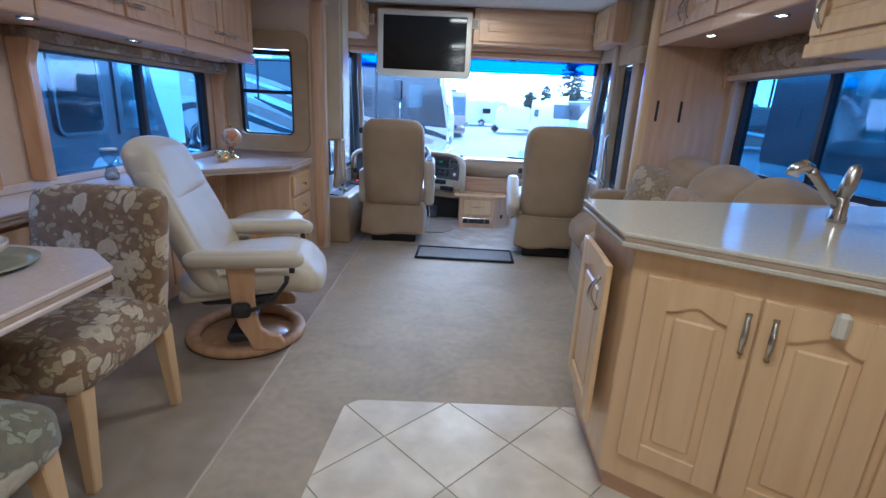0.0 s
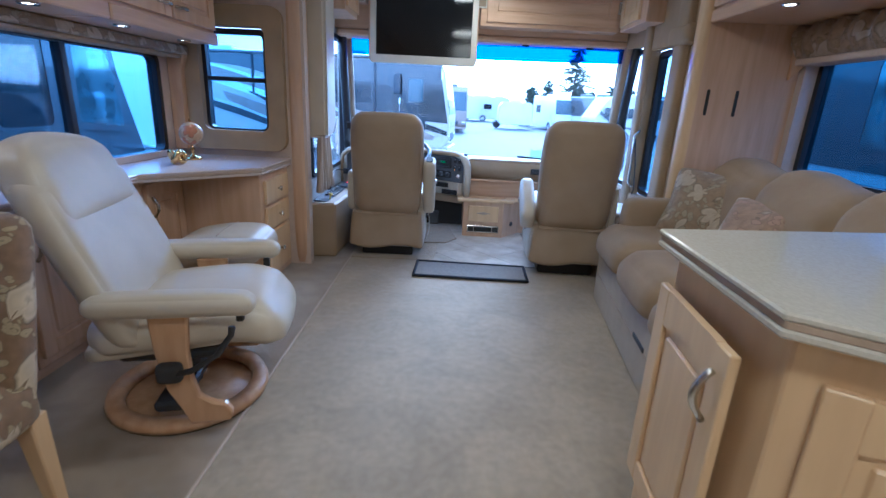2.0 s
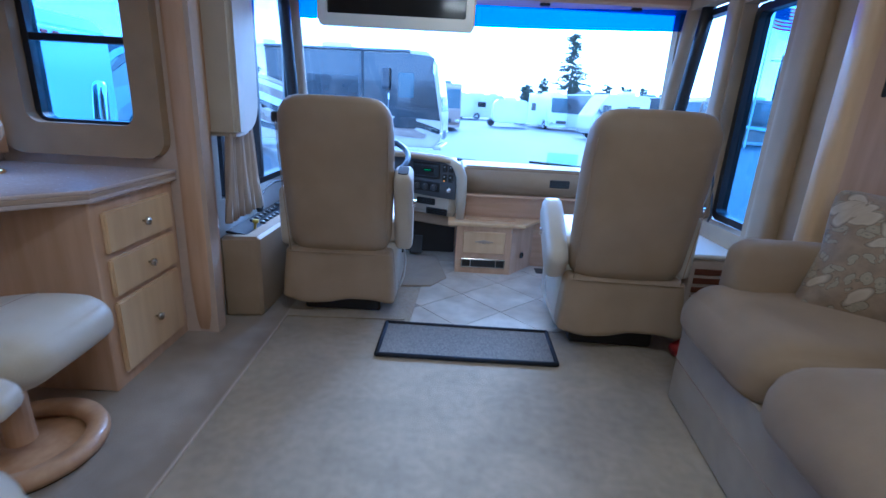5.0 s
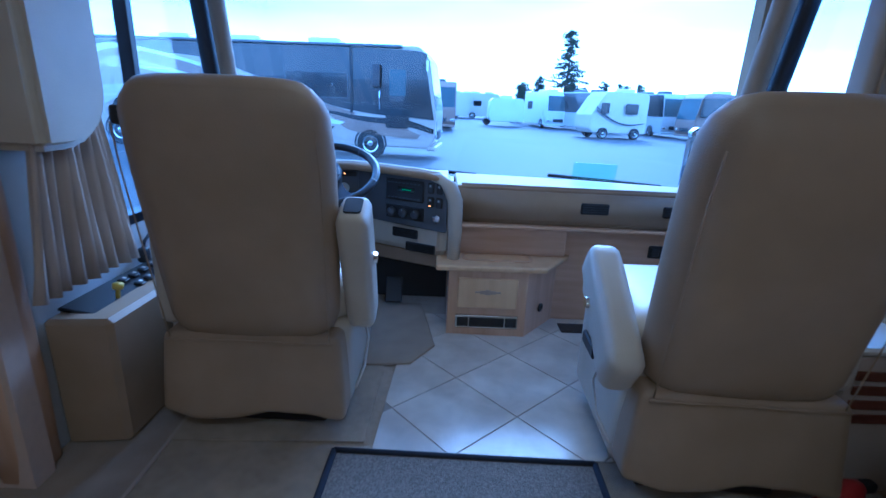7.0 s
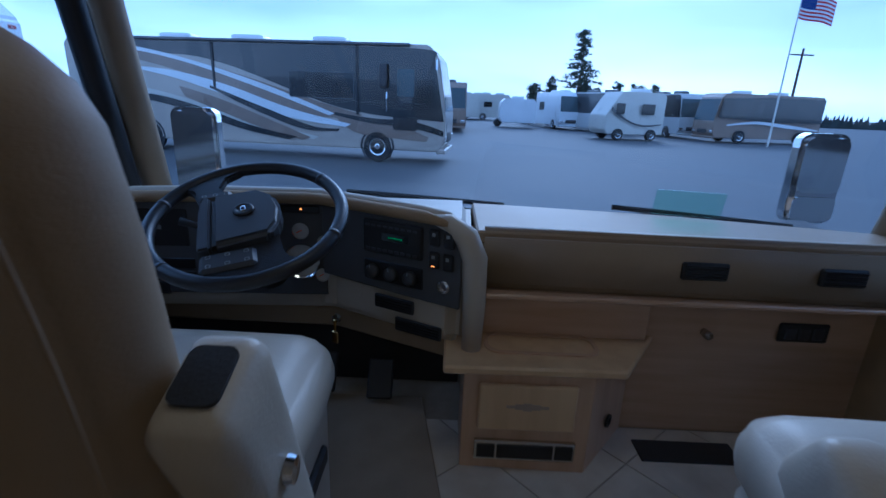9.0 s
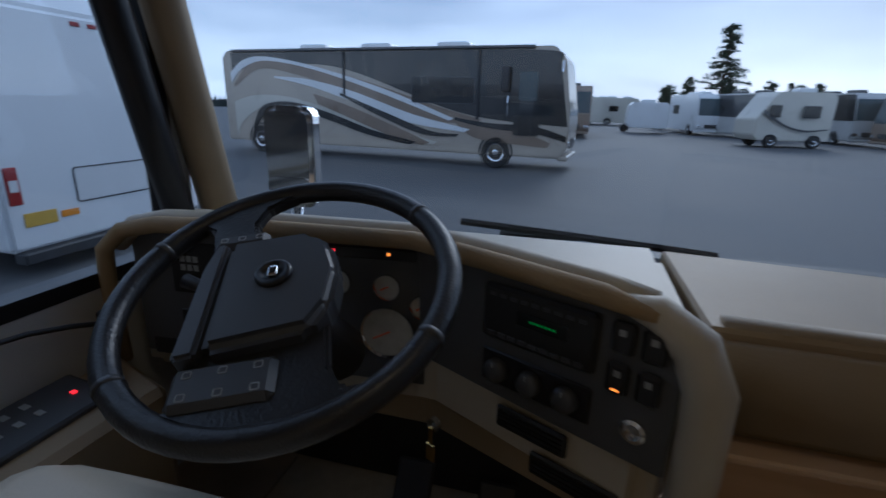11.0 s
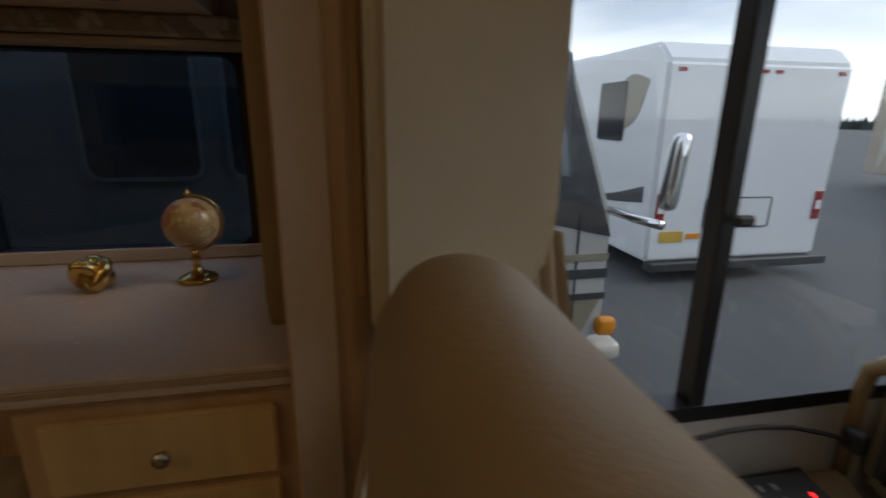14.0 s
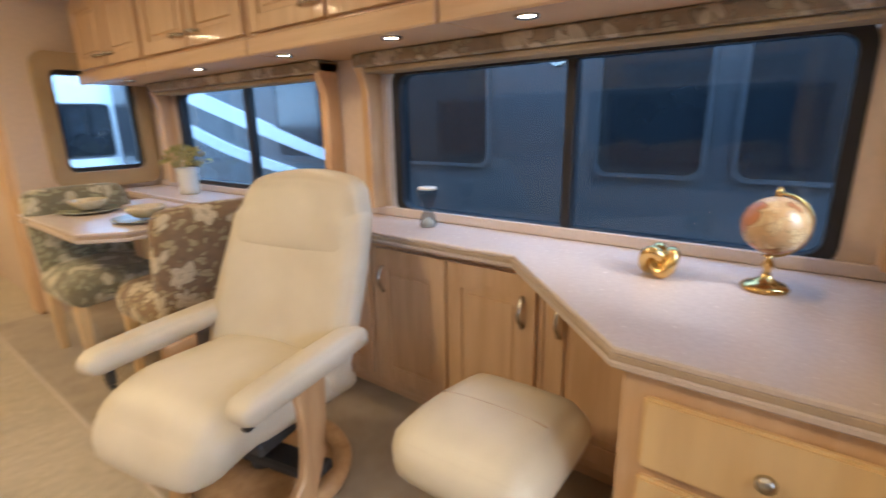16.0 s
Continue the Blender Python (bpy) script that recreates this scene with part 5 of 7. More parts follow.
part("drawer_slot", box((-0.005, -1.12, 0.184), (0.002, -0.95, 0.207), 0.002), M["black_soft"], sofa)


def droop(p):
    return (p.x, p.y, p.z - max(0, -p.x - 0.22) ** 2 * 1.3 + 0.006 * math.sin(p.x * 11 + p.y * 7))


def lean(p):
    return (p.x + p.z * 0.22, p.y, p.z + 0.02 * math.sin(p.y * 9))


for y, w in ((-0.30, 0.585), (-0.875, 0.585), (-1.385, 0.455)):
    part("seat_cushion", soft((0.315, y, 0.42), (0.69, w, 0.20), 0.085, 0.025, 14, droop), M["suede"], sofa, smooth=True)
    part("back_cushion", soft((0.66, y, 0.70), (0.27, w, 0.46), 0.10, 0.03, 12, lean), M["suede"], sofa, smooth=True)
part("arm", soft((0.47, -0.075, 0.39), (0.76, 0.17, 0.60), 0.06, 0.008, 10), M["suede"], sofa, smooth=True)


def pillow(at, turn, tilt, mat, label, s=0.40):
    def corners(p):
        k = 1 - 0.10 * (1 - abs(p.x) / (s / 2)) - 0.10 * (1 - abs(p.z) / (s / 2))
        edge = max(abs(p.x), abs(p.z)) / (s / 2)
        return (p.x * k, p.y * (1.05 - 0.86 * edge ** 3), p.z * k)
    b = soft((0, 0, 0), (s, 0.19, s), 0.05, 0.0, 12, corners)
    b = moved(b, pose(*at, tilt, 0, turn))
    thing("throw_pillow", b, M[mat], label, "pillow", "pillows on the sofa", smooth=True)


pillow((1.34, 3.84, 0.69), -48, -30, "floral_soft", "floral tapestry throw pillow leaning on the sofa arm", 0.46)
pillow((1.27, 3.27, 0.645), -70, -34, "rose", "floral and rose throw pillow on the sofa", 0.42)
pillow((1.28, 2.78, 0.63), -90, -28, "floral", "dark floral throw pillow on the sofa", 0.36)


# ---- recliner and ottoman ----
def ring_base(parent, r=0.265):
    n = 40
    prof = [(r - 0.030, 0.014), (r + 0.030, 0.014), (r + 0.034, 0.030), (r + 0.026, 0.052), (r - 0.026, 0.052), (r - 0.034, 0.030), (r - 0.030, 0.014)]
    part("ring_base", lathe(prof, n), M["chair_wood"], parent, "bent wood ring base", True)
    part("glide", lathe([(r - 0.022, 0.004), (r + 0.022, 0.004), (r + 0.022, 0.0135), (r - 0.022, 0.0135), (r - 0.022, 0.004)], n), M["black_soft"], parent, "black underside of the ring")


def y_form(side):
    """The curved wooden arm support from the ring to the arm."""
    prof = [(0.02, 0.024), (0.155, 0.024), (0.165, 0.06), (0.145, 0.095), (0.10, 0.105), (0.06, 0.135), (0.045, 0.20), (0.04, 0.30), (0.05, 0.455), (-0.075, 0.455), (-0.065, 0.30), (-0.04, 0.16), (0.0, 0.08)]
    return prism(prof, -0.016, 0.016, 0.006, Matrix.Translation((0.06, side, 0.03)) @ Matrix(((1, 0, 0, 0), (0, 0, -1, 0), (0, 1, 0, 0), (0, 0, 0, 1))))


rec = empty("recliner", (-1.12, 2.865, 0.0), 12.0, "cream leather recliner on a bent wood ring base", "armchair")
ring_base(rec, 0.262)


def arm_bend(p):
    return (p.x, p.y * (1 - 0.25 * max(0, p.x)), p.z - max(0, p.x - 0.1) ** 2 * 0.25)


for side in (-0.285, 0.285):
    part("arm_support", y_form(side * 0.97), M["chair_wood"], rec)
    part("armrest", soft((0.075, side * 1.06, 0.52), (0.50, 0.105, 0.072), 0.034, 0.005, 12, arm_bend), M["leather"], rec, smooth=True)
    part("arm_bracket", box((0.26, side * 0.97 - 0.012, 0.44), (0.285, side * 0.97 + 0.012, 0.486), 0.004), M["black_soft"], rec)
part("cross_bar", box((-0.04, -0.27, 0.09), (0.06, 0.27, 0.13), 0.01), M["black_soft"], rec)
part("column", lathe([(0.045, 0.06), (0.045, 0.30)], 16), M["black_soft"], rec)
part("mechanism", box((-0.16, -0.20, 0.255), (0.18, 0.20, 0.30), 0.012), M["black_soft"], rec)


def seat_roll(p):
    return (p.x, p.y * (1 - 0.16 * (p.x + 0.1)), p.z + 0.10 * p.x - max(0, p.x - 0.10) ** 2 * 1.6 - 0.14 * p.y * p.y)


part("seat", soft((0.08, 0, 0.395), (0.62, 0.50, 0.16), 0.075, 0.025, 16, seat_roll), M["leather"], rec, smooth=True)
part("seat_shell", soft((-0.02, 0, 0.325), (0.46, 0.46, 0.07), 0.03, 0.0, 8, lambda p: (p.x, p.y * (1 - 0.2 * p.x), p.z + 0.10 * p.x)), M["leather"], rec, smooth=True)


def back_curve(p):
    w = 1 - 0.20 * max(0, p.z) ** 1.1 - 0.35 * max(0, -p.z - 0.12)
    dish = 0.35 * p.y * p.y
    return (p.x - 0.42 * p.z - 0.10 * p.z * p.z + 0.10 * max(0, p.z - 0.18) + dish, p.y * w, p.z)


def head_form(p):
    w = 1 - 0.95 * max(0, p.z) - 0.05 * max(0, -p.z)
    return (p.x - 0.36 * p.z + 0.30 * p.y * p.y, p.y * w, p.z - 0.30 * p.y * p.y * (1 if p.z > 0 else 0))


part("backrest", soft((-0.22, 0, 0.62), (0.125, 0.60, 0.58), 0.060, 0.012, 18, back_curve), M["leather"], rec, smooth=True)
hr = part("headrest", soft((-0.322, 0, 0.872), (0.135, 0.53, 0.27), 0.045, 0.016, 14, head_form), M["leather"], rec, smooth=True)
lip = [(-0.212 + 0.30 * (0.036 * i - 0.216) ** 2, 0.036 * i - 0.216, 0.742 - 0.014 * math.sin(math.pi * i / 12)) for i in range(13)]
part("seam", tube(lip, 0.0045, 6), M["edge"], hr, "sewn seam under the headrest", True)
for side in (-1, 1):
    line = [(-0.105 - 0.043 * i + 0.022, side * (0.175 - 0.004 * abs(i - 3)), 0.43 + 0.05 * i) for i in range(7)]
    part("stitching", tube(line, 0.0025, 6), M["edge"], rec, smooth=True)
part("lever", tube([(0.02, -0.25, 0.29), (0.05, -0.325, 0.27), (0.12, -0.335, 0.29), (0.20, -0.33, 0.34), (0.25, -0.325, 0.41), (0.255, -0.325, 0.44)], [0.012, 0.012, 0.011, 0.010, 0.010, 0.012], 8), M["black_soft"], rec, "black tilt lever", True)
part("lever_knob", soft((0.045, -0.315, 0.275), (0.085, 0.05, 0.075), 0.024, n=6), M["black_soft"], rec, smooth=True)

ott = empty("ottoman", (-1.32, 3.665, 0.0), 3.0, "cream leather ottoman on a wood ring base", "ottoman")
ring_base(ott, 0.19)
part("column", lathe([(0.04, 0.05), (0.035, 0.335)], 16), M["chair_wood"], ott)
part("cushion", soft((0, 0, 0.39), (0.46, 0.38, 0.15), 0.07, 0.02, 12, lambda p: (p.x, p.y, p.z - 0.35 * p.x * p.x + 0.10 * p.x)), M["leather"], ott, smooth=True)
part("seam", tube([(0.02, -0.15 + 0.030 * i, 0.485 - 0.0004 * abs(i - 5) ** 2) for i in range(11)], 0.003, 6), M["edge"], ott)


# ---- dining set ----
def dining_chair(at, turn, mat, label):
    ch = empty("dining_chair", at, turn, label, "chair", "dining chairs")

    def sag(p):
        return (p.x, p.y, p.z + 0.02 * (1 - (p.x / 0.27) ** 2))
    part("seat", soft((0, 0.02, 0.405), (0.49, 0.50, 0.145), 0.055, 0.02, 12, sag), M[mat], ch, smooth=True)

    def bow(p):
        return (p.x * (1 + 0.06 * p.z), p.y - 0.20 * p.z + 0.18 * p.x * p.x, p.z)
    part("backrest", soft((0, -0.235, 0.62), (0.47, 0.115, 0.50), 0.05, 0.01, 12, bow), M[mat], ch, smooth=True)
    for x, y, s in ((-0.21, -0.20, 0.03), (0.21, -0.20, 0.03), (-0.21, 0.21, -0.02), (0.21, 0.21, -0.02)):
        b = bmesh.new()
        lo = [b.verts.new((x + dx * 0.017, y - s + dy * 0.017, 0.004)) for dx, dy in ((-1, -1), (1, -1), (1, 1), (-1, 1))]
        hi = [b.verts.new((x + dx * 0.027, y + dy * 0.027, 0.37)) for dx, dy in ((-1, -1), (1, -1), (1, 1), (-1, 1))]
        b.faces.new(lo[::-1]), b.faces.new(hi)
        for i in range(4):
            b.faces.new((lo[i], lo[(i + 1) % 4], hi[(i + 1) % 4], hi[i]))
        bmesh.ops.bevel(b, geom=b.edges[:], offset=0.004, segments=1, affect="EDGES")
        part("leg", b, M["pale_maple"], ch)
    return ch


dining_chair((-1.36, 2.0, 0.0), 180.0, "floral", "brown floral upholstered dining chair with pale wooden legs")
dining_chair((-1.245, 1.30, 0.0), 0.0, "floral_green", "green-toned floral dining chair with pale wooden legs")
tb = empty("dining_table", label="laminate-topped dining table with a ribbed edge", category="table")
ribbed_top(tb, [(-1.655, 0.93), (-1.00, 0.93), (-1.00, 1.80), (-1.15, 1.935), (-1.655, 1.935)], 0.705, 0.75, "laminate", "edge", "tabletop")
part("pedestal", box((-1.50, 1.36, 0.004), (-1.36, 1.50, 0.704), 0.015), M["pale_maple"], tb)


def dish(at, name, prof, mat, label, cat):
    b = lathe(prof, 28, Matrix.Translation(at))
    thing(name, b, M[mat], label, cat, "tableware", smooth=True)


M["china"] = material("cream_china", (0.62, 0.55, 0.40), 0.18, second=(0.50, 0.42, 0.28), scale=25)
M["green_china"] = material("charger_plate", (0.25, 0.27, 0.20), 0.2, second=(0.36, 0.35, 0.25), scale=12)
for x, y in ((-1.32, 1.72), (-1.25, 1.2)):
    dish((x, y, 0.7505), "charger_plate", [(0.001, 0), (0.10, 0.0), (0.145, 0.012), (0.147, 0.016), (0.10, 0.005), (0.001, 0.004)], "green_china", "wide patterned charger plate on the table", "plate")
    dish((x, y, 0.7667), "bowl", [(0.001, 0), (0.05, 0.0), (0.085, 0.035), (0.088, 0.05), (0.082, 0.05), (0.05, 0.012), (0.001, 0.008)], "china", "cream china bowl set on the plate", "bowl")

# vase with dried flowers on the counter
vs = empty("flower_vase", (-1.81, 1.14, 0.7705), label="white ribbed vase with dried green flowers", category="vase")
part("vase", lathe([(0.05, 0), (0.058, 0.01), (0.06, 0.05), (0.055, 0.06), (0.063, 0.10), (0.057, 0.11), (0.065, 0.16), (0.05, 0.165), (0.045, 0.02)], 24), M["white_plastic"], vs, smooth=True)
M["dried"] = material("dried_leaf", (0.30, 0.30, 0.10), 0.8, second=(0.42, 0.33, 0.13), scale=20)
b = bmesh.new()
rng = random.Random(4)
for i in range(110):
    a, e, r = rng.uniform(0, 6.28), rng.uniform(0.2, 1.5), rng.uniform(0.07, 0.17)
    p = Vector((r * math.cos(a) * math.cos(e) * 0.9, r * math.sin(a) * math.cos(e) * 0.9, 0.16 + r * math.sin(e) * 0.85))
    q = Matrix.Translation(p) @ Euler((rng.uniform(0, 6), rng.uniform(0, 6), a)).to_matrix().to_4x4() @ Matrix.Diagonal((0.022, 0.010, 0.003, 1))
    bmesh.ops.create_icosphere(b, subdivisions=1, radius=1, matrix=q)
tagged(part("flowers", b, M["dried"], vs, "dried green and yellow blooms"), kind="stuff")

# ---- ornaments on the desk ----
g = empty("globe", (-1.728, 4.176, 0.7705), 20, "small desk globe on a turned brass stand", "globe")
part("stand", lathe([(0.05, 0), (0.052, 0.006), (0.045, 0.014), (0.03, 0.02), (0.012, 0.03), (0.008, 0.05), (0.014, 0.06), (0.007, 0.075), (0.006, 0.095)], 24), M["brass"], g, smooth=True)
M["globe"] = pattern("globe_map", (0.56, 0.36, 0.17), (0.50, 0.20, 0.08), (0.64, 0.46, 0.24), 13, 0.25, 0.0)
part("ball", lathe([(0.0685 * math.sin(math.pi * i / 16) + 0.0003, 0.158 - 0.0685 * math.cos(math.pi * i / 16)) for i in range(17)], 28), M["globe"], g, "amber and rust map sphere", True)
part("meridian", tube([(0, 0.076 * math.sin(radians(a)), 0.158 - 0.076 * math.cos(radians(a))) for a in range(-10, 191, 12)], 0.004, 8), M["brass"], g, smooth=True)
part("finial", lathe([(0.005, 0.226), (0.009, 0.236), (0.003, 0.25)], 12), M["brass"], g, smooth=True)
kn = [(0.030 * (math.sin(t) + 2 * math.sin(2 * t)) * 0.5, 0.030 * (math.cos(t) - 2 * math.cos(2 * t)) * 0.5, 0.045 - 0.026 * math.sin(3 * t)) for t in [2 * math.pi * i / 60 for i in range(60)]]
b = tube([(p[0] * 0.85, p[1] * 0.85, p[2]) for p in kn], 0.0165, 10, closed=True)
lowest = min(v.co.z for v in b.verts)
thing("knot_ornament", moved(b, pose(-1.697, 3.942, 0.7705 - lowest, 0, 0, 20)), M["gold"], "polished gold knot ornament on the desk", "ornament", smooth=True)
hg = empty("hourglass", (-1.85, 3.03, 0.7705), label="clear glass hourglass with pale sand", category="hourglass")
M["clear"] = glass("clear_glass", (0.66, 0.70, 0.72), 0.05)
part("glass", lathe([(0.028, 0.0), (0.034, 0.004), (0.033, 0.03), (0.022, 0.06), (0.006, 0.075), (0.022, 0.09), (0.036, 0.12), (0.038, 0.148), (0.030, 0.15)], 20), M["clear"], hg, smooth=True)
part("cap", lathe([(0.001, 0.150), (0.037, 0.150), (0.038, 0.156), (0.036, 0.160), (0.001, 0.160)], 20), M["white_plastic"], hg, "pale cap", True)
part("sand", lathe([(0.026, 0.002), (0.027, 0.02), (0.012, 0.034), (0.002, 0.038)], 18), M["white_plastic"], hg, smooth=True)


# ---- captain's seats ----
def captain_seat(at, turn, label, inner):
    """A high-backed swivel seat that faces +y; inner is the side (-1 or 1) towards the aisle."""
    s = empty("captain_seat", at, turn, label, "seat", "captain seats")

    def back_form(p):
        u = (p.z + 0.36) / 0.74
        return (p.x * (0.95 + 0.07 * u - 0.16 * max(0, u - 0.72)), p.y - 0.17 * (p.z + 0.37) + 0.25 * p.x * p.x, p.z)
    back = part("backrest", soft((0, 0.085, 0.73), (0.52, 0.17, 0.75), 0.084, 0.012, 14, back_form), M["vinyl"], s, smooth=True)
    ys = lambda z: -0.17 * (z - 0.365)
    for sx in (-1, 1):
        pts = [(sx * (0.238 + 0.016 * i / 12 - 0.04 * max(0, i / 12 - 0.72)), 0.012 + ys(0.37 + i * 0.057), 0.37 + i * 0.057) for i in range(12)]
        part("piping", tube(pts, 0.0022, 6), M["vinyl"], back, smooth=True)

    def skirt_wave(p):
        low = max(0.0, 0.14 - p.z)
        return (p.x * (1 + 0.30 * low), p.y - 0.10 * low + (0.030 * math.sin(p.x * 19 + 0.8) + 0.012 * math.sin(p.x * 47)) * low, p.z + 0.05 * low * math.sin(p.x * 13))
    part("skirt", soft((0, 0.075, 0.245), (0.53, 0.12, 0.27), 0.022, 0.003, 20, skirt_wave), M["vinyl"], s, smooth=True)
    part("skirt_seam", tube([(-0.25 + 0.05 * i, 0.004 - 0.002 * math.sin(i), 0.366) for i in range(11)], 0.004, 6), M["vinyl"], s, smooth=True)
    part("seat", soft((0, 0.37, 0.455), (0.58, 0.53, 0.16), 0.07, 0.02, 12), M["leather"], s, smooth=True)
    part("seat_box", soft((0, 0.34, 0.24), (0.57, 0.50, 0.32), 0.03, 0.0, 8), M["leather"], s, smooth=True)
    part("pedestal", box((-0.20, 0.10, 0.004 - at[2]), (0.20, 0.52, 0.12), 0.01), M["black"], s)
    for sx in (-1, 1):
        outer = sx != inner
        tilt = 34 if sx == inner and at[0] > 0 else 0
        m = pose(sx * (0.28 if outer else 0.315), 0.10 if tilt else (0.09 if outer else 0.09), 0.42 if tilt else (0.47 if outer else 0.45), tilt if tilt else (0 if outer else 22), 0, 0)
        if tilt:
            arm = soft((0, 0.14, 0.02), (0.095, 0.42, 0.15), 0.032, 0.004, 12, lambda p: (p.x, p.y, p.z * (1 - 0.55 * max(0, p.y)) - 0.25 * max(0, p.y - 0.05) ** 2))
        else:
            arm = soft((0, 0.06, 0.05 if outer else 0.12), (0.07 if outer else 0.088, 0.13, 0.30 if outer else 0.44), 0.026, 0.003, 12, lambda p: (p.x, p.y * (1 + 0.25 * p.z), p.z))
        a = part("armrest", moved(arm, m), M["leather"], s, smooth=True)
        if not tilt and not outer:
            part("cup_recess", moved(prism(round_rect(0.05, 0.07, 0.012), 0.343, 0.348), m @ Matrix.Translation((0, 0.06, 0))), M["black_soft"], a)
            part("arm_badge", moved(lathe([(0.001, 0.048), (0.019, 0.048), (0.017, 0.059), (0.001, 0.06)], 16), m @ pose(0, 0.06, 0.16, 0, sx * 90, 0)), M["chrome"], a)
        elif tilt:
            part("arm_badge", moved(lathe([(0.001, 0.052), (0.019, 0.052), (0.017, 0.062), (0.001, 0.063)], 16), m @ pose(0, 0.18, 0, 0, sx * 90, 0)), M["chrome"], a)
    x = inner * 0.31
    b = part("buckle", soft((x, 0.23, 0.40), (0.035, 0.055, 0.12), 0.012, n=6, m=None), M["black_soft"], s, smooth=True)
    part("release", box((x - 0.014, 0.215, 0.452), (x + 0.014, 0.24, 0.466), 0.003), M["red_plastic"], b, "red release button")
    part("belt_cord", tube([(x * 1.01, 0.22, 0.34), (x * 1.04, 0.24, 0.27), (x * 1.03, 0.17, 0.20), (x * 0.98, 0.08, 0.17)], 0.004, 6), M["white_plastic"], s, smooth=True)
    part("switch_plate", box((x * 0.935 - 0.008, 0.36, 0.27), (x * 0.935 + 0.008, 0.50, 0.315), 0.006), M["black_soft"], s)
    return s


M["red_plastic"] = material("red_plastic", (0.45, 0.03, 0.025), 0.35)
captain_seat((-0.58, 4.71, -0.010), 0, "beige vinyl driver's seat with a tall back and raised armrests", 1)
captain_seat((0.775, 4.46, 0.0), -3, "beige vinyl passenger seat with a tall back and a folded-out armrest", -1)

M["webbing"] = material("belt_webbing", (0.05, 0.052, 0.06), 0.8, spread=0.2, stretch=(1, 1, 8), scale=60, bump=0.2)
belt = empty("seat_belt", label="dark grey webbing belt across the driver's seat back", category="seat belt")
strap = bmesh.new()
run = [(-0.838, 4.715, 0.99), (-0.812, 4.790, 0.93), (-0.765, 4.828, 0.82), (-0.70, 4.853, 0.66), (-0.64, 4.90, 0.54)]
side_a, side_b = ([strap.verts.new((x - d * 0.9, y, z - d * 0.45)) for x, y, z in run] for d in (0.022, -0.022))
for k in range(4):
    strap.faces.new((side_a[k], side_a[k + 1], side_b[k + 1], side_b[k]))
geo = bmesh.ops.extrude_face_region(strap, geom=strap.faces[:])
bmesh.ops.translate(strap, vec=(0, 0.003, 0), verts=[q for q in geo["geom"] if isinstance(q, bmesh.types.BMVert)])
bmesh.ops.recalc_face_normals(strap, faces=strap.faces[:])
part("strap", strap, M["webbing"], belt)
part("anchor", soft((-0.845, 4.70, 1.0), (0.05, 0.05, 0.05), 0.012, n=5), M["black_soft"], belt, "black belt anchor", True)

# ---- dashboard ----
dash = empty("dashboard", label="beige dashboard with dark instrument panels and a padded brow", category="dashboard")
body = prism([(-1.14, 5.75), (-0.42, 5.80), (-0.005, 5.575), (0.035, 5.61), (0.045, 6.0), (-1.14, 5.98)], 0.36, 0.722, 0.03, seg=3)
part("body", body, M["leather"], dash)
part("lower_panel", prism([(-1.10, 5.84), (-0.42, 5.835), (0.0, 5.64), (0.05, 5.66), (0.05, 5.98), (-1.10, 5.95)], 0.28, 0.359, 0.01), M["vinyl"], dash)
brow = [(-1.145, 5.71, 0.40), (-1.145, 5.705, 0.60), (-1.13, 5.70, 0.68), (-1.08, 5.705, 0.725), (-1.0, 5.715, 0.742), (-0.75, 5.74, 0.75), (-0.44, 5.76, 0.75), (-0.30, 5.70, 0.748), (-0.10, 5.60, 0.745), (-0.03, 5.565, 0.735), (0.02, 5.545, 0.70), (0.045, 5.54, 0.64), (0.05, 5.545, 0.50), (0.05, 5.555, 0.34)]
part("brow", tube(brow[:10], [0.018] * 9 + [0.010], 10), M["tan_trim"], dash, "padded brown brow", True)
part("hood", tube([brow[8]] + [(x, y + 0.02, z) for x, y, z in brow[9:]], [0.006, 0.026, 0.034, 0.036, 0.034, 0.028], 12), M["leather"], dash, "padded cream edge", True)
crest = [(x, y + 0.035, z + 0.004) for x, y, z in brow[2:10]]
part("crest", tube(crest, 0.022, 10), M["leather"], dash, smooth=True)
gm = plane_at((-1.10, 5.749, 0.42), (0.68, 0.047, 0))
gp = part("gauge_panel", prism([(0, 0.0), (0.68, 0.0), (0.68, 0.31), (0.02, 0.31), (0, 0.27)], 0.0, 0.012, 0.004, gm), M["panel_grey"], dash, "dark gauge panel")
rm = plane_at((-0.425, 5.775, 0.42), (0.415, -0.2, 0))
rp = part("radio_panel", prism([(0.0, 0.085), (0.30, 0.072), (0.485, 0.068), (0.49, 0.24), (0.465, 0.295), (0.41, 0.318), (0.0, 0.325)], 0.0, 0.012, 0.004, rm), M["panel_grey"], dash, "dark centre panel")
M["dial"] = material("dial_face", (0.62, 0.62, 0.58), 0.3, second=(0.50, 0.50, 0.47), scale=30)
M["needle"] = glow("needle_orange", (0.7, 0.12, 0.03), 0.06)
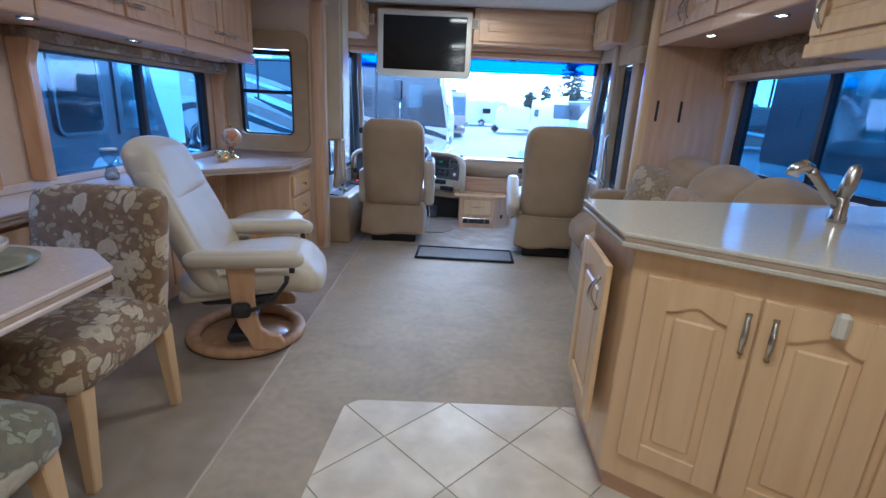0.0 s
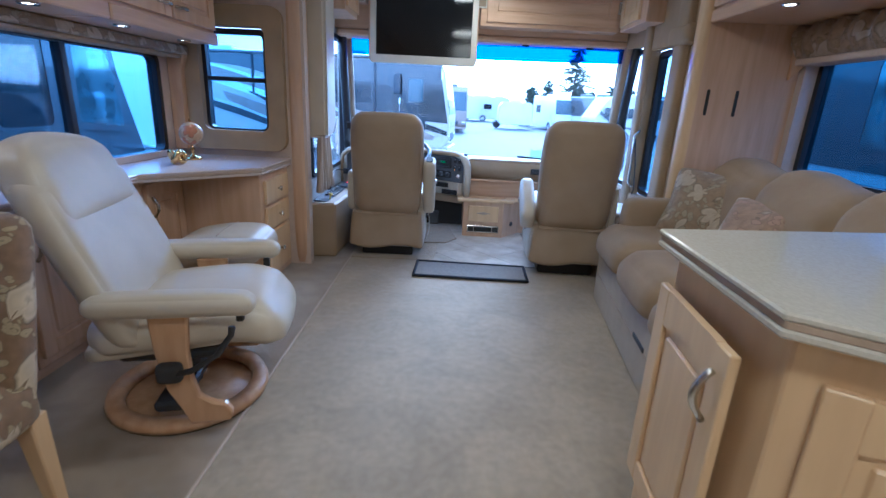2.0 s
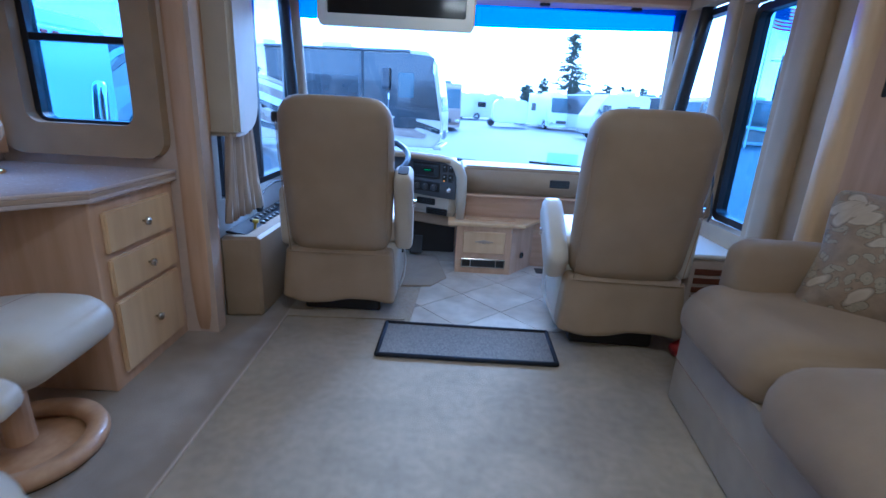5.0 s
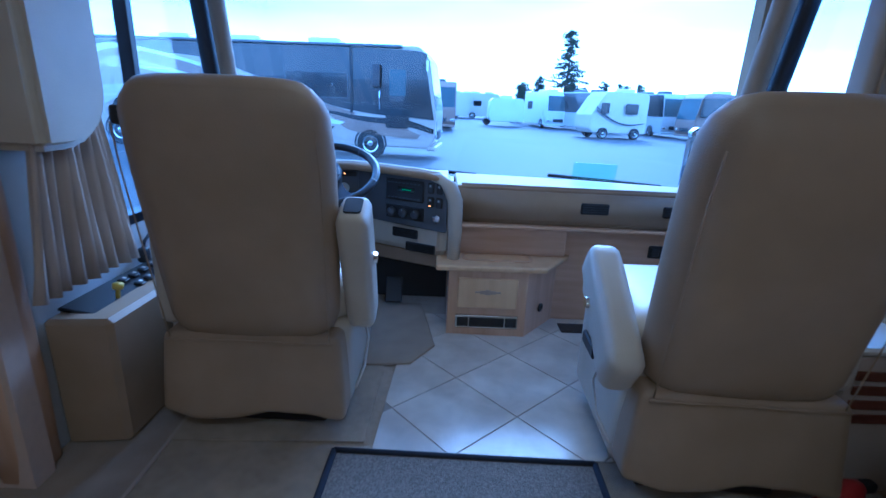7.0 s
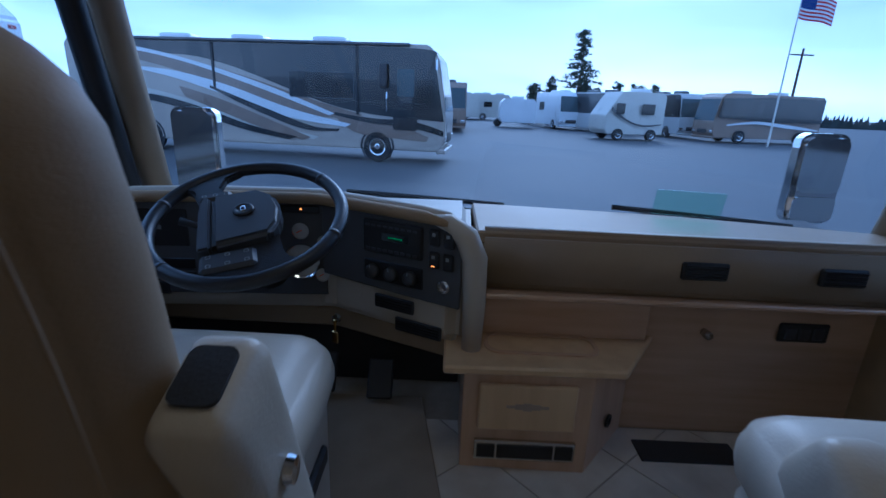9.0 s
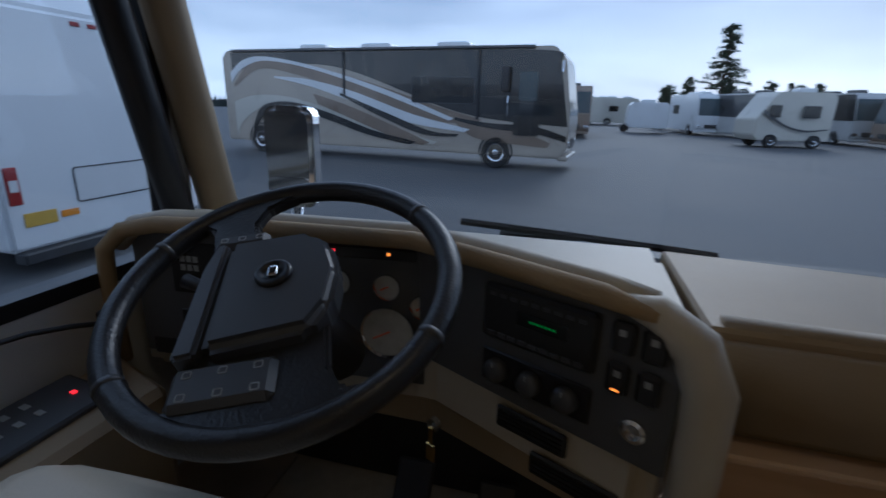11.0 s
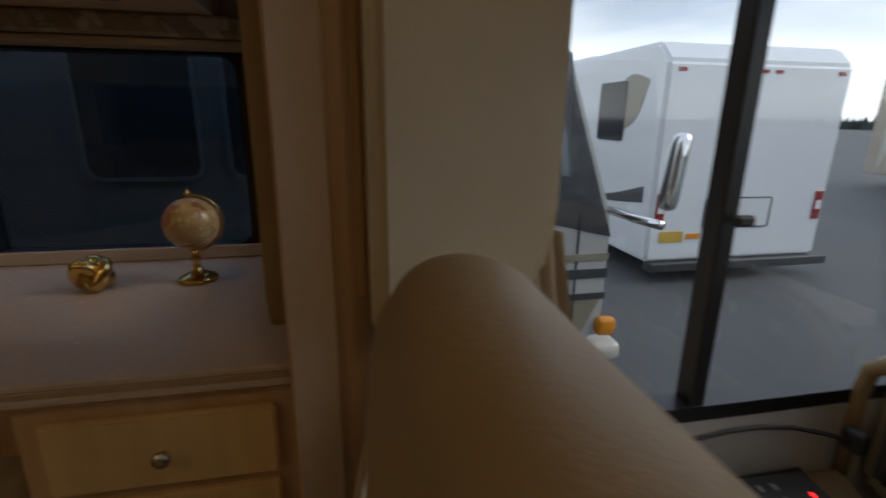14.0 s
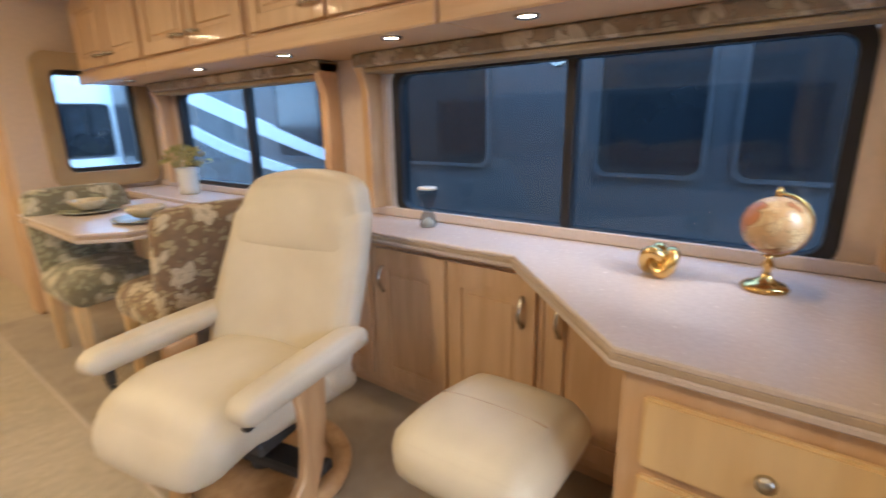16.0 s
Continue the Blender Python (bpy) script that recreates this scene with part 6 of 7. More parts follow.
for gx, gy, r in ((0.615, 0.12, 0.055), (0.615, 0.222, 0.026), (0.69, 0.185, 0.024), (0.68, 0.075, 0.022), (0.51, 0.225, 0.026), (0.40, 0.12, 0.05), (0.33, 0.225, 0.024)):
    d = part("gauge_ring", lathe([(r, 0), (r * 1.08, 0.004), (r * 1.04, 0.012), (r * 0.96, 0.008), (r * 0.96, 0.0)], 28, gm @ Matrix.Translation((gx - 0.015, gy, 0.012))), M["chrome"], gp, "chrome gauge bezel")
    part("dial", lathe([(0.0005, 0.0), (r * 0.96, 0.0), (r * 0.96, 0.004), (0.0005, 0.004)], 28, gm @ Matrix.Translation((gx - 0.015, gy, 0.0125))), M["dial"], gp)
    part("needle", moved(box((-r * 0.65, -0.0015, 0.0), (r * 0.1, 0.0015, 0.002), 0), gm @ Matrix.Translation((gx - 0.015, gy, 0.018)) @ pose(0, 0, 0, 0, 0, 28)), M["needle"], gp)
M["led_red"], M["led_amber"], M["led_green"] = glow("led_red", (1, 0.02, 0.03), 4), glow("led_amber", (1, 0.26, 0.03), 4), glow("led_green", (0.02, 0.7, 0.10), 0.18)
part("warning_strip", moved(box((0.40, 0.278, 0.012), (0.66, 0.302, 0.016), 0.002), gm), M["black"], gp)
for x, mt in ((0.435, "led_amber"), (0.487, "led_red"), (0.603, "led_amber")):
    part("warning_light", moved(box((x - 0.003, 0.289, 0.016), (x + 0.003, 0.294, 0.018), 0.0), gm), M[mt], gp, "lit warning light")
part("display", moved(box((0.10, 0.16, 0.012), (0.25, 0.28, 0.017), 0.004), gm), M["black"], gp)
M["ink"] = material("pale_print", (0.35, 0.36, 0.36), 0.6)
for i in range(6):
    part("print_bar", moved(box((0.125 + 0.016 * (i % 3), 0.235 - 0.02 * (i // 3), 0.017), (0.137 + 0.016 * (i % 3), 0.249 - 0.02 * (i // 3), 0.0176), 0.0), gm), M["ink"], gp)
for z in (0.085, 0.10 - 0.06):
    part("slot", moved(box((0.11, z, 0.012), (0.26, z + 0.035, 0.016), 0.003), gm), M["black"], gp)
radio = part("radio", moved(box((0.165, 0.195, 0.012), (0.37, 0.295, 0.026), 0.006), rm), M["black"], rp, "black radio with small buttons")
part("radio_display", moved(box((0.235, 0.238, 0.026), (0.325, 0.262, 0.0265), 0), rm), M["screen"], radio)
for i in range(7):
    part("digit", moved(box((0.258 + i * 0.007, 0.247, 0.0266), (0.262 + i * 0.007, 0.251, 0.027), 0), rm), M["led_green"], radio)
for i in range(9):
    part("button", moved(box((0.18 + i * 0.02, 0.203, 0.026), (0.194 + i * 0.02, 0.212, 0.029), 0.001), rm), M["grey_plastic"], radio)
    part("button", moved(box((0.18 + i * 0.02, 0.276, 0.026), (0.194 + i * 0.02, 0.283, 0.028), 0.001), rm), M["grey_plastic"], radio)
clim = part("climate_strip", moved(box((0.165, 0.105, 0.012), (0.37, 0.17, 0.018), 0.004), rm), M["black"], rp)
for i in range(3):
    b = lathe([(0.022, 0), (0.021, 0.015), (0.015, 0.02), (0.001, 0.021)], 18, rm @ Matrix.Translation((0.20 + i * 0.065, 0.137, 0.018)))
    part("dial_knob", b, M["grey_plastic"], clim, smooth=True)
    part("mark", moved(box((0.199 + i * 0.065, 0.149, 0.039), (0.202 + i * 0.065, 0.158, 0.040), 0), rm), M["ink"], clim)
for i, (x, y) in enumerate(((0.388, 0.245), (0.432, 0.245), (0.388, 0.18), (0.432, 0.18))):
    sw = part("rocker_switch", moved(box((x, y, 0.012), (x + 0.034, y + 0.05, 0.024), 0.005), rm), M["black"], rp, "black rocker switch")
    part("symbol", moved(box((x + 0.012, y + 0.03, 0.024), (x + 0.022, y + 0.04, 0.0246), 0), rm), M["ink"], sw)
    if i == 2:
        part("lamp", moved(box((x + 0.011, y + 0.007, 0.024), (x + 0.022, y + 0.010, 0.025), 0), rm), M["led_amber"], sw)
part("socket", lathe([(0.018, 0), (0.019, 0.008), (0.013, 0.01), (0.012, 0.002), (0.001, 0.002)], 20, rm @ Matrix.Translation((0.437, 0.13, 0.012))), M["chrome"], rp, "round chrome socket")
for x0, z0, w in ((0.195, 0.012, 0.14), (0.27, -0.05, 0.16)):
    v = part("air_vent", moved(box((x0, z0, -0.002), (x0 + w, z0 + 0.045, 0.008), 0.004), rm), M["black_soft"], dash, "black air vent")
    for i in range(4):
        part("louvre", moved(box((x0 + 0.006, z0 + 0.006 + i * 0.009, 0.008), (x0 + w - 0.006, z0 + 0.010 + i * 0.009, 0.011), 0), rm), M["black"], v)
part("ignition", lathe([(0.016, 0), (0.015, 0.012), (0.008, 0.014), (0.001, 0.014)], 18, rm @ Matrix.Translation((0.04, -0.07, -0.004))), M["chrome"], dash, "chrome ignition lock")
part("key", moved(box((0.034, -0.115, 0.01), (0.045, -0.072, 0.014), 0.002), rm), M["brass"], dash)
part("key_tag", moved(box((0.025, -0.16, 0.006), (0.05, -0.115, 0.012), 0.005), rm), M["brass"], dash)
part("side_vent", moved(box((0.02, -0.005, 0.0), (0.17, 0.04, 0.014), 0.004), gm), M["black_soft"], dash)
# black block closes the footwell; its black stands in for the shade there
part("footwell", box((-1.149, 5.95, 0.004), (0.03, 6.10, 0.37), 0.0), M["black_soft"], dash, "black block standing in for the shade in the footwell")
for x, z in ((-0.45, 0.12), (-0.25, 0.10)):
    part("pedal", moved(box((-0.045, -0.008, -0.07), (0.045, 0.008, 0.07), 0.006), pose(x, 5.80, z, -35, 0, 0)), M["black_soft"], dash)

# ledge under the windscreen
ledge = empty("dash_ledge", label="cream padded ledge under the windscreen with air vents", category="dashboard")
part("top", prism([(0.05, 5.63), (1.375, 5.60), (1.375, 5.79), (0.7, 5.955), (0.05, 6.03)], 0.665, 0.704, 0.006), M["vinyl"], ledge)
part("face", prism([(0.05, 5.612), (1.375, 5.582), (1.375, 5.66), (0.05, 5.69)], 0.53, 0.712, 0.024, seg=4), M["vinyl"], ledge, smooth=True)
for x in (0.63, 1.01):
    v = part("air_vent", box((x, 5.598 - 0.023 * (x - 0.1), 0.596), (x + 0.13, 5.625, 0.648), 0.005), M["black_soft"], ledge, "black air vent")
    for i in range(4):
        part("louvre", box((x + 0.008, 5.593 - 0.023 * (x - 0.1), 0.605 + i * 0.011), (x + 0.122, 5.60, 0.609 + i * 0.011), 0), M["black"], v)
part("trim_rail", box((0.08, 5.585, 0.514), (1.375, 5.72, 0.529), 0.004), M["maple_h"], ledge)
front = empty("kick_board", label="maple front panel with a switch plate and socket", category="panel")
part("panel", box((0.08, 5.715, 0.004), (1.375, 5.74, 0.513), 0.003), M["maple_h"], front)
sw = part("switch_plate", box((1.03, 5.703, 0.36), (1.19, 5.716, 0.425), 0.006), M["black_soft"], front)
for i in range(3):
    part("rocker", box((1.047 + i * 0.044, 5.697, 0.372), (1.082 + i * 0.044, 5.704, 0.413), 0.003), M["grey_plastic"], sw)
part("knob", lathe([(0.012, 0), (0.014, 0.02), (0.012, 0.035), (0.001, 0.036)], 16, plane_at((0.80, 5.714, 0.38), (1, 0, 0))), M["nickel"], front, smooth=True)
part("floor_register", box((0.60, 5.55, 0.004), (0.92, 5.65, 0.012), 0.003), M["black_soft"], front)

bx = empty("console_box", label="maple floor console with a recessed tray and drawer", category="console")
part("body", prism([(0.03, 5.50), (0.40, 5.49), (0.58, 5.71), (0.03, 5.71)], 0.004, 0.335, 0.003), M["maple"], bx)
part("tray_top", prism([(-0.03, 5.465), (0.48, 5.475), (0.64, 5.712), (-0.03, 5.712)], 0.336, 0.362, 0.006), M["pale_maple"], bx)
part("tray_rim", ring_frame(round_rect(0.34, 0.13, 0.05, cx=0.26, cy=5.61), round_rect(0.315, 0.105, 0.04, cx=0.26, cy=5.61), 0.358, 0.368), M["maple_h"], bx)
part("back_shelf", box((0.08, 5.67, 0.362), (0.60, 5.714, 0.513), 0.003), M["maple_h"], bx)
d = part("drawer", box((0.075, 5.482, 0.15), (0.355, 5.496, 0.30), 0.005), M["pale_maple"], bx)
b = bmesh.new()
for i in range(5):
    h = 0.012 - abs(i - 2) * 0.004
    box((0.155 + i * 0.024, 5.479, 0.232 - h), (0.179 + i * 0.024, 5.483, 0.232 + h), 0.0, b)
part("emblem", b, M["edge"], d, "pale inlaid emblem")
r = part("register", box((0.07, 5.478, 0.05), (0.365, 5.494, 0.115), 0.003), M["nickel"], bx, "metal floor register")
for x0, x1 in ((0.078, 0.13), (0.136, 0.30), (0.306, 0.358)):
    part("opening", box((x0, 5.474, 0.06), (x1, 5.479, 0.105), 0.002), M["black"], r)
part("grommet", lathe([(0.022, 0), (0.021, 0.006), (0.012, 0.007), (0.012, 0.001), (0.001, 0.001)], 16, plane_at((0.49, 5.592, 0.12), (0.18, 0.22, 0))), M["black_soft"], bx)

# ---- steering wheel ----
C = Vector((-0.535, 5.475, 0.752))
N = Vector((0, -0.42, 0.907)).normalized()
WX, WY = Vector((1, 0, 0)), Vector((0, 0.907, 0.42)).normalized()
wheel_m = Matrix.Translation(C) @ Matrix((WX, WY, N)).transposed().to_4x4() @ pose(0, 0, 0, 0, 0, 22)
stw = empty("steering_wheel", label="black leather steering wheel with thumb switches", category="steering wheel")
n = 48
rim = tube([(0.232 * math.cos(2 * math.pi * i / n), 0.232 * math.sin(2 * math.pi * i / n), 0.0) for i in range(n)], 0.0175, 12, closed=True)
rim_p = part("rim", moved(rim, wheel_m), M["leather_black"], stw, smooth=True)
for a in (30, 150, 215, 325):
    c, s = math.cos(radians(a)), math.sin(radians(a))
    part("stitch", moved(tube([(0.232 * math.cos(radians(a + d)), 0.232 * math.sin(radians(a + d)), 0) for d in (-1.2, 0, 1.2)], 0.0186, 12), wheel_m), M["grey_plastic"], rim_p, smooth=True)
pad_form = [(-0.080, -0.126), (0.050, -0.114), (0.074, -0.075), (0.083, -0.01), (0.070, 0.045), (0.034, 0.080), (-0.080, 0.078)]
part("hub", prism(pad_form, -0.02, 0.034, 0.012, wheel_m, seg=3), M["grey_plastic"], stw, "dark grey horn pad")
part("hub_side", prism([(-0.112, -0.130), (-0.083, -0.127), (-0.083, 0.078), (-0.100, 0.078), (-0.110, 0.03)], -0.02, 0.030, 0.005, wheel_m, seg=2), M["grey_plastic"], stw)
for outline in (
        [(-0.112, 0.07), (-0.03, 0.07), (-0.052, 0.115), (-0.06, 0.15), (-0.045, 0.19), (0.01, 0.222), (-0.06, 0.226), (-0.16, 0.17), (-0.13, 0.145)],
        [(-0.10, -0.10), (0.065, -0.08), (0.07, -0.155), (0.085, -0.185), (0.145, -0.182), (0.07, -0.222), (-0.05, -0.228), (-0.145, -0.182), (-0.10, -0.18), (-0.095, -0.15)]):
    part("spoke", prism(outline, -0.014, 0.008, 0.005, wheel_m, seg=2), M["leather_black"], stw)
for x0, x1, y0, y1, cols, rows in ((-0.112, -0.032, 0.084, 0.116, 3, 1), (-0.110, 0.012, -0.190, -0.131, 3, 2)):
    pad = part("switch_pad", moved(box((x0, y0, -0.005), (x1, y1, 0.018), 0.008), wheel_m), M["grey_plastic"], stw)
    for i in range(cols):
        for j in range(rows):
            cx, cy = x0 + (x1 - x0) * (i + 0.5) / cols, y0 + (y1 - y0) * (j + 0.5) / rows
            part("symbol", moved(ring_frame(round_rect(0.011, 0.010, 0.002, cx=cx, cy=cy), round_rect(0.008, 0.007, 0.001, cx=cx, cy=cy), 0.018, 0.0186), wheel_m), M["ink"], pad)
b = lathe([(0.026, 0), (0.024, 0.006), (0.017, 0.008), (0.016, 0.004), (0.001, 0.004)], 24, wheel_m @ Matrix.Translation((-0.004, -0.012, 0.033)))
em = part("emblem_ring", b, M["black"], stw, smooth=True)
part("emblem", moved(soft((-0.004, -0.012, 0.039), (0.013, 0.020, 0.006), 0.004, n=4), wheel_m), M["chrome"], em, "small chrome emblem")
part("column", tube([C - N * 0.02, C - N * 0.10 + Vector((-0.02, 0.02, 0)), C - N * 0.24 + Vector((-0.03, 0.10, 0))], [0.04, 0.045, 0.055], 16), M["black_soft"], stw, "black steering column", True)
part("stalk", tube([C - N * 0.06 + WX * -0.05, C - N * 0.03 + WX * -0.15, C - N * 0.02 + WX * -0.18], [0.008, 0.009, 0.012], 8), M["black_soft"], stw, smooth=True)

# ---- driver's side console ----
con = empty("side_console", label="beige side console with a black switch panel", category="console")
part("body", prism([(-1.145, 4.66), (-0.96, 4.68), (-0.93, 5.62), (-1.145, 5.70)], 0.004, 0.425, 0.015), M["vinyl"], con)
cm = Matrix.Translation((-1.14, 4.72, 0.428)) @ pose(0, 0, 0, 0, 8, 0)
sp = part("switch_panel", moved(box((0.0, 0.0, 0.0), (0.155, 0.86, 0.012), 0.004), cm), M["black"], con, "black switch panel")
for i in range(7):
    for j in range(2):
        k = part("toggle_switch", moved(box((0.03 + j * 0.055, 0.22 + i * 0.055, 0.012), (0.06 + j * 0.055, 0.25 + i * 0.055, 0.024), 0.004), cm), M["black_soft"], sp)
        part("symbol", moved(box((0.038 + j * 0.055, 0.236 + i * 0.055, 0.024), (0.050 + j * 0.055, 0.245 + i * 0.055, 0.0246), 0), cm), M["white_plastic"], k)
pod = part("shift_pod", moved(box((0.02, 0.62, 0.012), (0.14, 0.84, 0.03), 0.005), cm), M["grey_plastic"], sp, "grey keypad")
for i in range(3):
    for j in range(2):
        part("key", moved(box((0.045 + j * 0.035, 0.66 + i * 0.035, 0.03), (0.06 + j * 0.035, 0.672 + i * 0.035, 0.032), 0), cm), M["ink"], pod)
part("keypad_light", moved(box((0.078, 0.797, 0.03), (0.089, 0.807, 0.033), 0.002), cm), M["led_red"], pod, "lit red key")
M["yellow"] = material("yellow_plastic", (0.55, 0.42, 0.03), 0.4)
part("parking_brake", lathe([(0.007, 0.012), (0.007, 0.04), (0.016, 0.045), (0.016, 0.06), (0.001, 0.062)], 12, cm @ Matrix.Translation((0.10, 0.12, 0))), M["yellow"], con, "yellow parking brake knob", True)
mic = empty("radio_microphone", label="black hand microphone with a looped cord", category="microphone")
part("handset", soft((-1.115, 5.115, 0.478), (0.036, 0.042, 0.058), 0.014, n=6), M["black_soft"], mic, smooth=True)
part("cord", tube([(-1.115, 5.115, 0.50), (-1.12, 5.14, 0.525), (-1.125, 5.20, 0.548), (-1.127, 5.27, 0.562), (-1.127, 5.35, 0.572), (-1.125, 5.43, 0.574), (-1.12, 5.51, 0.566), (-1.105, 5.58, 0.552), (-1.09, 5.64, 0.535)], 0.0055, 8), M["black_soft"], mic, smooth=True)
part("clip", soft((-1.09, 5.65, 0.535), (0.05, 0.03, 0.05), 0.01, n=5), M["black_soft"], mic)
thing("window_latch", box((-1.135, 5.275, 1.02), (-1.115, 5.315, 1.04), 0.005), M["black_soft"], "small black window latch", "latch")

# ---- shade box and curtain by the driver ----
sb = empty("shade_box", label="cream padded box that hides the rolled side shade", category="shade box")
corner = [(4.716 + 0.16 * math.sin(radians(a)), 1.065 - 0.16 * math.cos(radians(a))) for a in range(0, 91, 15)]
part("box", prism([(4.614, 0.905), *corner, (4.876, 2.11), (4.614, 2.11)], -1.149, -0.99, 0.022, plane_at((0, 0, 0), (0, 1, 0)), seg=3), M["leather"], sb)
part("end_strip", box((-1.149, 4.598, 0.93), (-1.11, 4.612, 2.10), 0.003), M["chair_wood"], sb, "narrow wooden edge strip")


def curtain(name, x, y0, y1, z0, z1, n=60, depth=0.022, label="", taper=0.0, folds=9):
    b = bmesh.new()
    cols = []
    for i in range(n + 1):
        u = i / n
        col = []
        for j in range(7):
            v = j / 6
            y = y0 + (y1 - y0) * u
            mid = (y0 + y1) / 2
            y = mid + (y - mid) * (1 - taper * v)
            d = depth * (1 - 0.5 * v) * math.sin(u * folds * 2 * math.pi + 0.6 * math.sin(v * 3)) + 0.008 * math.sin(u * 17 + v * 2)
            col.append(b.verts.new((x + d, y, z0 + (z1 - z0) * v)))
        cols.append(col)
    for a, c in zip(cols, cols[1:]):
        for j in range(6):
            b.faces.new((a[j], c[j], c[j + 1], a[j + 1]))
    geo = bmesh.ops.extrude_face_region(b, geom=b.faces[:])
    bmesh.ops.translate(b, vec=(0.003, 0, 0), verts=[v for v in geo["geom"] if isinstance(v, bmesh.types.BMVert)])
    bmesh.ops.recalc_face_normals(b, faces=b.faces[:])
    return thing(name, b, M["curtain"], label, "curtain", smooth=True)


curtain("curtain", -1.06, 4.56, 5.0, 0.52, 1.04, depth=0.026, label="gathered tan curtain hanging below the shade box", taper=0.42, folds=9)

# ---- overhead at the front ----
tv = empty("television", label="flat black television in a beige frame", category="television")
part("cabinet", box((-0.84, 5.41, 1.52), (0.06, 5.549, 2.08), 0.006), M["maple_h"], tv)
part("frame", ring_frame(round_rect(0.865, 0.58, 0.02, cx=-0.385, cy=1.775), round_rect(0.78, 0.475, 0.012, cx=-0.385, cy=1.785), 0.0, 0.045, plane_at((0, 5.409, 0), (1, 0, 0))), M["white_plastic"], tv, "beige television frame")
part("screen", box((-0.775, 5.395, 1.548), (0.005, 5.408, 2.022), 0.004), M["screen"], tv, "dark glossy screen")
for x0, x1 in ((0.12, 1.16),):
    c = empty("front_cabinet", label="maple overhead cabinet beside the television", category="cabinet")
    part("body", box((x0 - 0.05, 5.40, 1.80), (x1 + 0.03, 5.549, 2.115), 0.004), M["maple_h"], c)
    door_panel(c, plane_at((x0, 5.40, 1.83), (1, 0, 0)), x1 - x0, 0.25, "maple_h", arch=False)
for x in (-0.90, 0.075, 1.20):
    sp = empty("speaker", label="small square speaker grille on the cabinet", category="speaker", group="overhead speakers")
    part("frame", box((x - 0.035, 5.385, 1.93), (x + 0.04, 5.399, 2.02), 0.004), M["white_plastic"], sp)
    part("grille", box((x - 0.026, 5.380, 1.94), (x + 0.031, 5.386, 2.01), 0.002), M["sofa_base"], sp)
    part("mount", box((x - 0.03, 5.398, 1.94), (x + 0.03, 5.5495, 2.01), 0.0), M["maple_h"], sp)
for x0, x1 in ((-1.14, -0.93), (1.20, 1.395)):
    c = empty("corner_overhead", label="maple corner overhead cabinet by the side window", category="cabinet", group="corner overhead cabinets")
    part("body", box((x0, 4.86 if x0 > 0 else 4.95, 1.80), (x1, 5.395, 2.115), 0.004), M["maple"], c)
    xx, al = (x0, (0, -1, 0)) if x0 > 0 else (x1, (0, 1, 0))
    y = 5.37 if x0 > 0 else 4.98
    door_panel(c, plane_at((xx, y, 1.83), al), 0.40, 0.26, "pale_maple", arch=False)
soffit = thing("trim_soffit", box((-1.14, 5.555, 1.70), (1.40, 5.80, 1.758), 0.015), M["maple_h"], "maple soffit over the windscreen", "soffit", kind="structure")
for x in (0.45, 1.0):
    thing("visor_clip", box((x, 5.60, 1.684), (x + 0.06, 5.63, 1.6995), 0.004), M["black_soft"], "small black clip under the soffit", "clip", "visor clips")

# ---- entry side ----
dr = empty("entry_trim", label="tan moulded trim column by the entrance door", category="trim")
part("column", soft((1.315, 4.46, 1.06), (0.07, 0.15, 2.10), 0.03, n=6), M["tan_trim"], dr, smooth=True)
part("capital", soft((1.315, 4.46, 1.66), (0.10, 0.30, 0.12), 0.03, n=8), M["tan_trim"], dr, smooth=True)
part("divider", soft((1.325, 5.06, 1.06), (0.05, 0.10, 2.10), 0.025, n=6), M["vinyl"], dr, smooth=True)
rail = empty("grab_handle", label="slim chrome grab rail beside the entrance", category="handle")
part("rail", tube([(1.33, 4.98, 0.62), (1.30, 4.98, 0.66), (1.30, 4.98, 1.02), (1.33, 4.98, 1.06)], 0.009, 10), M["chrome"], rail, smooth=True)
part("foot", lathe([(0.02, 0), (0.02, 0.006), (0.01, 0.01)], 14, plane_at((1.336, 4.98, 0.62), (0, -1, 0))), M["chrome"], rail)
part("cable", tube([(1.31, 5.0, 1.02), (1.32, 4.93, 0.8), (1.31, 4.86, 0.62), (1.30, 4.86, 0.58)], 0.005, 8), M["black_soft"], rail)
en = empty("entry_cabinet", label="white entry cabinet with slatted brown vents", category="cabinet")
part("body", box((1.10, 4.58, 0.004), (1.383, 4.98, 0.46), 0.012), M["curtain"], en)
part("top", box((1.09, 4.57, 0.461), (1.388, 4.99, 0.485), 0.008), M["white_plastic"], en)
M["mahogany"] = material("dark_red_wood", (0.16, 0.055, 0.03), 0.35, spread=0.3, stretch=(2, 2, 12))
for i in range(4):
    part("slat", box((1.13, 4.572, 0.25 + i * 0.045), (1.36, 4.5795, 0.28 + i * 0.045), 0.003), M["mahogany"], en)
fe = empty("fire_extinguisher", (1.05, 4.47, 0.004), label="small red fire extinguisher lying by the seat", category="extinguisher")
part("cylinder", lathe([(0.03, 0), (0.034, 0.01), (0.034, 0.12), (0.02, 0.15), (0.012, 0.155)], 16, pose(0, 0, 0.035, 0, 72, 20) @ Matrix.Translation((0, 0, 0))), M["red_plastic"], fe, smooth=True)
part("valve", soft((0.155, 0.05, 0.08), (0.05, 0.03, 0.035), 0.01, n=4), M["black_soft"], fe)

# ---- rugs ----
mat_e = empty("door_mat", label="grey woven mat with a black bound edge", category="mat")
mo = [(-0.335, 4.35), (0.475, 4.335), (0.488, 4.65), (-0.325, 4.672)]
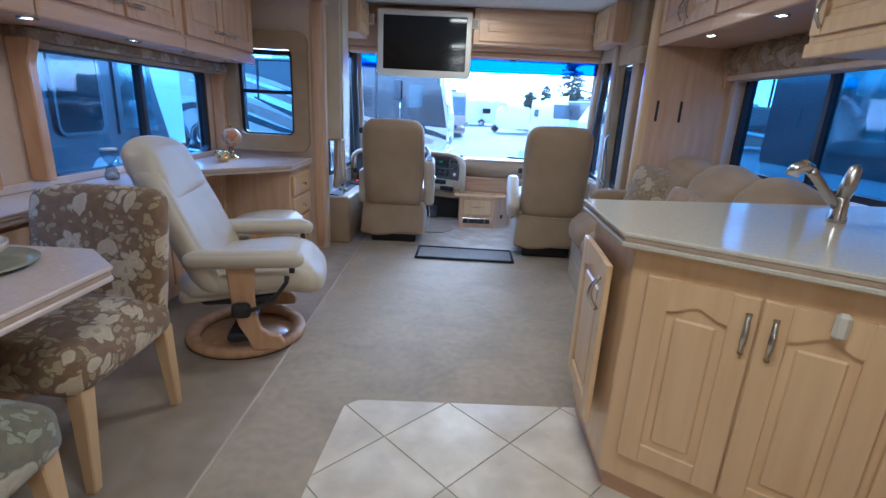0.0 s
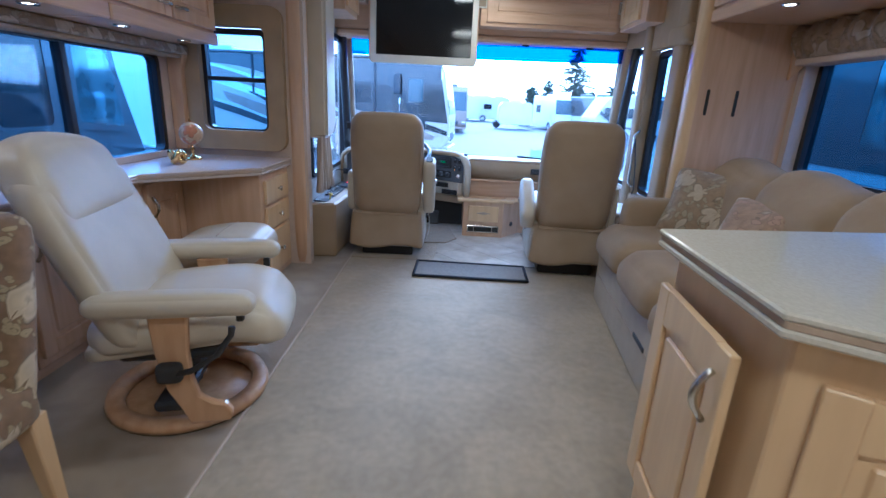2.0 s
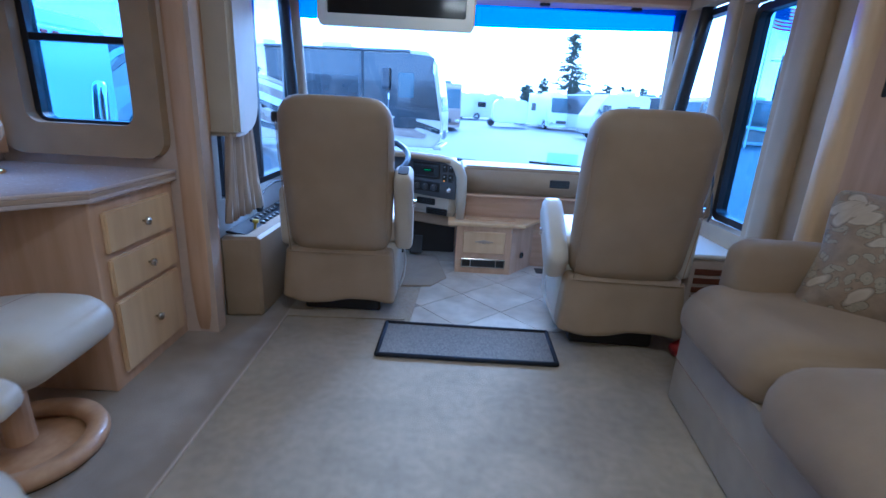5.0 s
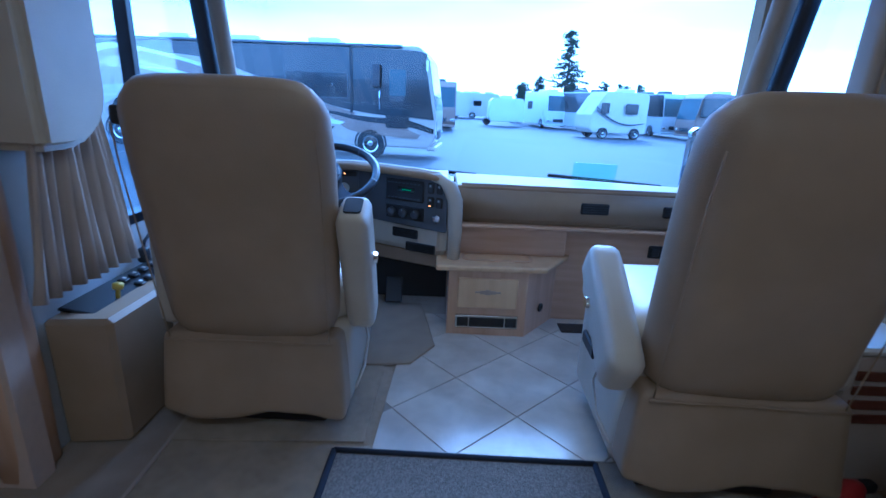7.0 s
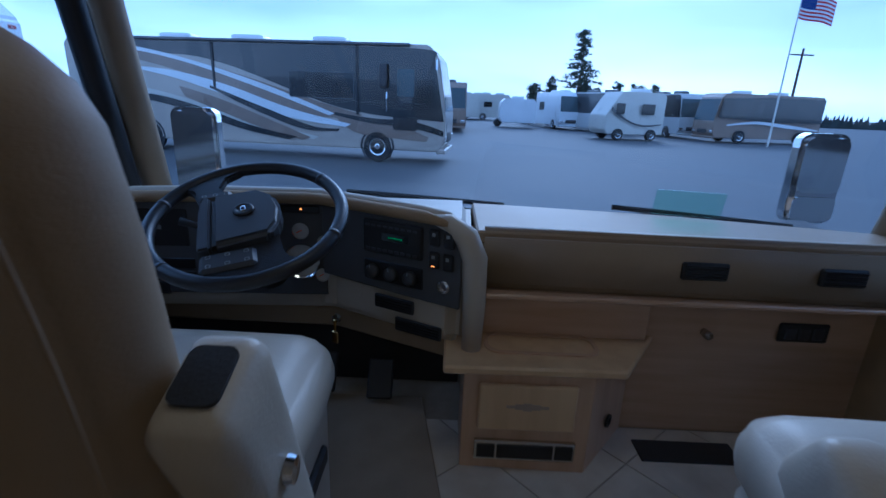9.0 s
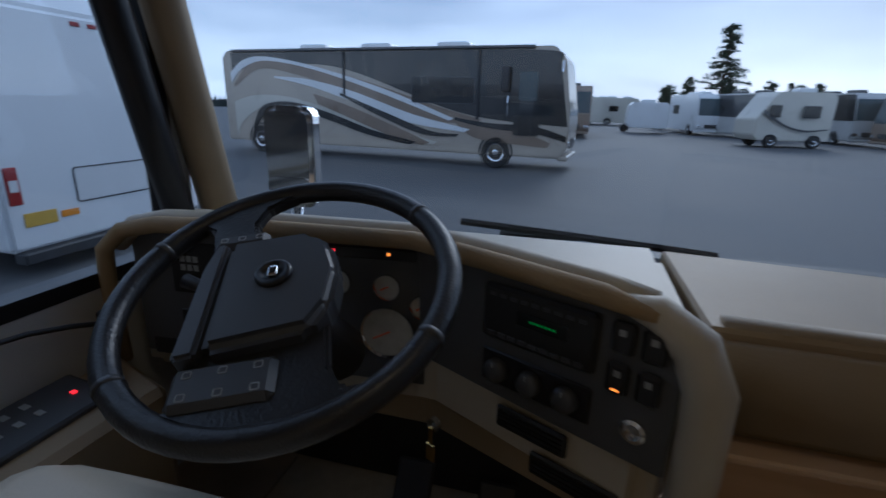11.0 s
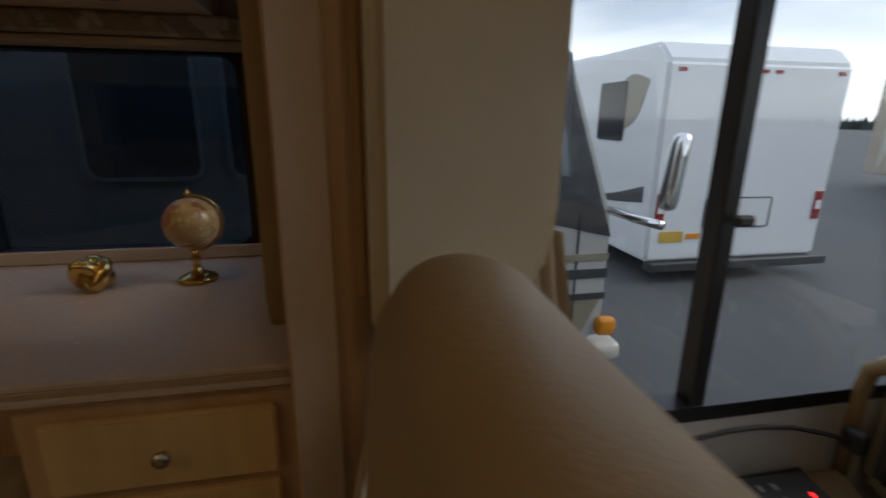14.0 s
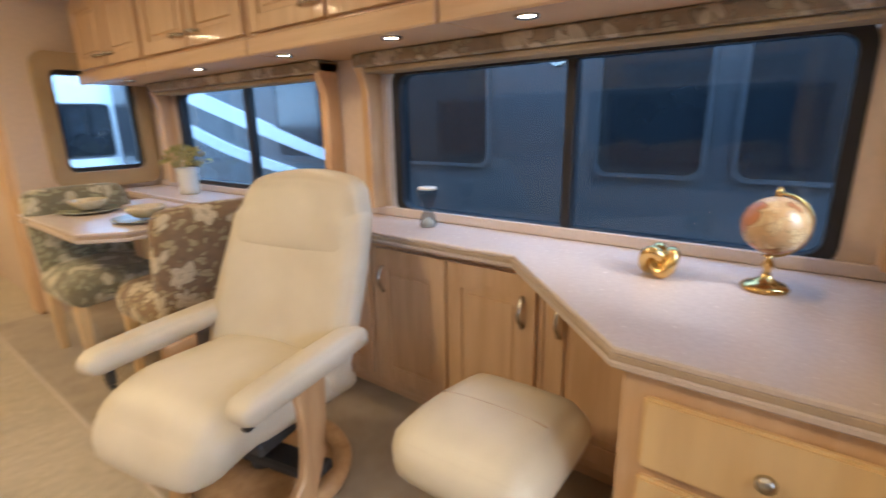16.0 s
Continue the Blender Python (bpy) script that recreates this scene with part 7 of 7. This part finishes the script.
M["mat"] = material("mat_weave", (0.28, 0.25, 0.215), 0.9, second=(0.15, 0.135, 0.115), scale=140, bump=0.8, bump_scale=300)
M["navy"] = material("dark_binding", (0.02, 0.024, 0.04), 0.8, bump=0.3)
part("weave", prism(mo, 0.004, 0.012, 0.002), M["mat"], mat_e)
for i in range(4):
    a, c = mo[i], mo[(i + 1) % 4]
    part("binding", tube([(a[0], a[1], 0.011), (c[0], c[1], 0.011)], 0.011, 8), M["navy"], mat_e, smooth=True)
thing("floor_mat", prism([(-0.60, 5.14), (-0.12, 5.20), (-0.02, 5.36), (-0.10, 5.82), (-0.60, 5.82)], 0.008, 0.018, 0.004), M["sofa_base"], "grey-beige carpet mat in the driver's footwell", "mat")
thing("floor_rug_edge", prism([(-0.86, 4.70), (-0.24, 4.72), (-0.22, 5.5), (-0.86, 5.5)], 0.0045, 0.0085, 0.0), M["carpet"], "carpet under the driver's seat", "carpet")


# ---- floor tiles, laid on the diagonal ----
def clip(poly, region):
    """The part of a convex polygon inside a convex counter-clockwise region."""
    out = poly
    for (ax, ay), (bx, by) in zip(region, region[1:] + region[:1]):
        inp, out = out, []
        for (px, py), (qx, qy) in zip(inp, inp[1:] + inp[:1]):
            sp = (bx - ax) * (py - ay) - (by - ay) * (px - ax)
            sq = (bx - ax) * (qy - ay) - (by - ay) * (qx - ax)
            if sp >= 0:
                out.append((px, py))
            if sp * sq < 0:
                k = sp / (sp - sq)
                out.append((px + (qx - px) * k, py + (qy - py) * k))
        if not out:
            return []
    return out


def tiled(name, region, origin, side, angle, label):
    t = empty(name, label=label, category="floor", kind="structure")
    part("grout", prism(region, 0.001, 0.0045), M["grout"], t)
    c, s = math.cos(radians(angle)), math.sin(radians(angle))
    for i in range(-9, 10):
        for j in range(-9, 10):
            g = 0.0022
            sq = [(i * side + g, j * side + g), ((i + 1) * side - g, j * side + g), ((i + 1) * side - g, (j + 1) * side - g), (i * side + g, (j + 1) * side - g)]
            quad = clip([(origin[0] + x * c - y * s, origin[1] + x * s + y * c) for x, y in sq], region)
            if len(quad) >= 3 and abs(sum(a[0] * b[1] - b[0] * a[1] for a, b in zip(quad, quad[1:] + quad[:1]))) > 0.002:
                part("tile", prism(quad, 0.002, 0.0075, 0.0008), M["tile"], t)


tiled("floor_tiles_kitchen", [(-0.60, -1.8), (0.62, -1.8), (0.62, 2.345), (-0.42, 2.318), (-0.475, 2.27), (-0.50, 1.86)], (-0.283, 2.093), 0.337, 45, "beige marbled ceramic tiles laid diagonally")
tiled("floor_tiles_cab", [(-0.21, 4.69), (0.55, 4.67), (1.10, 5.0), (1.36, 5.2), (1.36, 5.71), (-0.15, 5.71)], (0.042, 4.666), 0.318, 41.5, "beige marbled tiles between the front seats")

# pale green sheet added against the windscreen for a green reflection in it
g = ws_sheet(0.66, 0.87, 0.715, 0.80, 4, -0.03)
thing("windscreen_reflection_sheet", g, glass("green_reflection_film", (0.80, 0.95, 0.89)), "pale green clear sheet standing in for a reflection in the windscreen", "sheet")
